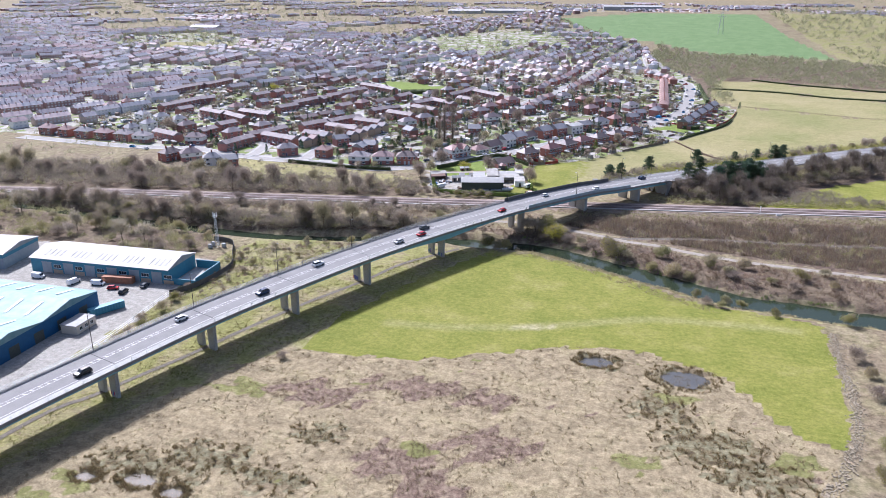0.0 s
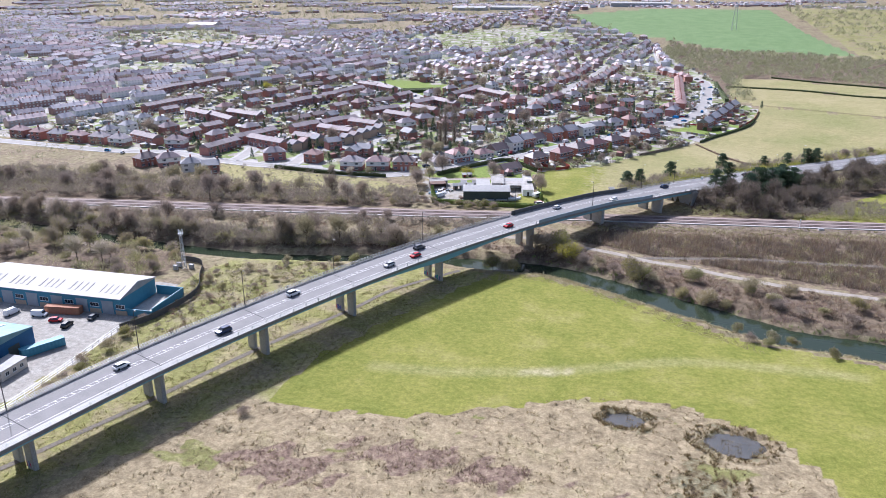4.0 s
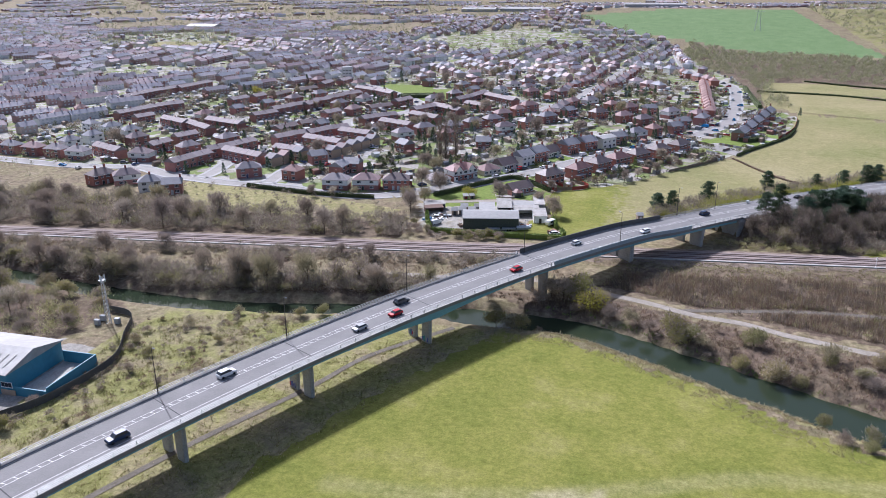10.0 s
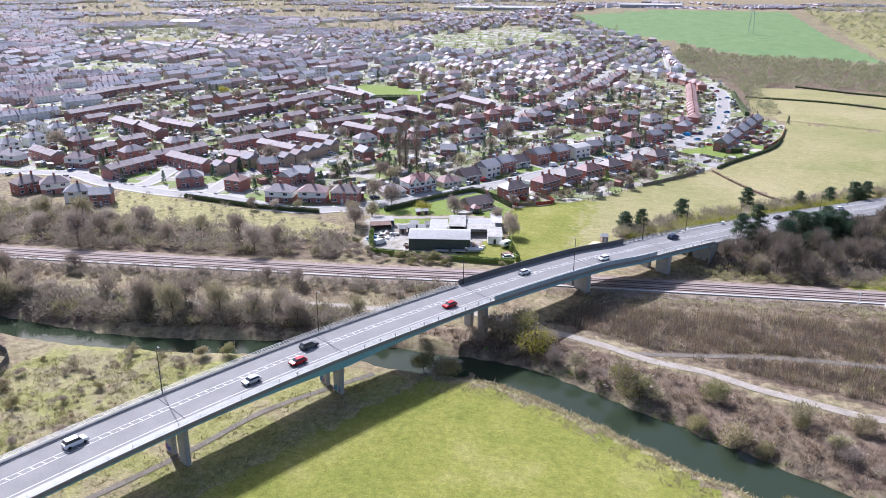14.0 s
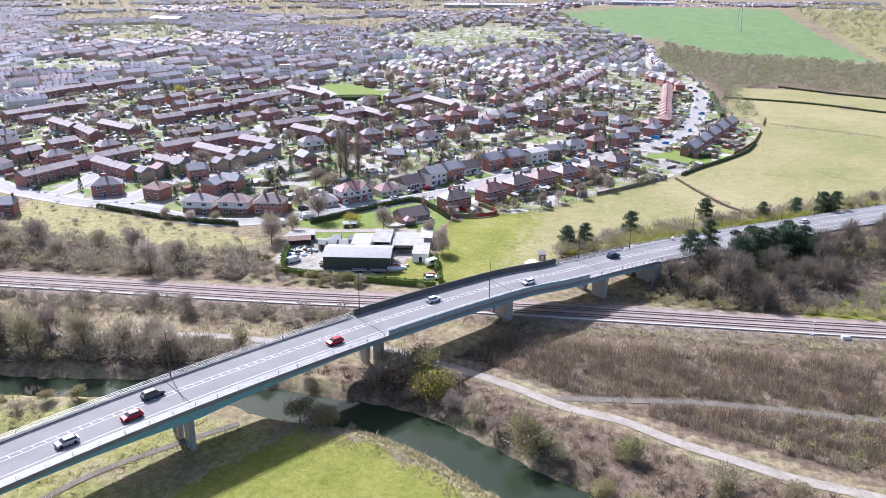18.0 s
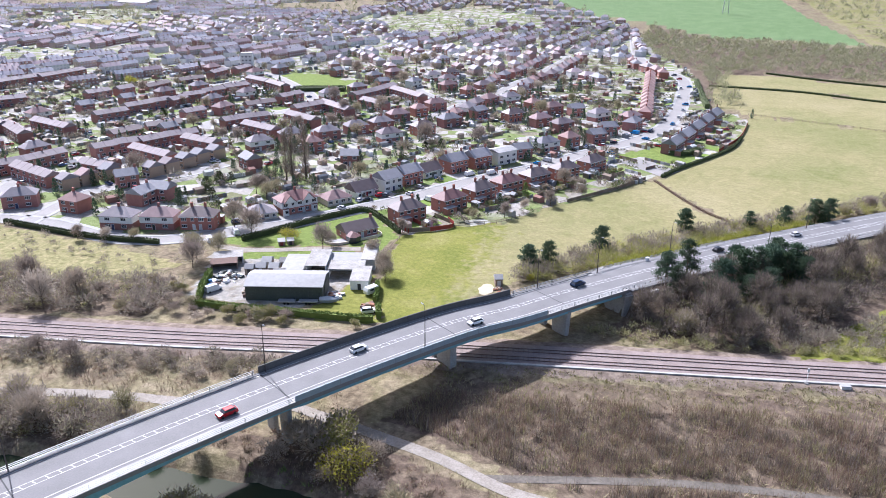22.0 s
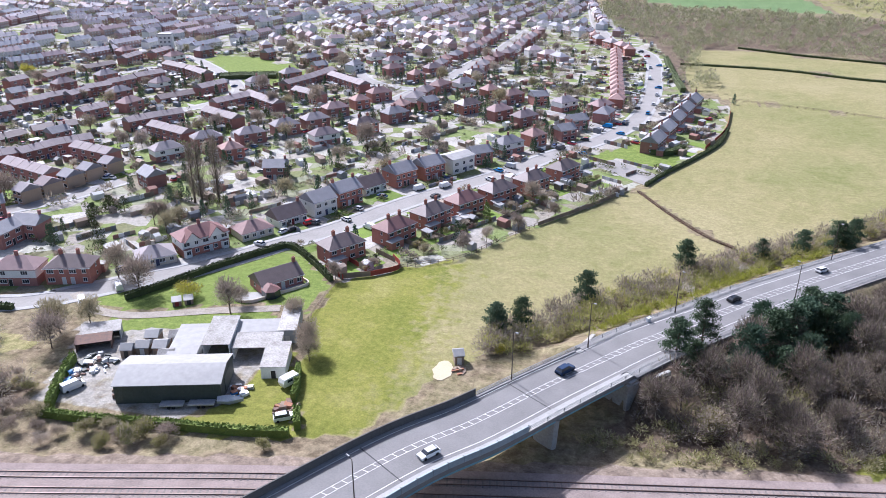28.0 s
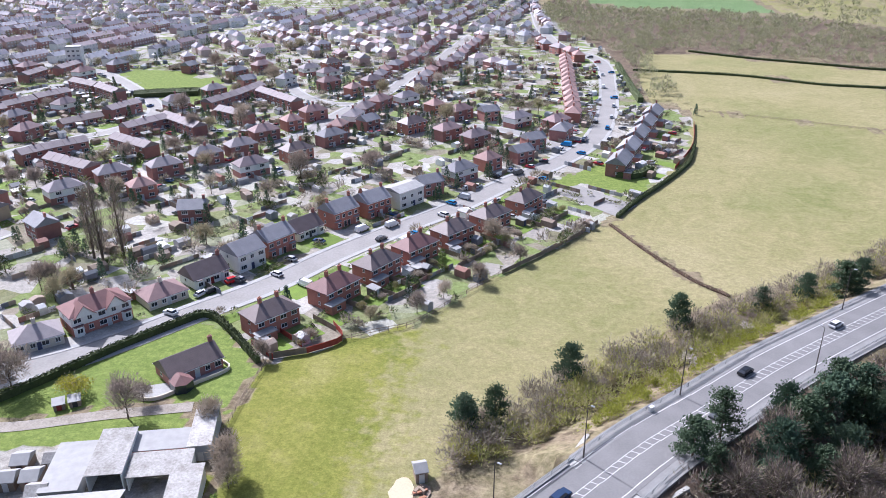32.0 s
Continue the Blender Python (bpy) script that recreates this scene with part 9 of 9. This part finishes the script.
def garden_clutter(n_hut, n_fence, x0, y0, y1, seed):
    r, huts, panels = random.Random(seed), Shape(), Shape()
    k = tries = 0
    while k < n_hut + n_fence and tries < (n_hut + n_fence) * 6:
        tries += 1
        y = r.uniform(y0, y1)
        x = r.uniform(max(x0, 15 - 1.0 * (y + 37) - 40), 80)
        hut = k < n_hut
        if not lawful(x, y) or not off_road(x, y, 2.4) or not clear(x, y, 1.2 if hut else 0.8):
            continue
        a = (0.95 if x > -180 else 1.19) + r.choice((0, math.pi / 2)) if y < 720 else district(x, y) + r.choice((0, math.pi / 2))
        c, s = math.cos(a), math.sin(a)
        P = lambda u, v, z: (x + u * c - v * s, y + u * s + v * c, z)  # noqa: E731
        if hut:
            w, d, h = r.uniform(0.9, 2.0), r.uniform(1.0, 2.4), r.uniform(1.7, 2.3)
            huts.hull([[P(-w, -d, -0.1), P(w, -d, -0.1), P(w, d, -0.1), P(-w, d, -0.1)], [P(-w, -d, h), P(w, -d, h), P(w, d, h), P(-w, d, h)], [P(-0.05, -d, h + 0.6), P(0.05, -d, h + 0.6), P(0.05, d, h + 0.6), P(-0.05, d, h + 0.6)]])
        else:
            l, h = r.uniform(3, 7), r.uniform(1.2, 1.8)
            for u in np.arange(-l, l, 1.85):
                panels.hull([[P(u, -0.05, -0.1), P(u + 1.8, -0.05, -0.1), P(u + 1.8, 0.05, -0.1), P(u, 0.05, -0.1)], [P(u, -0.05, h), P(u + 1.8, -0.05, h), P(u + 1.8, 0.05, h), P(u, 0.05, h)]])
        k += 1
    single("garden_huts", huts, M_CLUTTER, "small huts, greenhouses and lean-tos behind the houses", "garden huts", kind="stuff")
    single("garden_fences", panels, M_CLUTTER, "board fence panels between the gardens", "garden fences", kind="stuff")


garden_clutter(560, 480, -420, 405, 800, 91)
garden_clutter(600, 300, -1100, 800, 1300, 92)

# pylon on the hill
pyl = thing("pylon", "tall grey lattice electricity pylon on the green hill", "pylon", at=pose(118, 1330, ground_z(118, 1330)))
ps = Shape()
for a in range(4):
    c, s = (1, 1, -1, -1)[a], (1, -1, -1, 1)[a]
    part("leg", Shape().tube((4 * c, 4 * s, 0), (0.8 * c, 0.8 * s, 42), 0.25, 0.15, 4), M_STEEL, pyl)
for k in range(7):
    z, r = k * 6, 4 - 3.2 * k / 7
    for c, s in ((1, 0), (0, 1)):
        ps.tube((-r, -r, z), (r * (1 if c else -1), r * (1 if s else -1), z + 6), 0.12, None, 4)
for z in (28, 34, 40):
    ps.tube((-7, 0, z), (7, 0, z), 0.2, None, 4)
part("bracing", ps, M_STEEL, pyl)
